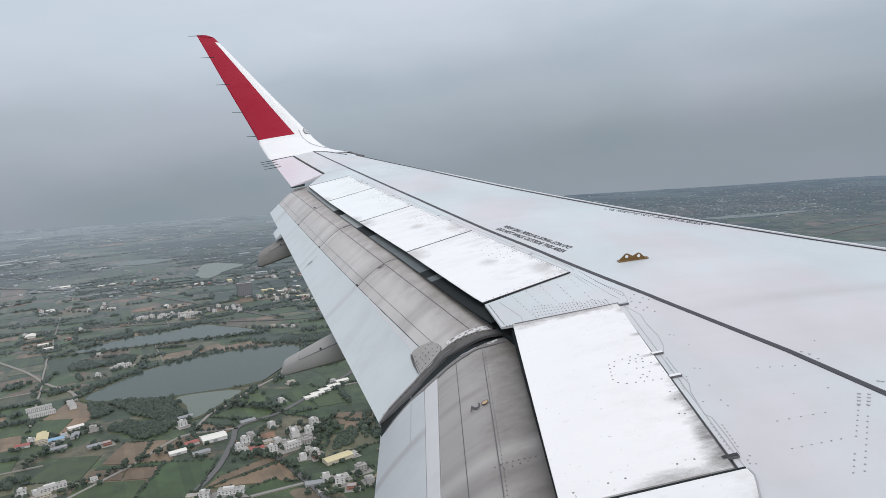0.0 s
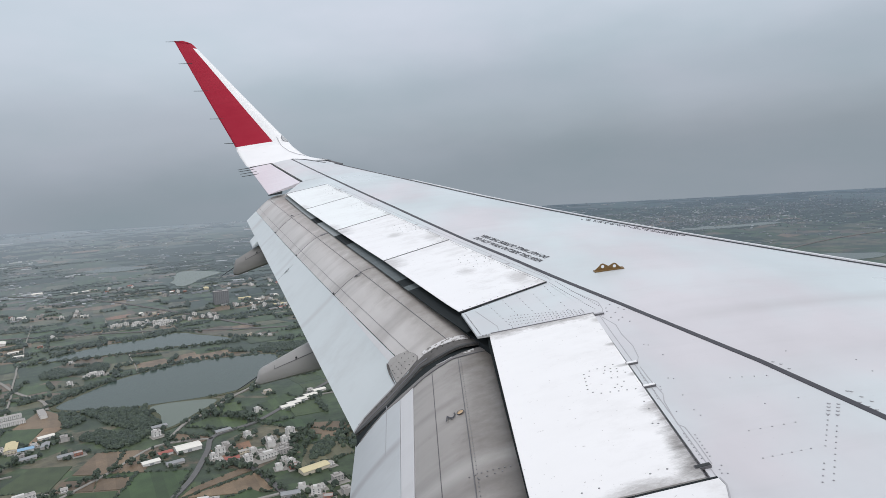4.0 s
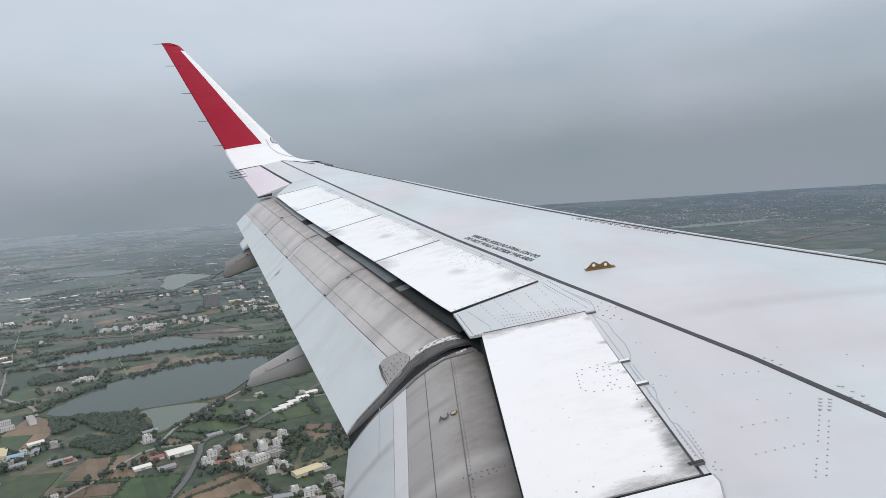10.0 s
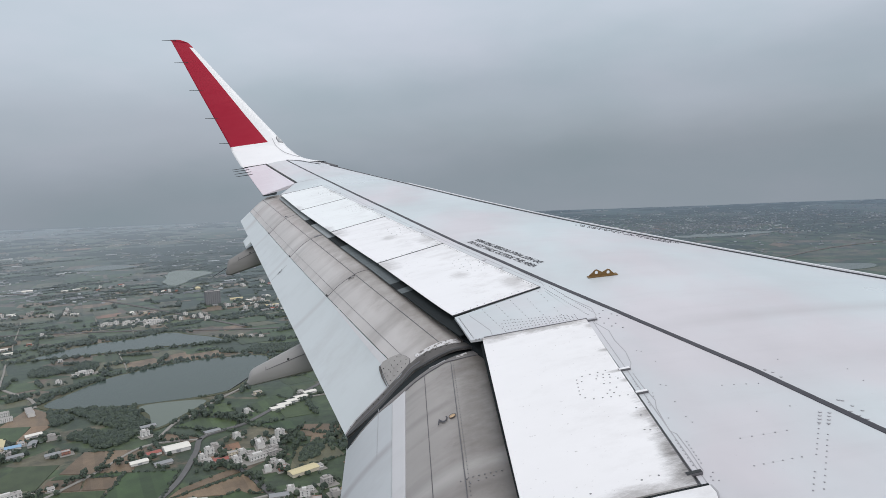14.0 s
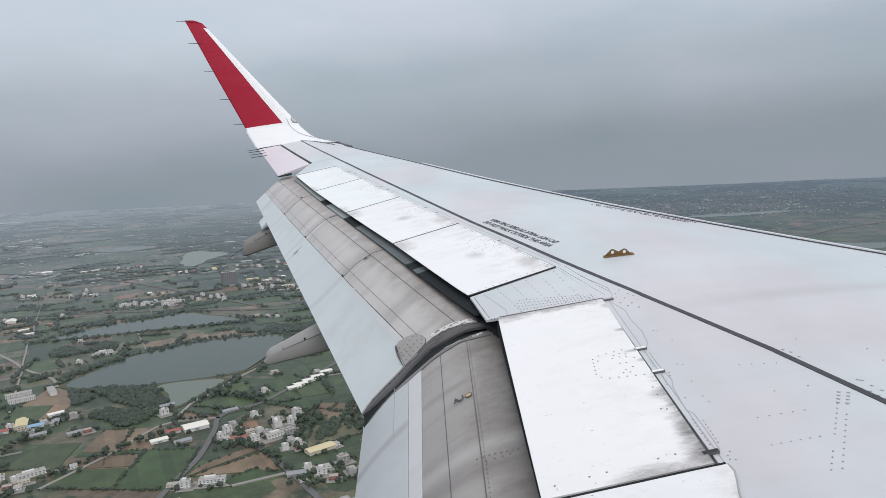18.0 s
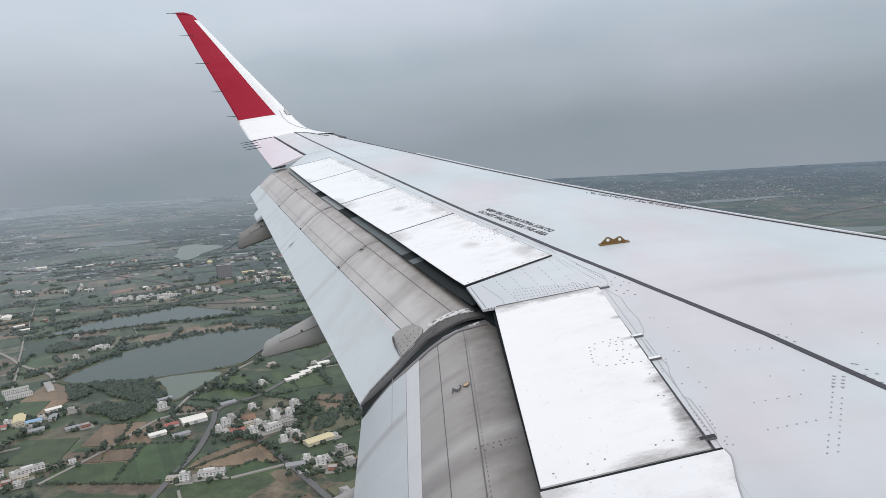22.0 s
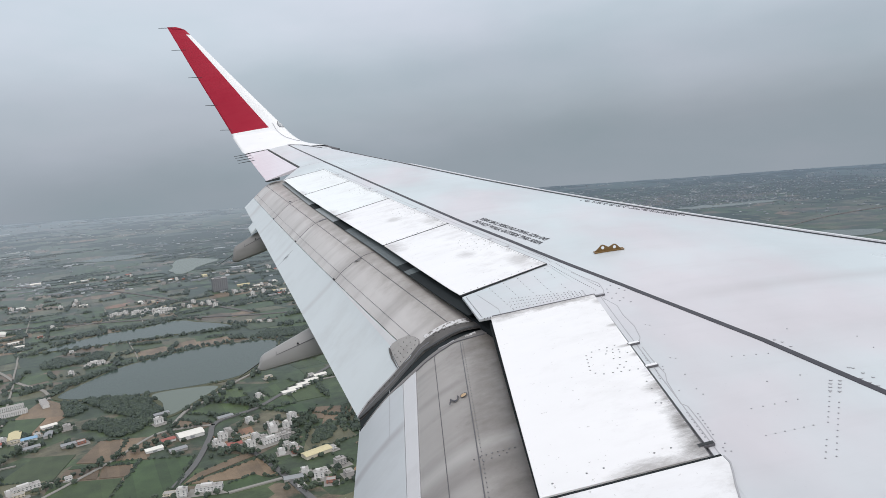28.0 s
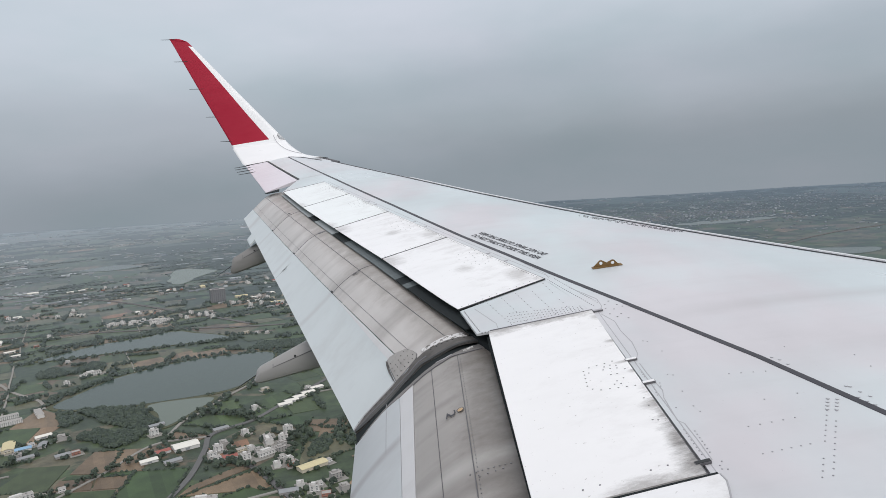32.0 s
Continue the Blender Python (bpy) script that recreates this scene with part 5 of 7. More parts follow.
def land_material():
    m = material("farmland", (0.06, 0.08, 0.04), 0.9)
    v = coords(m, (1, 1.6, 1), 24)
    warp = node(m, "ShaderNodeTexNoise", Scale=0.004, Detail=3.0)
    link(m, v, warp.inputs["Vector"])
    moved = node(m, "ShaderNodeMix")
    moved.data_type, moved.blend_type = "RGBA", "LINEAR_LIGHT"
    moved.inputs[0].default_value = 60.0
    link(m, v, moved.inputs[6])
    link(m, warp.outputs["Color"], moved.inputs[7])
    cells = node(m, "ShaderNodeTexVoronoi", Scale=0.0105, Randomness=0.85)
    cells.distance = "CHEBYCHEV"
    link(m, moved.outputs[2], cells.inputs["Vector"])
    sep = node(m, "ShaderNodeSeparateColor")
    link(m, cells.outputs["Color"], sep.inputs[0])
    r = node(m, "ShaderNodeValToRGB")
    r.color_ramp.interpolation = "CONSTANT"
    stops = ((0.0, (0.045, 0.068, 0.030)), (0.2, (0.065, 0.092, 0.038)), (0.36, (0.04, 0.060, 0.028)), (0.50, (0.11, 0.10, 0.062)), (0.62, (0.055, 0.080, 0.034)), (0.74, (0.15, 0.118, 0.08)), (0.82, (0.075, 0.098, 0.045)), (0.9, (0.125, 0.095, 0.065)))
    for i, (at, c) in enumerate(stops):
        e = r.color_ramp.elements[i] if i < 2 else r.color_ramp.elements.new(at)
        e.position, e.color = at, (*c, 1)
    link(m, sep.outputs[0], r.inputs[0])
    woods = ramp_of(m, noise_of(m, coords(m, (1, 1.3, 1)), 0.006, 8.0, 0.68), ((0.50, 0.0), (0.56, 1.0)))
    grain = noise_of(m, coords(m), 0.08, 6.0, 0.7)
    col = mixed(m, woods, r.outputs[0], (0.038, 0.054, 0.030))
    col = mixed(m, 0.8, col, mixed(m, 1.0, col, ramp_of(m, grain, ((0.25, 0.4), (0.75, 1.6))), "MULTIPLY"))
    col = mixed(m, 0.7, col, mixed(m, 1.0, col, ramp_of(m, noise_of(m, coords(m, (1, 1.5, 1), 24), 0.022, 4.0, 0.6), ((0.35, 0.7), (0.65, 1.3))), "MULTIPLY"))
    link(m, col, bsdf(m).inputs["Base Color"])
    haze_gloss(m)
    return m


LAND = land_material()


def crop(name, a, b, furrow=0.25):
    """A field: two tones by the field's own chance, rows along it and patches of thin growth."""
    m = material(name, a, 0.9)
    info = node(m, "ShaderNodeObjectInfo")
    base = mixed(m, info.outputs["Random"], a, b)
    rows = node(m, "ShaderNodeTexWave", Scale=furrow, Distortion=0.6, Detail=1.0)
    link(m, coords(m, (1, 1, 1), 24), rows.inputs["Vector"])
    patch_ = noise_of(m, coords(m), 0.035, 6.0, 0.65)
    tone = ramp_of(m, patch_, ((0.25, 0.62), (0.75, 1.35)))
    # strips of a few metres, sown or turned at different times
    sp, pick, cell, white = node(m, "ShaderNodeSeparateXYZ"), node(m, "ShaderNodeMath"), node(m, "ShaderNodeMath"), node(m, "ShaderNodeTexWhiteNoise")
    link(m, coords(m, (0.085, 0.085, 0.085), -24), sp.inputs[0])
    pick.operation, cell.operation, white.noise_dimensions = "ADD", "FLOOR", "1D"
    link(m, sp.outputs["X"], pick.inputs[0])
    link(m, info.outputs["Random"], pick.inputs[1])
    link(m, pick.outputs[0], cell.inputs[0])
    link(m, cell.outputs[0], white.inputs["W"])
    tone = mixed(m, 1.0, tone, ramp_of(m, white.outputs["Value"], ((0.0, 0.80), (1.0, 1.16))), "MULTIPLY")
    col = mixed(m, 1.0, base, tone, "MULTIPLY")
    col = mixed(m, 0.45, col, mixed(m, 1.0, col, ramp_of(m, rows.outputs[0], ((0.2, 0.6), (0.8, 1.3))), "MULTIPLY"))
    link(m, col, bsdf(m).inputs["Base Color"])
    haze_gloss(m)
    return m


CROPS = [crop("rice_green", (0.039, 0.070, 0.024), (0.063, 0.092, 0.032)), crop("dark_green_crop", (0.039, 0.061, 0.024), (0.060, 0.079, 0.031)),
         crop("dry_grass", (0.093, 0.101, 0.054), (0.126, 0.121, 0.070)), crop("brown_soil", (0.149, 0.106, 0.067), (0.211, 0.151, 0.094)),
         crop("red_soil", (0.224, 0.122, 0.071), (0.265, 0.152, 0.092)), crop("mixed_garden", (0.055, 0.068, 0.036), (0.093, 0.087, 0.052), 0.6),
         crop("tan_stubble", (0.194, 0.148, 0.086), (0.26, 0.173, 0.102))]
WATER = material("pond_water", (0.058, 0.082, 0.072), 0.18)
bsdf(WATER).inputs["IOR"].default_value = 1.26
relief(WATER, noise_of(WATER, coords(WATER, (1, 2, 1)), 0.35, 3.0), 0.12, 0.3)
WATER_PALE = material("silty_pond_water", (0.115, 0.143, 0.114), 0.22)
bsdf(WATER_PALE).inputs["IOR"].default_value = 1.30
ASPHALT = paint("asphalt", (0.13, 0.13, 0.13), (0.07, 0.07, 0.07), 0.5, 0.8, (0.05, 0.05, 0.05))
TRACK = paint("pale_concrete_track", (0.27, 0.26, 0.24), (0.17, 0.16, 0.13), 0.6, 0.85, (0.08, 0.08, 0.08))
BANK = paint("earth_bank", (0.085, 0.092, 0.058), (0.05, 0.062, 0.034), 0.9, 0.9, (0.05, 0.05, 0.05))
LEAF = material("foliage", (0.04, 0.06, 0.03), 0.85)
leaf_geo = node(LEAF, "ShaderNodeNewGeometry")
leaf_c = ramp_of(LEAF, leaf_geo.outputs["Random Per Island"], ((0.0, (0.030, 0.045, 0.030)), (0.5, (0.040, 0.058, 0.036)), (1.0, (0.056, 0.076, 0.044))))
leaf_n = noise_of(LEAF, coords(LEAF), 0.6, 4.0, 0.7)
link(LEAF, mixed(LEAF, 1.0, leaf_c, ramp_of(LEAF, leaf_n, ((0.25, 0.55), (0.75, 1.45))), "MULTIPLY"), bsdf(LEAF).inputs["Base Color"])


haze_gloss(LEAF, 0.95)


def land_z(x, y):
    r = math.hypot(x, y)
    return GROUND_Z + 5 * min(1, max(0, (r - 2600) / 2000)) * noise.noise((x * 0.0012, y * 0.0012, 3.0))


verts, faces = [(0, 0, GROUND_Z)], []
radii = [200 * 1.045 ** i for i in range(46)]
while radii[-1] < 6600:
    radii.append(radii[-1] * 1.018)
radii.append(6750)
n = 480
for r in radii:
    for k in range(n):
        a = 2 * math.pi * k / n
        x, y = r * math.cos(a), r * math.sin(a)
        verts.append((x, y, land_z(x, y)))
faces += [(0, 1 + k, 1 + (k + 1) % n) for k in range(n)]
for i in range(len(radii) - 1):
    for k in range(n):
        p, q = 1 + i * n + k, 1 + i * n + (k + 1) % n
        faces.append((p, p + n, q + n, q))
ground = mesh_object("ground", verts, faces, LAND, None, smooth=True)
tagged(ground, "flat green and brown farmland under haze", "ground", kind="structure")


def inside(p, poly):
    hit = False
    for (x0, y0), (x1, y1) in zip(poly, poly[1:] + poly[:1]):
        if (y0 > p[1]) != (y1 > p[1]) and p[0] < (x1 - x0) * (p[1] - y0) / (y1 - y0) + x0:
            hit = not hit
    return hit


def shore(points, rough=7.0, each=6):
    """A closed, slightly uneven shoreline through a few corner points."""
    out, m = [], len(points)
    for i in range(m):
        p0, p1, p2, p3 = (Vector(points[(i + k) % m]) for k in (-1, 0, 1, 2))
        for j in range(each):
            g = j / each
            p = 0.5 * (2 * p1 + (p2 - p0) * g + (2 * p0 - 5 * p1 + 4 * p2 - p3) * g * g + (3 * p1 - p0 - 3 * p2 + p3) * g ** 3)
            d = noise.noise((p.x * 0.02, p.y * 0.02, 0.5)) * rough
            out.append((p.x + d, p.y + d * 0.6))
    return out


LAKES = [
    shore([(-510, 1027), (-508, 1075), (-488, 1140), (-450, 1190), (-390, 1237), (-320, 1260), (-240, 1262), (-231, 1184), (-247, 1096), (-270, 1052), (-348, 1022), (-431, 1011)]),
    shore([(-370, 1003), (-340, 1018), (-282, 1018), (-298, 958), (-320, 912), (-346, 965)], 3),
    shore([(-676, 1319), (-605, 1415), (-531, 1452), (-486, 1493), (-418, 1456), (-346, 1392), (-464, 1368), (-608, 1325)]),
    shore([(-729, 2249), (-773, 2503), (-626, 2442), (-645, 2320), (-662, 2160)], 12),
    shore([(1160, 2900), (1260, 2960), (1420, 2945), (1560, 2985), (1600, 2915), (1440, 2870), (1240, 2850)], 25),
    shore([(1183, 1985), (1260, 2010), (1370, 1965), (1350, 1905), (1240, 1880), (1147, 1910)], 15),
    shore([(-73, 841), (-72, 864), (-60, 917), (-42, 985), (60, 960), (95, 860), (48, 803), (6, 787), (-53, 812)], 5),
    shore([(-1180, 2650), (-1090, 2760), (-960, 2700), (-1040, 2610)], 15),
    shore([(-250, 2080), (-180, 2220), (-40, 2200), (-90, 2060)], 15),
]


def flat_mesh(name, outline, z, mat, label, category, skirt=0.5):
    bm = bmesh.new()
    top = [bm.verts.new((x, y, z)) for x, y in outline]
    low = [bm.verts.new((x, y, z - skirt)) for x, y in outline]
    f = bm.faces.new(top)
    m = len(top)
    for i in range(m):
        bm.faces.new((top[i], low[i], low[(i + 1) % m], top[(i + 1) % m]))
    bmesh.ops.triangulate(bm, faces=[f])
    ob = part(name, bm, mat, None)
    return tagged(ob, label, category, kind="structure")


for k, lake in enumerate(LAKES):
    c = Vector((sum(p[0] for p in lake) / len(lake), sum(p[1] for p in lake) / len(lake)))
    wider = [tuple(Vector(p) + (Vector(p) - c).normalized() * (7 if k < 3 or k == 6 else 4)) for p in lake]
    flat_mesh("earth_bank", wider, GROUND_Z + 0.8 + 0.02 * k, BANK if k < 3 or k == 6 else CROPS[1], "grassy earth bank round a pond", "bank", 2)
    flat_mesh("water", lake, GROUND_Z + 1.1 + 0.04 * k, WATER_PALE if k in (1, 3) else WATER, "still grey-green pond water", "pond", 1.5)

WOODS = [shore([(-485, 1000), (-434, 1005), (-370, 990), (-335, 950), (-330, 893), (-353, 855), (-414, 878), (-440, 930)], 12), shore([(-120, 775), (-110, 830), (-96, 835), (-100, 790)], 5),
         shore([(-640, 1180), (-560, 1215), (-530, 1250), (-600, 1270)], 10), shore([(-330, 1300), (-260, 1340), (-140, 1330), (-170, 1290)], 10)]


# roads
def road(name, points, width, mat, label):
    pts, verts, faces = [], [], []
    for i in range(len(points) - 1):
        for j in range(8):
            pts.append(spline([(*p, 0) for p in points], i + j / 8))
    pts.append(Vector((*points[-1], 0)))
    for i, p in enumerate(pts):
        d = (pts[min(i + 1, len(pts) - 1)] - pts[max(i - 1, 0)]).normalized()
        s = Vector((-d.y, d.x, 0)) * width / 2
        for q in (p - s, p + s):
            verts += [(q.x, q.y, land_z(q.x, q.y) + 1.35), (q.x, q.y, land_z(q.x, q.y) - 0.5)]
        if i:
            k = 4 * i
            faces += [(k - 4, k - 2, k + 2, k), (k - 4, k, k + 1, k - 3), (k - 2, k - 1, k + 3, k + 2)]
    return tagged(mesh_object(name, verts, faces, mat), label, "road", kind="structure")


ROADS = [[(-262, 560), (-250, 678), (-241, 746), (-244, 819), (-248, 870), (-207, 909), (-180, 959), (-150, 1020), (-60, 1180), (120, 1380)], [(-900, 1380), (-705, 1213), (-621, 1125), (-553, 1068), (-524, 1022)],
         [(-304, 869), (-300, 928), (-286, 955), (-268, 1012), (-230, 1096)], [(-216, 800), (-177, 759), (-140, 703), (-100, 638), (-57, 567)], [(-1300, 1500), (-930, 1540), (-560, 1530), (-240, 1490), (160, 1560)],
         [(-188, 672), (-139, 693)], [(-1500, 2300), (-900, 2020), (-520, 1700), (-330, 1520)], [(700, 1700), (1500, 2350), (2600, 2700)], [(-383, 690), (-343, 772), (-312, 850), (-248, 862)]]
for k, pts in enumerate(ROADS):
    road("road" if k in (0, 3, 4, 6, 7) else "farm_track", pts, (6.4, 5, 4.2, 6.4, 8, 4, 9, 12, 4)[k], ASPHALT if k in (0, 3, 4, 6, 7) else TRACK, "grey asphalt country road" if k in (0, 3, 4, 6, 7) else "pale concrete farm track")

# fields: blocks cut again and again into smaller plots, all leaning one way
FIELD_TURN = radians(24)
fc, fs = math.cos(FIELD_TURN), math.sin(FIELD_TURN)
rng = random.Random(11)
plots = []


LANES = []


def cut(x0, y0, x1, y1, depth=0):
    w, h = x1 - x0, y1 - y0
    if max(w, h) < 72 or (max(w, h) < 110 and rng.random() < 0.25):
        plots.append((x0, y0, x1, y1))
        return
    f = rng.uniform(0.38, 0.62)
    tall_cut = w * rng.uniform(0.8, 1.2) > h
    if 2 <= depth <= 5:
        LANES.append(((x0 + w * f, y0), (x0 + w * f, y1)) if tall_cut else ((x0, y0 + h * f), (x1, y0 + h * f)))
    if tall_cut:
        cut(x0, y0, x0 + w * f, y1, depth + 1)
        cut(x0 + w * f, y0, x1, y1, depth + 1)
    else:
        cut(x0, y0, x1, y0 + h * f, depth + 1)
        cut(x0, y0 + h * f, x1, y1, depth + 1)


cut(-700, 300, 1300, 2300)
field_edges, made = [], 0
KINDS = {"rice": 0, "dark": 1, "dry": 2, "soil": 3, "red": 4, "tan": 6}
NAMED = []


def plot(kind, *quad):
    """A field between four corners, as a thin slab of crop or soil."""
    vs = [(x, y, GROUND_Z + z) for z in (0.66 + 0.006 * len(NAMED), -0.4) for x, y in quad]
    mesh_object("field", vs, [(0, 1, 2, 3), (0, 4, 5, 1), (1, 5, 6, 2), (2, 6, 7, 3), (3, 7, 4, 0)], CROPS[KINDS[kind]], ground)
    NAMED.append(list(quad))


plot("soil", (-534, 1030), (-468, 978), (-467, 944), (-535, 946))
plot("rice", (-542, 947), (-493, 946), (-482, 884), (-526, 884))
plot("tan", (-491, 946), (-466, 946), (-470, 881), (-483, 885))
plot("soil", (-380, 842), (-348, 842), (-341, 775), (-381, 780))
plot("soil", (-346, 842), (-314, 841), (-300, 775), (-339, 776))
plot("soil", (-385, 764), (-348, 764), (-340, 734), (-384, 737))
plot("soil", (-346, 765), (-309, 764), (-309, 734), (-338, 734))
plot("rice", (-382, 774), (-309, 777), (-309, 767), (-383, 765))
plot("rice", (-308, 773), (-249, 772), (-245, 671), (-307, 681))
plot("dark", (-440, 809), (-393, 807), (-388, 738), (-448, 742))
plot("dry", (-446, 739), (-394, 741), (-389, 711), (-432, 713))
plot("rice", (-385, 732), (-312, 730), (-309, 681), (-378, 692))
plot("rice", (-273, 941), (-214, 936), (-216, 886), (-298, 913))
plot("soil", (-300, 890), (-250, 868), (-260, 853), (-299, 870))
plot("rice", (-216, 983), (-185, 1023), (-166, 1006), (-194, 947))
plot("soil", (-234, 722), (-196, 762), (-177, 759), (-240, 701))
plot("soil", (-236, 700), (-173, 751), (-145, 702), (-164, 703))
plot("rice", (-202, 686), (-171, 710), (-149, 693), (-187, 671))
plot("soil", (-131, 894), (-105, 892), (-112, 870), (-131, 877))
plot("soil", (-135, 875), (-109, 864), (-114, 851), (-134, 858))
plot("soil", (-109, 893), (-89, 889), (-90, 859), (-109, 868))
plot("soil", (-113, 863), (-90, 856), (-96, 825), (-113, 833))
plot("dry", (-127, 820), (-87, 824), (-68, 787), (-126, 750))
plot("rice", (-188, 916), (-128, 908), (-130, 864), (-207, 913))
plot("red", (-8, 664), (22, 670), (38, 636), (16, 617))
plot("red", (25, 670), (58, 674), (59, 644), (44, 637))
plot("tan", (16, 615), (42, 631), (61, 599), (36, 574))
plot("soil", (-69, 767), (-44, 787), (-8, 780), (-53, 742))
plot("soil", (-50, 739), (-6, 765), (8, 769), (-29, 732))
plot("soil", (-27, 723), (9, 754), (24, 742), (-5, 707))
plot("tan", (-73, 691), (-52, 725), (-18, 666), (-53, 687))
plot("dry", (-90, 634), (-31, 668), (-19, 653), (-78, 615))
plot("dry", (-77, 610), (-20, 649), (-6, 637), (-63, 599))
plot("rice", (-18, 678), (19, 708), (56, 701), (-4, 668))
plot("soil", (-131, 603), (-106, 628), (-83, 591), (-119, 566))
plot("tan", (45, 632), (59, 644), (62, 603), (61, 601))
far_v, far_f, far_i = [], [], []
for x0, y0, x1, y1 in sorted(plots, key=lambda p: (p[1] + p[3])):
    quad = [(x * fc - y * fs, x * fs + y * fc) for x, y in ((x0 + 2, y0 + 2), (x1 - 2, y0 + 2), (x1 - 2, y1 - 2), (x0 + 2, y1 - 2))]
    c = (sum(p[0] for p in quad) / 4, sum(p[1] for p in quad) / 4)
    if c[0] < -1150 or c[0] > 420 or c[1] < 520 or c[1] > 2150:
        continue
    if any(inside(p, lake) for lake in LAKES + WOODS for p in (*quad, c)):
        continue
    if any(inside(p, named) for named in NAMED for p in (*quad, c)) or any(inside((sum(p[0] for p in named) / 4, sum(p[1] for p in named) / 4), quad) for named in NAMED):
        continue
    wob = 5 if c[1] < 1000 else 11
    quad = [(x + rng.uniform(-wob, wob), y + rng.uniform(-wob, wob)) for x, y in quad]
    kind = rng.choices(range(6), (30, 20, 20, 18, 3 if c[1] < 800 else 2, 10))[0]
    if rng.random() < (0.05 if c[1] < 1000 else 0.14):
        continue
    field_edges.append(quad)
    if made < 290 and c[1] < 1250:
        made += 1
        vs = [(x, y, GROUND_Z + z) for z in (0.12 + 0.012 * (made % 41), -0.4) for x, y in quad]
        mesh_object("field", vs, [(0, 1, 2, 3), (0, 4, 5, 1), (1, 5, 6, 2), (2, 6, 7, 3), (3, 7, 4, 0)], CROPS[kind], ground)
    else:
        k = len(far_v)
        far_v += [(x, y, GROUND_Z + 0.12 + 0.012 * (k // 4 % 41)) for x, y in quad]
        far_f.append((k, k + 1, k + 2, k + 3))
        far_i.append(kind)
# larger and fainter plots out to the hills
plots = []


def cut_far(x0, y0, x1, y1):
    w, h = x1 - x0, y1 - y0
    if max(w, h) < 130:
        plots.append((x0, y0, x1, y1))
        return
    f = rng.uniform(0.35, 0.65)
    if w * rng.uniform(0.7, 1.3) > h:
        cut_far(x0, y0, x0 + w * f, y1)
        cut_far(x0 + w * f, y0, x1, y1)
    else:
        cut_far(x0, y0, x1, y0 + h * f)
        cut_far(x0, y0 + h * f, x1, y1)


cut_far(-2000, -1500, 4600, 4800)
far_edges = []
for x0, y0, x1, y1 in plots:
    quad = [(x * fc - y * fs + rng.uniform(-14, 14), x * fs + y * fc + rng.uniform(-14, 14)) for x, y in ((x0 + 5, y0 + 5), (x1 - 5, y0 + 5), (x1 - 5, y1 - 5), (x0 + 5, y1 - 5))]
    c = (sum(p[0] for p in quad) / 4, sum(p[1] for p in quad) / 4)
    r = math.hypot(*c)
    if c[1] < 1200 or abs(c[0]) > c[1] * 0.95 or r > 4600 or (-1150 < c[0] < 420 and c[1] < 2150) or any(inside(p, lake) for lake in LAKES for p in (*quad, c)):
        continue
    if noise.noise((c[0] * 0.0022, c[1] * 0.0022, 7.0)) > 0.22 or rng.random() < 0.10:
        far_edges.append((quad, True))
        continue
    far_edges.append((quad, False))
    if rng.random() < 0.12:
        continue
    k = len(far_v)
    far_v += [(x, y, land_z(x, y) + 0.22 + 0.006 * (k // 4 % 41)) for x, y in quad]
    far_f.append((k, k + 1, k + 2, k + 3))
    far_i.append(rng.choices(range(6), (30, 30, 16, 9, 1, 14) if r > 2500 else (30, 26, 17, 12, 2, 13))[0])
tagged(mesh_object("far_fields", far_v, far_f, None, ground, mats=CROPS, index=far_i), "patchwork of farther fields", kind="stuff")

# where the buildings stand
VILLAGE = [
    ("shed_big", -270, 833), ("shed_white", -301, 797), ("shed_grey", -272, 791), ("shed_red", -293, 822), ("white4", -227, 814),
    ("white3", -230, 798), ("white3", -206, 862), ("shed_grey", -241, 884), ("white3", -188, 807), ("cream2", -199, 807), ("row3", -165, 792),
    ("grey3", -153, 813), ("white4", -153, 860), ("white3", -138, 767), ("grey4", -151, 796), ("shed_yellow", -110, 746), ("white2", -94, 755),
    ("grey4", -82, 713), ("white4", -101, 687), ("red2", -88, 675), ("shed_white", -172, 961), ("shed_white", -165, 974), ("shed_white", -156, 989),
    ("shed_white", -146, 1005), ("shed_white", -136, 1026), ("white2", -149, 1029), ("white3", -211, 952), ("cream2", -213, 1037),
    ("row3", -209, 682), ("white4", -234, 676), ("cream2", -247, 678), ("grey3", -176, 797), ("white2", -222, 789), ("shed_grey", -127, 689),
    ("white3", -117, 700),
]
FARMS = [
    ("shed_white", -470, 907), ("grey3", -442, 895), ("shed_grey", -413, 837), ("red2", -401, 841), ("white3", -505, 865), ("cream2", -489, 862),
    ("shed_blue", -475, 867), ("white2", -471, 879), ("shed_grey", -458, 837), ("row3", -406, 722), ("white3", -417, 711), ("cream2", -406, 707),
    ("white2", -370, 737), ("white3", -547, 1146), ("white2", -540, 1186), ("row3", -528, 1196), ("white2", -520, 1204), ("white2", -611, 1293),
    ("white3", -750, 1520), ("row3", -649, 1602), ("white4", -631, 1609), ("white3", -608, 1591), ("white2", -585, 1585), ("white3", -570, 1616),
    ("row3", -541, 1614), ("white2", -527, 1622), ("shed_white", -770, 1403), ("shed_white", -742, 1367), ("white4", -324, 885),
    ("shed_grey", -331, 916), ("shed_big", -1098, 2163), ("shed_white", -982, 2144), ("shed_white", -958, 2166), ("white3", -832, 1822),
    ("white3", -778, 1743), ("shed_white", -950, 1785), ("shed_grey", -942, 1737), ("red2", -737, 1440), ("cream2", -949, 2183),
]
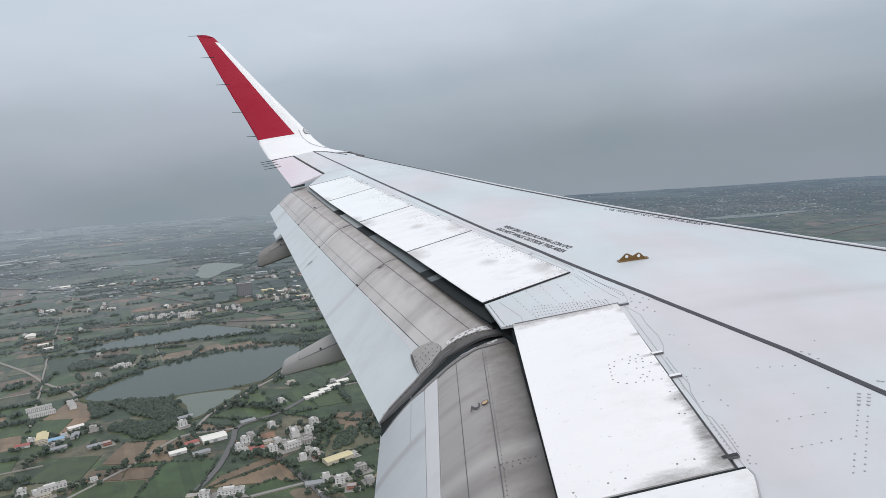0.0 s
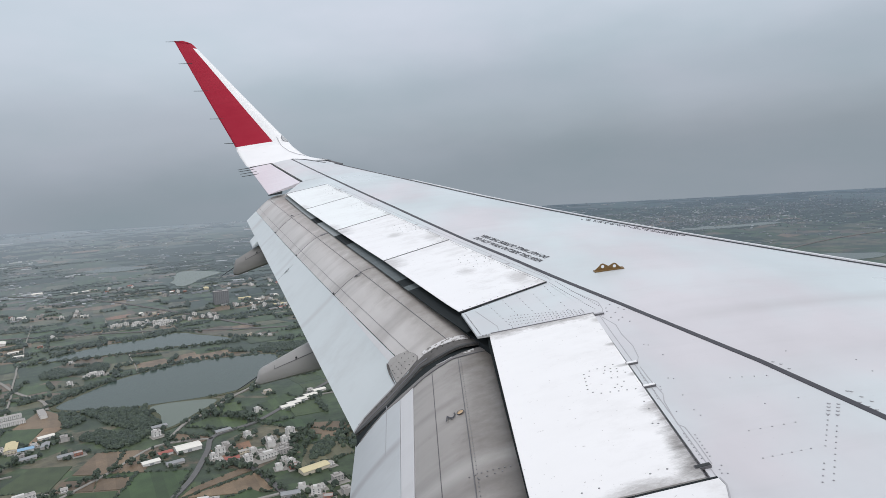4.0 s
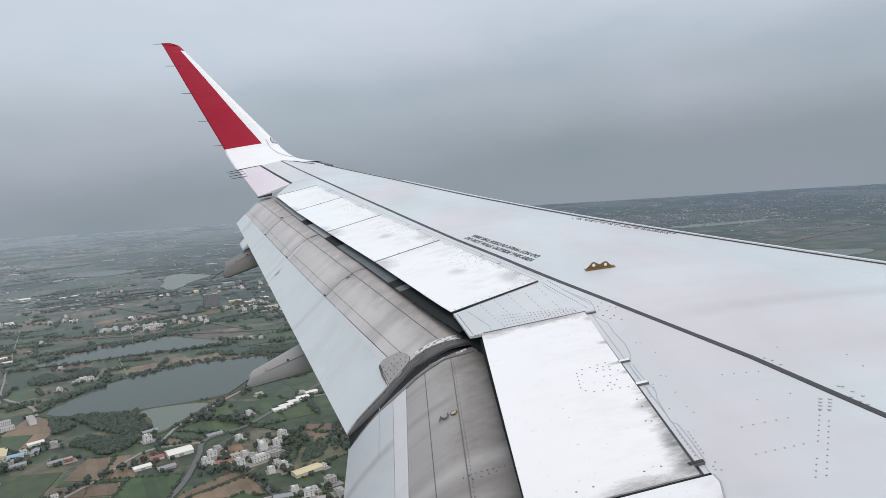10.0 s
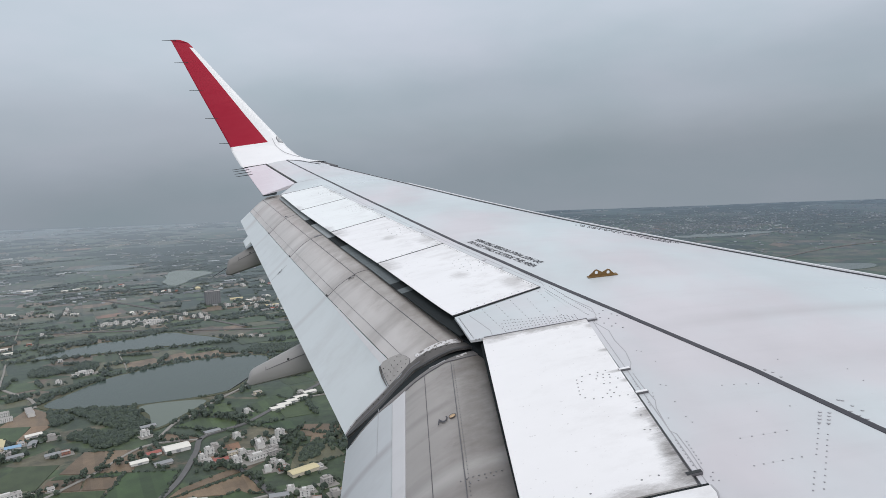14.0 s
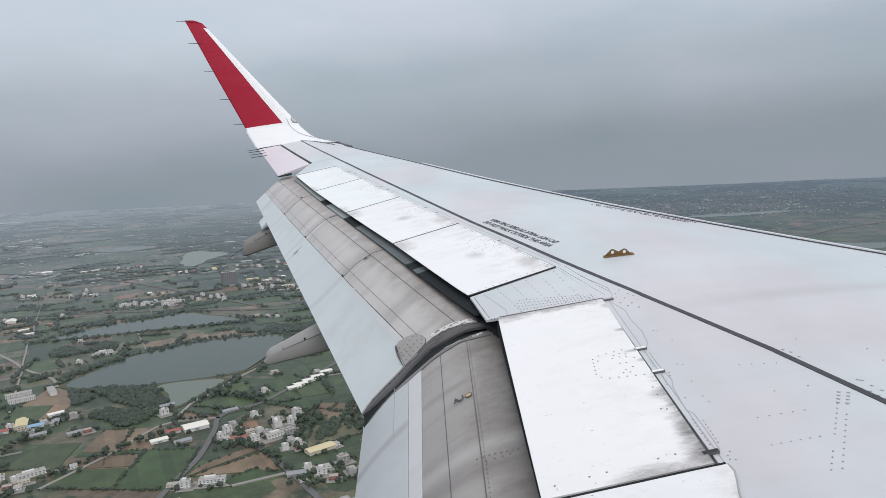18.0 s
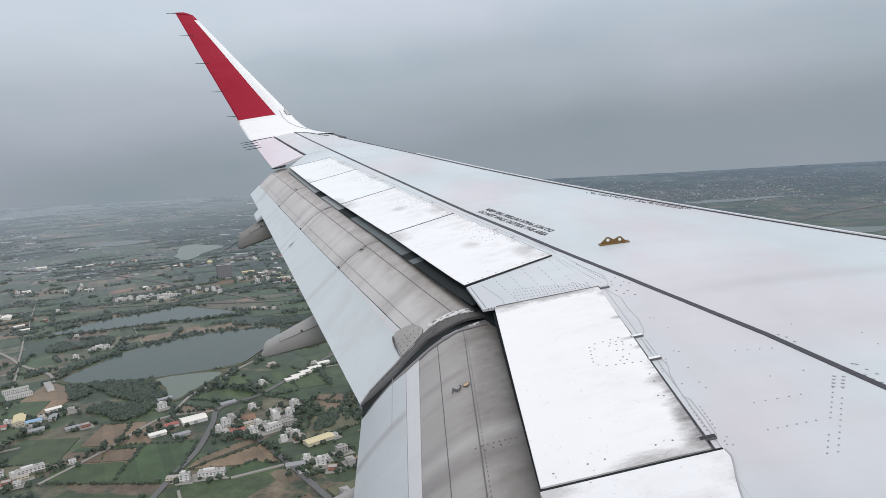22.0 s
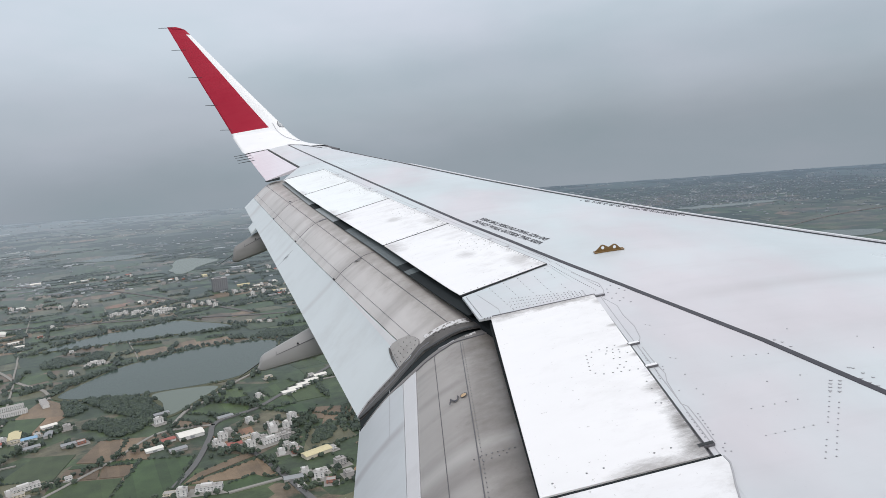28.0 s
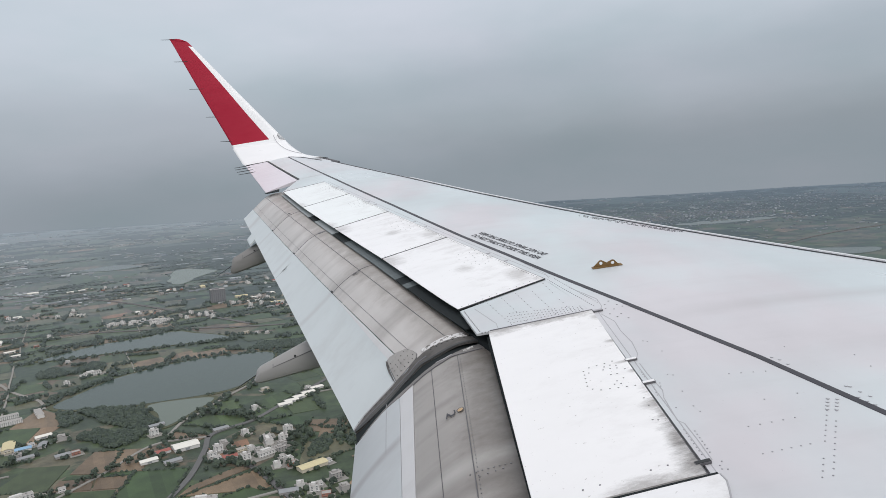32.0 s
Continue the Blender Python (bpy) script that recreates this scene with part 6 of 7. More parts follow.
BUILT = [(x, y, 21 if key in ("shed_big", "shed_yellow", "row3") else 13) for key, x, y in VILLAGE + FARMS] + [(-545, 968, 24), (-562, 992, 24), (-520, 1000, 24), (-470, 1815, 22)]


def clear(p, extra=0.0):
    """True where no building stands."""
    return all((p[0] - x) ** 2 + (p[1] - y) ** 2 > (r * 0.8 + extra) ** 2 for x, y, r in BUILT)


# ---- trees: many small rough crowns ----
bm = bmesh.new()
bmesh.ops.create_icosphere(bm, subdivisions=2, radius=1.0)
ball_v = np.array([v.co[:] for v in bm.verts])
ball_f = np.array([[v.index for v in f.verts] for f in bm.faces])
bm.free()


bm = bmesh.new()
bmesh.ops.create_icosphere(bm, subdivisions=1, radius=1.0)
lump_v = np.array([v.co[:] for v in bm.verts])
lump_f = np.array([[v.index for v in f.verts] for f in bm.faces])
bm.free()


def crowns(name, spots, label, mat=None, ball_v=ball_v, ball_f=ball_f, tall=1.0):
    vs, fs_ = [], []
    rs = np.random.RandomState(5)
    for i, (x, y, r) in enumerate(spots):
        sc = rs.uniform(0.55, 1.35, (len(ball_v), 1))
        v = ball_v * sc * np.array([r * rs.uniform(0.8, 1.2), r * rs.uniform(0.8, 1.2), r * tall * rs.uniform(0.75, 1.15)])
        v += (x, y, land_z(x, y) + r * 0.62 * tall)
        vs.append(v)
        fs_.append(ball_f + len(ball_v) * i)
    ob = mesh_object(name, np.concatenate(vs).tolist(), np.concatenate(fs_).tolist(), mat or LEAF)
    return tagged(ob, label, "trees", kind="stuff")


def free(p, margin=None):
    return not any(inside(p, lake) for lake in LAKES)


spots = []
for wood in WOODS:
    xs, ys = [p[0] for p in wood], [p[1] for p in wood]
    area = (max(xs) - min(xs)) * (max(ys) - min(ys))
    for _ in range(int(area / 8)):
        p = (rng.uniform(min(xs), max(xs)), rng.uniform(min(ys), max(ys)))
        if inside(p, wood) and free(p) and noise.noise((p[0] * 0.022, p[1] * 0.022, 3.0)) > -0.16:
            spots.append((*p, rng.uniform(1.3, 2.8)))
BELTS = [[(-216, 794), (-177, 756), (-144, 711), (-110, 659)],
         [(-147, 779), (-133, 804), (-123, 843)],
         [(-309, 863), (-256, 863)],
         [(-304, 822), (-337, 781), (-367, 740), (-384, 710)],
         [(-291, 967), (-207, 913), (-248, 950)],
         [(-469, 780), (-470, 831), (-472, 874)],
         [(-77, 835), (-61, 800), (4, 784)],
         [(-77, 850), (-46, 977)],
         [(8, 810), (29, 799), (50, 768)],
         [(-9, 656), (13, 611), (31, 583)],
         [(-48, 727), (-27, 706), (-7, 702), (28, 729)],
         [(-114, 734), (-135, 756), (-143, 842), (-131, 877)],
         [(-21, 617), (19, 593), (-12, 567)],
         [(-542, 1058), (-502, 1135), (-473, 1154), (-335, 1256)]]
STREET_TREES = []
for line in BELTS:
    for p, q in zip(line, line[1:]):
        p, q = Vector(p), Vector(q)
        near = (p.y + q.y) / 2 < 950
        for f in np.arange(0, 1, (5.0 if near else 1.7) / (q - p).length):
            a = p.lerp(q, float(f)) + Vector((rng.gauss(0, 2.6), rng.gauss(0, 2.6)))
            if not free(a):
                continue
            if near and len(STREET_TREES) < 230:
                if clear(a, 1.0):
                    STREET_TREES.append((a.x, a.y, rng.uniform(0.7, 1.25)))
            else:
                spots.append((a.x, a.y, rng.uniform(1.6, 3.6)))
for named in NAMED:
    for i in range(4):
        p, q = Vector(named[i]), Vector(named[(i + 1) % 4])
        if rng.random() < 0.6:
            continue
        for f in np.arange(0, 1, rng.choice((2.0, 3.0, 6.0)) / (q - p).length):
            a = p.lerp(q, float(f)) + Vector((rng.gauss(0, 0.8), rng.gauss(0, 0.8)))
            if rng.random() < 0.75 and free(a):
                spots.append((a.x, a.y, rng.uniform(0.7, 1.7)))
for lake in LAKES[:3] + LAKES[6:7]:
    c = Vector((sum(p[0] for p in lake) / len(lake), sum(p[1] for p in lake) / len(lake)))
    for i, p in enumerate(lake):
        q = lake[(i + 1) % len(lake)]
        for f in np.linspace(0, 1, max(2, int((Vector(q) - Vector(p)).length / 5)), endpoint=False):
            a = Vector(p).lerp(Vector(q), f)
            if noise.noise((a.x * 0.011, a.y * 0.011, 2)) > -0.18:
                a = a + (a - c).normalized() * rng.uniform(8, 26)
                if free(a):
                    spots.append((a.x, a.y, rng.uniform(1.7, 3.4)))
for quad in field_edges:
    for i in range(4):
        p, q = Vector(quad[i]), Vector(quad[(i + 1) % 4])
        if rng.random() < (0.83 if quad[0][1] < 1200 else 0.88):
            continue
        dense = rng.choice((1.6, 1.8, 2.2, 2.8, 6))
        for f in np.arange(0, 1, dense / (q - p).length):
            a = p.lerp(q, float(f)) + Vector((rng.gauss(0, 1.3), rng.gauss(0, 1.3)))
            if noise.noise((a.x * 0.03, a.y * 0.03, 6.0)) > -0.25 and free(a):
                spots.append((a.x, a.y, rng.uniform(1.2, 3.0)))
for _ in range(130):
    c = (rng.uniform(-1000, 350), rng.uniform(560, 2100))
    wide, deep = rng.uniform(5, 20), rng.uniform(4, 9)
    for _ in range(int(wide * deep / 4)):
        u, v = rng.gauss(0, wide), rng.gauss(0, deep)
        a = (c[0] + u * fc - v * fs, c[1] + u * fs + v * fc)
        if free(a) and not any(inside(a, named) for named in NAMED):
            spots.append((*a, rng.uniform(1.5, 3.4)))
# irregular copses in the middle distance, longer with the fields than across them
masses = []
for _ in range(1300):
    c = (rng.uniform(-1900, 1500), rng.uniform(1150, 3100))
    if c[0] > 450 and c[1] < 1700:
        continue
    if noise.noise((c[0] * 0.003, c[1] * 0.003, 4.0)) < -0.05:
        continue
    far = 1 if c[1] < 2000 else 1.5
    la, lb = rng.uniform(14, 60) * far, rng.uniform(6, 16) * far
    for _ in range(int(la * lb / (8 * far * far))):
        u, v = rng.gauss(0, la * 0.5), rng.gauss(0, lb * 0.5)
        a = (c[0] + u * fc - v * fs, c[1] + u * fs + v * fc)
        if free(a):
            masses.append((*a, rng.uniform(1.8, 4.0) * far))
crowns("copses", [q for q in masses if q[1] < 1750 and clear(q, 4)], "dark irregular copses among the fields", None, lump_v, lump_f, 0.75)
crowns("woodland", [(x, y, r * 1.3) for x, y, r in spots if clear((x, y), r)], "dark green trees and hedges between the fields")

# single broadleaf trees along the lanes: a forked trunk and a crown of many uneven clumps
BARK = paint("tree_bark", (0.12, 0.10, 0.08), (0.06, 0.05, 0.04), 0.7, 0.9, (2, 2, 0.5))


def tree(seed, high, wide, label):
    rs = np.random.RandomState(seed)
    root = empty("tree", label=label, category="tree", group="trees along the lanes")
    bm = bmesh.new()
    for dx, dy, r0, z0, z1 in ((0, 0, 0.32, -0.5, 0.45), (0.5, 0.2, 0.16, 0.42, 0.75), (-0.45, 0.3, 0.16, 0.42, 0.72), (0.05, -0.5, 0.14, 0.42, 0.78)):
        base, top = Vector((0, 0, z0 * high if z0 > 0 else z0)), Vector((dx * wide * 0.5, dy * wide * 0.5, z1 * high))
        ring_a = [bm.verts.new(base + Vector((math.cos(a), math.sin(a), 0)) * r0) for a in np.linspace(0, 2 * math.pi, 6, endpoint=False)]
        ring_b = [bm.verts.new(top + Vector((math.cos(a), math.sin(a), 0)) * r0 * 0.55) for a in np.linspace(0, 2 * math.pi, 6, endpoint=False)]
        for n_ in range(6):
            bm.faces.new((ring_a[n_], ring_a[(n_ + 1) % 6], ring_b[(n_ + 1) % 6], ring_b[n_]))
    part("trunk", bm, BARK, root)
    vs, fs_ = [], []
    for n_ in range(22):
        a, d, up = rs.uniform(0, 6.28), wide * math.sqrt(rs.uniform(0, 1)) * 0.72, rs.uniform(0.42, 0.92)
        d *= 1.15 - 0.6 * max(0, up - 0.55)
        r = wide * rs.uniform(0.24, 0.42)
        v = lump_v * rs.uniform(0.65, 1.3, (len(lump_v), 1)) * np.array([r, r, r * 0.8]) + (d * math.cos(a), d * math.sin(a), up * high)
        fs_.append(lump_f + len(lump_v) * n_)
        vs.append(v)
    mesh_object("crown", np.concatenate(vs).tolist(), np.concatenate(fs_).tolist(), LEAF, root)
    return root


KINDS_OF_TREE = [tree(1, 7.5, 3.6, "broad dark green tree beside a lane"), tree(2, 6.2, 2.9, "rounded dark green tree beside a lane"), tree(3, 8.6, 3.2, "tall dark green tree beside a lane"), tree(4, 5.0, 2.6, "low bushy green tree at a field's edge")]
for n_, (x, y, size) in enumerate(STREET_TREES):
    m = pose(x, y, land_z(x, y) + 0.5, 0, 0, rng.uniform(0, 360)) @ Matrix.Diagonal((size, size, size * rng.uniform(0.85, 1.1), 1))
    if n_ < len(KINDS_OF_TREE):
        KINDS_OF_TREE[n_].matrix_basis = m
    else:
        copy_thing(KINDS_OF_TREE[n_ % 4 if n_ % 7 else (n_ // 7) % 4], m @ Matrix.Diagonal(tuple(1 / v for v in KINDS_OF_TREE[n_ % 4 if n_ % 7 else (n_ // 7) % 4].scale) + (1,)))

# distant woods and shelter belts: low uneven canopies
FAR_LEAF = material("far_foliage", (0.03, 0.042, 0.028), 0.9)
fl_n = noise_of(FAR_LEAF, coords(FAR_LEAF), 0.05, 6.0, 0.7)
link(FAR_LEAF, ramp_of(FAR_LEAF, fl_n, ((0.3, (0.026, 0.040, 0.028)), (0.7, (0.042, 0.060, 0.040)))), bsdf(FAR_LEAF).inputs["Base Color"])
haze_gloss(FAR_LEAF, 0.86)
crowns("far_copses", [q for q in masses if q[1] >= 1750 and q[0] < 500], "farther dark copses among the fields", FAR_LEAF, lump_v, lump_f, 0.30)
cv, cf = [], []


def canopy(a, b, c, d, nu, nv, low, high):
    """A leafy block over the plot a, b, c, d with a bumpy top and a ragged rim."""
    base = len(cv)
    for i in range(nu + 1):
        for j in range(nv + 1):
            p = a.lerp(b, i / nu).lerp(d.lerp(c, i / nu), j / nv)
            edge = i in (0, nu) or j in (0, nv)
            p = p + Vector((rng.gauss(0, 4), rng.gauss(0, 4))) * (1 if nu > 2 and nv > 2 else 0.4)
            cv.append((p.x, p.y, land_z(p.x, p.y) + (0.3 if edge and nu > 2 and nv > 2 else rng.uniform(low, high))))
    w = nv + 1
    for i in range(nu):
        for j in range(nv):
            k = base + i * w + j
            cf.append((k, k + 1, k + w + 1, k + w))


def copse(cx, cy, la, lb, turn, high):
    """A low wood with a ragged outline: rings of points round its middle."""
    base, nk = len(cv), 16
    ct, st = math.cos(turn), math.sin(turn)
    cv.append((cx, cy, land_z(cx, cy) + 0.5 + high))
    shape = [0.7 + 0.5 * noise.noise((cx * 0.1 + 1.3 * math.cos(2 * math.pi * k / nk), cy * 0.1 + 1.3 * math.sin(2 * math.pi * k / nk), 1.0)) + rng.uniform(-0.12, 0.12) for k in range(nk)]
    for ring_at, lift in ((0.35, 1.0), (0.65, 0.5), (1.0, 0.0)):
        for k in range(nk):
            a = 2 * math.pi * k / nk
            u, v = la * shape[k] * ring_at * math.cos(a), lb * shape[k] * ring_at * math.sin(a)
            x, y = cx + u * ct - v * st, cy + u * st + v * ct
            cv.append((x, y, land_z(x, y) + (0.5 + high * lift * rng.uniform(0.6, 1.3) if lift else -0.3)))
    for k in range(nk):
        q = (k + 1) % nk
        cf.append((base, base + 1 + k, base + 1 + q))
        for r_ in (0, 1):
            cf.append((base + 1 + r_ * nk + k, base + 1 + (r_ + 1) * nk + k, base + 1 + (r_ + 1) * nk + q, base + 1 + r_ * nk + q))


for k in range(4700):
    cx, cy = (rng.uniform(-4200, 4600), rng.uniform(2000, 6300)) if k < 2700 else (rng.uniform(500, 3400), rng.uniform(2000, 4650)) if k < 3500 else (rng.uniform(-2300, 400), rng.uniform(1900, 3400))
    r = math.hypot(cx, cy)
    if r > 6300 or abs(cx) > cy * 0.95 or noise.noise((cx * 0.0016, cy * 0.0016, 7.0)) < -0.12 + 0.06 * (cy < 3000 and cx < 450):
        continue
    la, lb = rng.uniform(40, 210), rng.uniform(25, 95)
    if cy < 3200 and cx < 450:
        la, lb = la * 0.65, lb * 0.6
    if all(free((cx + u * la, cy + v * la)) for u, v in ((0, 0), (1, 0), (-1, 0), (0, 1), (0, -1))):
        copse(cx, cy, la, lb, FIELD_TURN + rng.choice((0, 0, 1.57)) + rng.gauss(0, 0.35), rng.uniform(1.2, 2.6) * min(1.0, 2200 / r) ** 2)
for quad, wooded in far_edges:
    q = [Vector(p) for p in quad]
    for i in range(4):
        if rng.random() < 0.6 or q[0].length > rng.uniform(1900, 2500) or q[0].x > 450:
            continue
        a, b = q[i], q[(i + 1) % 4]
        side = Vector((-(b - a).y, (b - a).x)).normalized() * rng.uniform(5, 16)
        if free((a + b) / 2) and free(a) and free(b):
            canopy(a, b, b + side, a + side, max(3, int((b - a).length / 12)), 2, 0.8, 2.4)
tagged(mesh_object("far_woodland", cv, cf, FAR_LEAF, smooth=True), "distant dark woods and shelter belts", "trees", kind="stuff")

# ---- buildings ----
def wall_paint(name, base):
    return paint(name, base, tuple(c * 0.55 for c in base), 0.5, 0.75, (0.25, 0.25, 0.12))


RENDER_WHITE, RENDER_GREY, RENDER_CREAM = wall_paint("white_render", (0.61, 0.60, 0.58)), wall_paint("grey_render", (0.36, 0.345, 0.33)), wall_paint("cream_render", (0.55, 0.50, 0.40))
BRICK_RED = wall_paint("red_tile_wall", (0.33, 0.16, 0.12))
ROOF_WHITE, ROOF_YELLOW, ROOF_BLUE, ROOF_RED, ROOF_GREY = (wall_paint(n, c) for n, c in (("white_sheet_roof", (0.74, 0.72, 0.66)), ("yellow_sheet_roof", (0.60, 0.53, 0.33)), ("blue_sheet_roof", (0.25, 0.40, 0.55)), ("red_sheet_roof", (0.33, 0.12, 0.10)), ("grey_sheet_roof", (0.28, 0.29, 0.30))))
PANE = material("dark_window_glass", (0.15, 0.155, 0.165), 0.15)


def box(bm, x0, y0, z0, x1, y1, z1):
    v = [bm.verts.new(p) for p in ((x0, y0, z0), (x1, y0, z0), (x1, y1, z0), (x0, y1, z0), (x0, y0, z1), (x1, y0, z1), (x1, y1, z1), (x0, y1, z1))]
    for f in ((0, 3, 2, 1), (4, 5, 6, 7), (0, 1, 5, 4), (1, 2, 6, 5), (2, 3, 7, 6), (3, 0, 4, 7)):
        bm.faces.new([v[i] for i in f])


def boxes(*list_of):
    bm = bmesh.new()
    for b in list_of:
        box(bm, *b)
    return bm


window_mesh = None


def add_window(parent, x, y, z, side):
    """One recessed window with its frame standing a little proud of the wall."""
    global window_mesh
    if window_mesh is None:
        ob = part("window", boxes((-0.75, -0.06, 0.1, 0.75, 0.25, 1.35)), PANE, parent)
        window_mesh = ob.data
    else:
        ob = new("window", window_mesh)
        ob.parent = parent
    ob.matrix_basis = pose(x, y, z, 0, 0, side)
    return ob


def town_house(wide, deep, floors, wall, label, extra=True, category="house"):
    h = 2.5 * floors
    wide, deep = wide * 0.78, deep * 0.74
    root = empty("house" if category == "house" else "apartment_block" if floors > 8 else "school_block", label=label, category=category, group="buildings in the fields")
    block = part("wall_block", boxes((-wide / 2, -deep / 2, -0.5, wide / 2, deep / 2, h), (-wide / 2 - 0.8, -deep / 2 - 0.9, 2.2, wide / 2 + 0.8, -deep / 2, 2.5)), wall, root)
    if category == "house":
        part("yard", boxes((-wide * 0.8, -deep * 1.25, -0.6, wide * 0.95, deep * 0.8, -0.1)), TRACK, root, "pale concrete yard")
    t = 0.25
    deck = part("roof_deck", boxes((-wide / 2, -deep / 2, h, wide / 2, deep / 2, h + 0.12)), RENDER_GREY, root, "grey flat roof")
    part("parapet", boxes((-wide / 2 - t, -deep / 2 - t, h, wide / 2 + t, -deep / 2, h + 0.7), (-wide / 2 - t, deep / 2, h, wide / 2 + t, deep / 2 + t, h + 0.7), (-wide / 2 - t, -deep / 2, h, -wide / 2, deep / 2, h + 0.7), (wide / 2, -deep / 2, h, wide / 2 + t, deep / 2, h + 0.7)), wall, deck)
    if extra:
        part("stair_room", boxes((-wide * 0.32, -deep * 0.1, h + 0.12, wide * 0.12, deep * 0.38, h + 3.0)), wall, deck)
        bm = bmesh.new()
        bmesh.ops.create_cone(bm, cap_ends=True, segments=10, radius1=0.8, radius2=0.8, depth=1.8, matrix=pose(wide * 0.28, deep * 0.2, h + 1.0))
        part("water_tank", bm, STEEL, deck, "steel water tank")
    for fl in range(floors):
        n_w = max(2, int(wide / 3.4))
        for k in range(n_w):
            x = -wide / 2 + wide * (k + 0.5) / n_w
            add_window(block, x, -deep / 2, fl * 2.5 + 0.7, 0)
            if fl % 2 == 0 and k % 2 == 0:
                add_window(block, x, deep / 2, fl * 2.5 + 0.7, 180)
        add_window(block, wide / 2, 0, fl * 2.5 + 0.7, 90)
    return root


def warehouse(length, wide, high, roof, wall, label):
    length, wide, high = length * 0.82, wide * 0.82, high * 0.75
    root = empty("warehouse", label=label, category="warehouse", group="sheds in the fields")
    block = part("wall_block", boxes((-length / 2, -wide / 2, -0.5, length / 2, wide / 2, high)), wall, root)
    bm = bmesh.new()
    e, r = 0.6, high + wide * 0.16
    a = [bm.verts.new((x, y, z)) for x in (-length / 2 - e, length / 2 + e) for y, z in ((-wide / 2 - e, high - 0.1), (0, r), (wide / 2 + e, high - 0.1), (0, r - 0.4))]
    for f in ((0, 1, 5, 4), (1, 2, 6, 5), (2, 3, 7, 6), (3, 0, 4, 7), (0, 3, 2, 1), (4, 5, 6, 7)):
        bm.faces.new([a[i] for i in f])
    cover = part("roof", bm, roof, root)
    for side in (-1, 1):
        bm = bmesh.new()
        a = [bm.verts.new((side * (length / 2 - d), y, z)) for d in (0.05, 0.25) for y, z in ((-wide / 2, high), (wide / 2, high), (0, r - 0.3))]
        for f in ((0, 1, 2), (5, 4, 3), (0, 3, 4, 1), (1, 4, 5, 2), (2, 5, 3, 0)):
            bm.faces.new([a[i] for i in f])
        part("gable", bm, wall, root)
    part("door", boxes((-2.5, -wide / 2 - 0.12, 0, 2.5, -wide / 2 + 0.1, high * 0.7)), ROOF_GREY, block, "grey roller door")
    n_l = int(length / 9)
    for k in range(n_l):
        part("roof_rib", boxes((-length / 2 + length * (k + 0.5) / n_l - 0.15, -wide / 2 - e, high - 0.06, -length / 2 + length * (k + 0.5) / n_l + 0.15, -wide / 2 - e + 0.3, high + 0.35)), roof, cover)
    return root


def put(proto, x, y, turn):
    return copy_thing(proto, pose(x, y, land_z(x, y) + 0.6, 0, 0, turn))


def first(proto, x, y, turn, size=0.96):
    proto.matrix_basis = pose(x, y, land_z(x, y) + 0.6, 0, 0, turn) @ Matrix.Diagonal((size, size, size * 0.70, 1))
    return proto


P = {
    "white2": town_house(9, 9, 2, RENDER_WHITE, "small white rendered house with a flat roof", False),
    "white3": town_house(11, 10, 3, RENDER_WHITE, "white rendered three-storey house with a flat roof"),
    "white4": town_house(13, 11, 4, RENDER_WHITE, "white rendered four-storey house with a roof room"),
    "grey3": town_house(13, 12, 3, RENDER_GREY, "grey concrete house with a flat roof"),
    "grey4": town_house(15, 11, 4, RENDER_GREY, "tall grey concrete house with a flat roof"),
    "cream2": town_house(14, 9, 2, RENDER_CREAM, "low cream house with a flat roof", False),
    "row3": town_house(34, 12, 3, RENDER_WHITE, "white terrace of narrow three-storey houses"),
    "red2": town_house(12, 10, 2, BRICK_RED, "low house with red tiled walls", False),
    "shed_white": warehouse(24, 12, 5.5, ROOF_WHITE, RENDER_WHITE, "shed with a white sheet roof"),
    "shed_big": warehouse(36, 24, 8, ROOF_WHITE, RENDER_WHITE, "broad warehouse with a white sheet roof"),
    "shed_yellow": warehouse(40, 17, 7, ROOF_YELLOW, RENDER_CREAM, "long warehouse with a pale yellow sheet roof"),
    "shed_blue": warehouse(22, 13, 5.5, ROOF_BLUE, RENDER_WHITE, "shed with a pale blue sheet roof"),
    "shed_red": warehouse(20, 12, 5.5, ROOF_RED, RENDER_WHITE, "small shed with a red sheet roof"),
    "shed_grey": warehouse(24, 11, 5, ROOF_GREY, RENDER_GREY, "farm shed with a grey sheet roof"),
}
school = town_house(58, 16, 4, RENDER_WHITE, "long white school block with rows of windows", False, "school")
placed = set()


def stand(key, x, y, turn):
    if key in placed:
        return put(P[key], x, y, turn)
    placed.add(key)
    return first(P[key], x, y, turn)


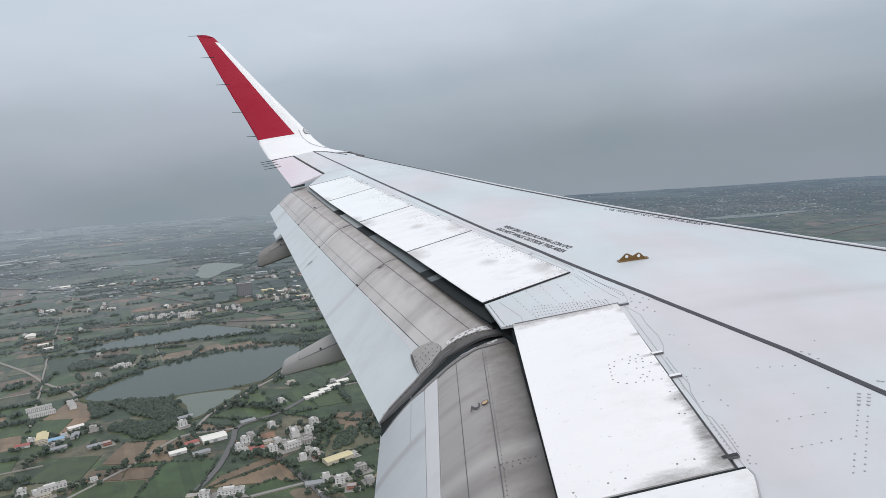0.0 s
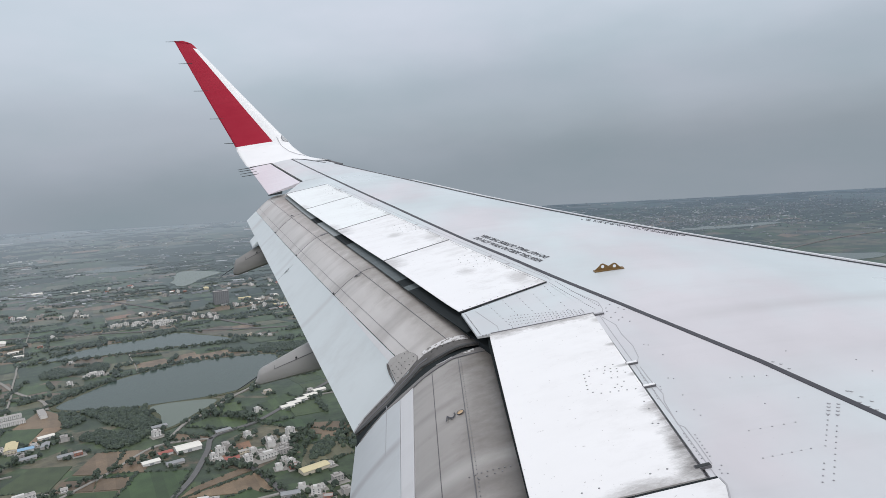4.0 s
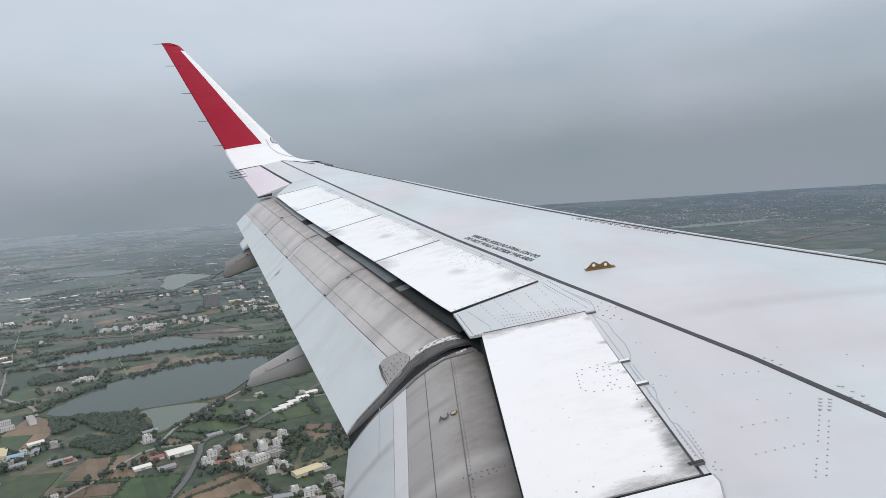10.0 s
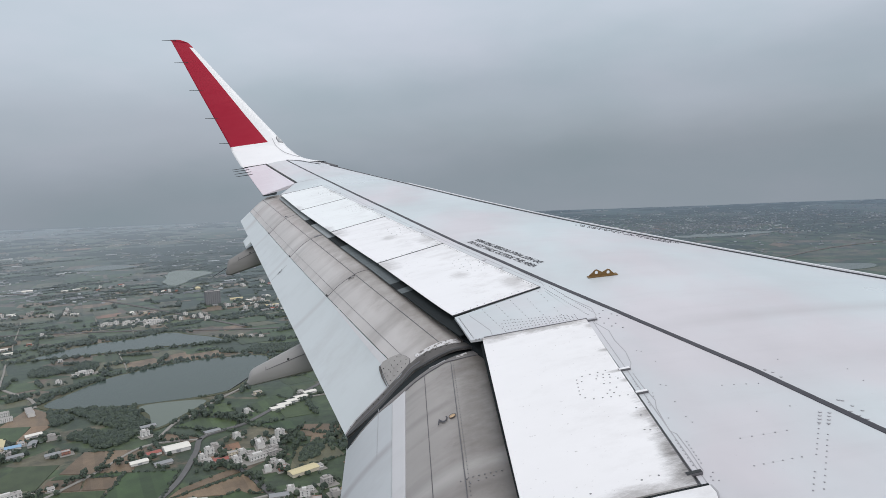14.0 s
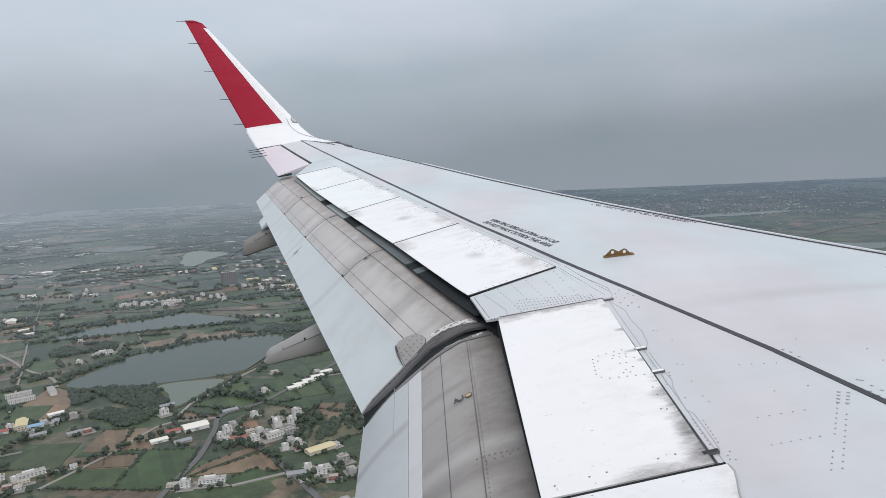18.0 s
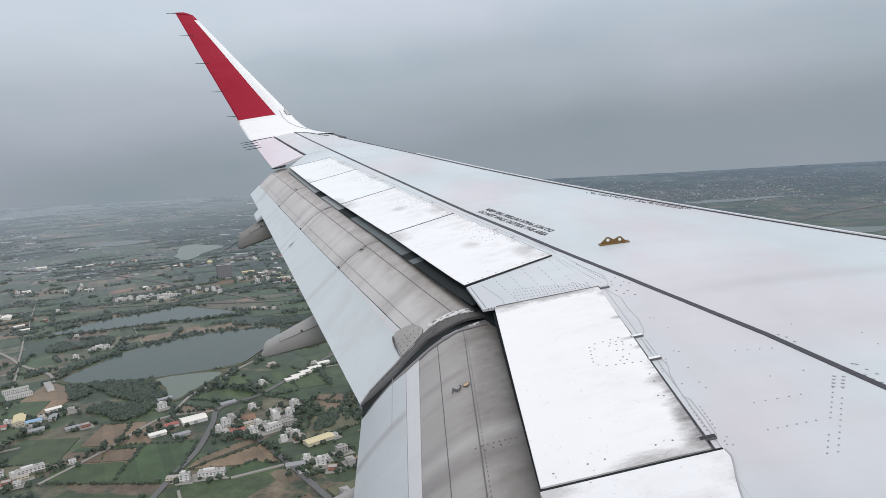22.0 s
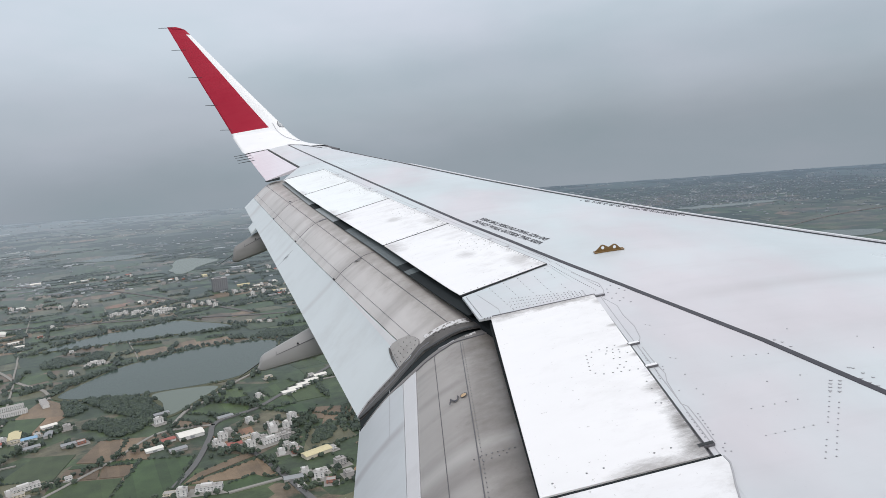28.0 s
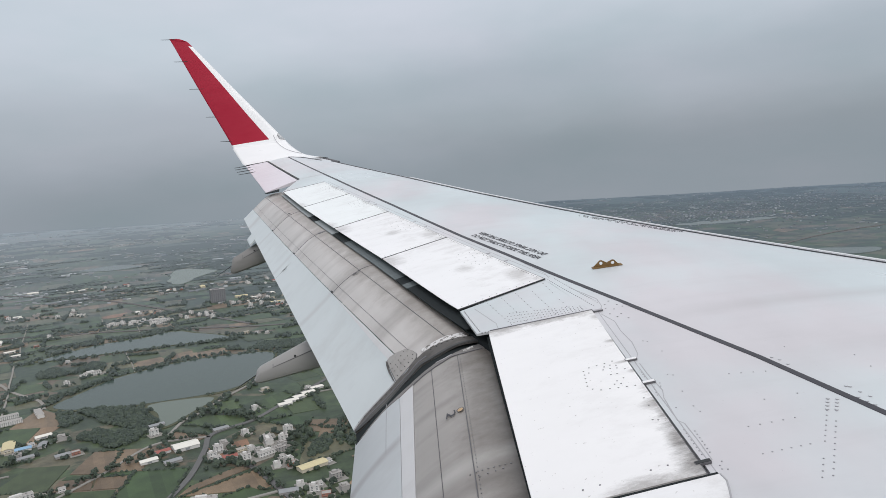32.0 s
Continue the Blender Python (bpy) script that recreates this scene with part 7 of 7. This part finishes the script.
first(school, -545, 968, 34, 0.72)
put(school, -562, 992, 34)
put(school, -520, 1000, 124)
for key, x, y in VILLAGE + FARMS:
    stand(key, x, y, (34 if y > 700 else 8) + rng.uniform(-5, 5) + (90 if key in ("white3", "grey3") and rng.random() < 0.5 else 0))
kinds = list(P)
weights = (10, 14, 8, 12, 4, 8, 7, 5, 12, 2, 3, 4, 4, 8)
taken = [(x, y) for key, x, y in VILLAGE + FARMS]
for cx, cy, count, spread in ((-185, 800, 5, 22), (-130, 770, 3, 16), (-110, 690, 3, 16), (-480, 1655, 7, 30), (-420, 1790, 8, 34), (-300, 1720, 10, 40), (-560, 1610, 8, 34), (-803, 1753, 4, 30), (-490, 868, 4, 18), (-410, 712, 3, 12),
                              (-45, 590, 2, 20), (-850, 1500, 3, 24), (-300, 1420, 3, 18), (-80, 1120, 3, 24), (-60, 1290, 6, 32), (-640, 1720, 5, 30), (-930, 1780, 6, 34), (-150, 1700, 9, 44), (-380, 1850, 8, 44), (-20, 1450, 7, 40),
                              (-900, 2150, 8, 44), (-640, 2050, 8, 50), (-1150, 1900, 8, 44), (-420, 2120, 8, 50), (-1050, 1580, 5, 34)):
    for _ in range(count):
        for _ in range(12):
            x, y = cx + rng.gauss(0, spread), cy + rng.gauss(0, spread * 0.7)
            if free((x, y)) and all((x - a) ** 2 + (y - b) ** 2 > 12 ** 2 for a, b in taken):
                taken.append((x, y))
                stand(rng.choices(kinds, weights)[0], x, y, 24 + rng.choice((0, 0, 0, 90, 90)) + rng.uniform(-6, 6))
                break

first(town_house(34, 24, 14, wall_paint("dark_grey_render", (0.20, 0.205, 0.215)), "tall dark grey apartment block among low houses", True, "apartment block"), -470, 1815, 24, 1.35)

# farm lanes between the blocks of fields, broken at ponds, woods and houses
for a, b in LANES:
    a, b = Vector(a), Vector(b)
    run, steps = [], max(3, int((b - a).length / 14))
    for k in range(steps + 1):
        q = a.lerp(b, k / steps)
        p = (q.x * fc - q.y * fs + 4 * noise.noise((q.x * 0.01, q.y * 0.01, 9.0)), q.x * fs + q.y * fc + 4 * noise.noise((q.x * 0.01, q.y * 0.01, 5.0)))
        ok = -900 < p[0] < 350 and 540 < p[1] < 1700 and free(p) and not any(inside(p, wd) for wd in WOODS) and all((p[0] - u) ** 2 + (p[1] - v) ** 2 > 11 ** 2 for u, v in taken) and not any(inside(p, f_) for f_ in NAMED)
        if ok:
            run.append(p)
        if (not ok or k == steps) and run:
            if len(run) > 7:
                road("farm_track", run[::3] + ([run[-1]] if (len(run) - 1) % 3 else []), rng.choice((1.8, 2.2, 2.8)), TRACK, "narrow pale concrete farm lane")
            run = []

# garden trees round the houses
garden = []
for x, y in taken:
    for _ in range(rng.randint(3, 8)):
        a, d = rng.uniform(0, 6.28), rng.uniform(7.5, 15)
        p = (x + d * math.cos(a), y + d * math.sin(a))
        if free(p) and all((p[0] - u) ** 2 + (p[1] - v) ** 2 > 7 ** 2 for u, v in taken):
            garden.append((*p, rng.uniform(1.4, 3.4)))
crowns("garden_trees", garden, "small dark trees round the houses")

# far towns: small plain blocks that run together in the distance
far_v, far_f, far_i = [], [], []
FAR = tuple(wall_paint(n, c) for n, c in (("far_pale_wall", (0.33, 0.33, 0.34)), ("far_grey_wall", (0.20, 0.205, 0.215)), ("far_cream_wall", (0.22, 0.222, 0.225)), ("far_blue_roof", (0.17, 0.21, 0.25)), ("far_white_roof", (0.60, 0.61, 0.62))))


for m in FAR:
    haze_gloss(m, 0.96)


def far_block(x, y, w, d, h, turn, kind):
    k, c, s = len(far_v), math.cos(turn), math.sin(turn)
    z = land_z(x, y)
    for zz in (z - 1, z + h):
        far_v.extend([(x + c * a - s * b, y + s * a + c * b, zz) for a, b in ((-w, -d), (w, -d), (w, d), (-w, d))])
    for f in ((4, 5, 6, 7), (0, 1, 5, 4), (1, 2, 6, 5), (2, 3, 7, 6), (3, 0, 4, 7)):
        far_f.append(tuple(k + i for i in f))
        far_i.append(kind)


for _ in range(520):
    if rng.random() < 0.6:
        cx, cy, n_b, sp = rng.uniform(-3600, 100), 1950 + 4000 * rng.random() ** 1.5, rng.randint(2, 14), rng.uniform(15, 90)
    else:
        cx, cy, n_b, sp = rng.uniform(500, 4300), rng.uniform(2100, 6200), rng.randint(3, 16), rng.uniform(20, 110)
    for _ in range(n_b):
        x, y = cx + rng.gauss(0, sp * 1.5), cy + rng.gauss(0, sp * 0.7)
        if math.hypot(x, y) < 6300 and free((x, y)):
            long = rng.random() < 0.14
            far_block(x, y, rng.uniform(10, 24) if long else rng.uniform(2.5, 6.5), rng.uniform(2, 4), rng.uniform(2.0, 4.0), FIELD_TURN + rng.uniform(-0.2, 0.2), rng.choices(range(5), (12, 10, 6, 1, 8))[0])
for k in range(2600):
    x, y = (1350 + rng.gauss(0, 330), 3250 + rng.gauss(0, 230)) if k < 1300 else (2200 + rng.gauss(0, 620), 3750 + rng.gauss(0, 380))
    if free((x, y)):
        far_block(x, y, rng.uniform(2, 6), rng.uniform(1.5, 3.2), rng.uniform(1.6, 4.2) * (2.2 if rng.random() < 0.04 else 1), FIELD_TURN + rng.uniform(-0.1, 0.1), rng.choices(range(5), (8, 10, 8, 1, 2))[0])
for x, y, w, d, h, kind in ((-1368, 3868, 40, 14, 9, 1), (-1236, 3158, 22, 9, 7, 0), (-1180, 3175, 16, 8, 6, 1), (-760, 3500, 40, 16, 6, 1), (-1900, 3300, 36, 14, 6, 0), (1900, 3700, 36, 12, 6, 0), (2500, 3500, 30, 12, 6, 1), (-1700, 2900, 30, 10, 5, 4), (-1620, 2940, 24, 9, 5, 4), (-1760, 2990, 40, 8, 5, 0), (-1480, 2860, 18, 8, 5, 4), (-2300, 4200, 60, 16, 7, 4), (-2150, 4260, 44, 14, 7, 0), (-900, 4300, 40, 14, 6, 4), (-700, 2760, 20, 9, 5, 4), (-640, 2790, 14, 8, 5, 0)):
    far_block(x, y, w, d, h * 0.5, 0.25, kind)
tagged(mesh_object("far_town", far_v, far_f, None, None, mats=FAR, index=far_i), "pale distant houses and sheds in haze", "town", kind="stuff")
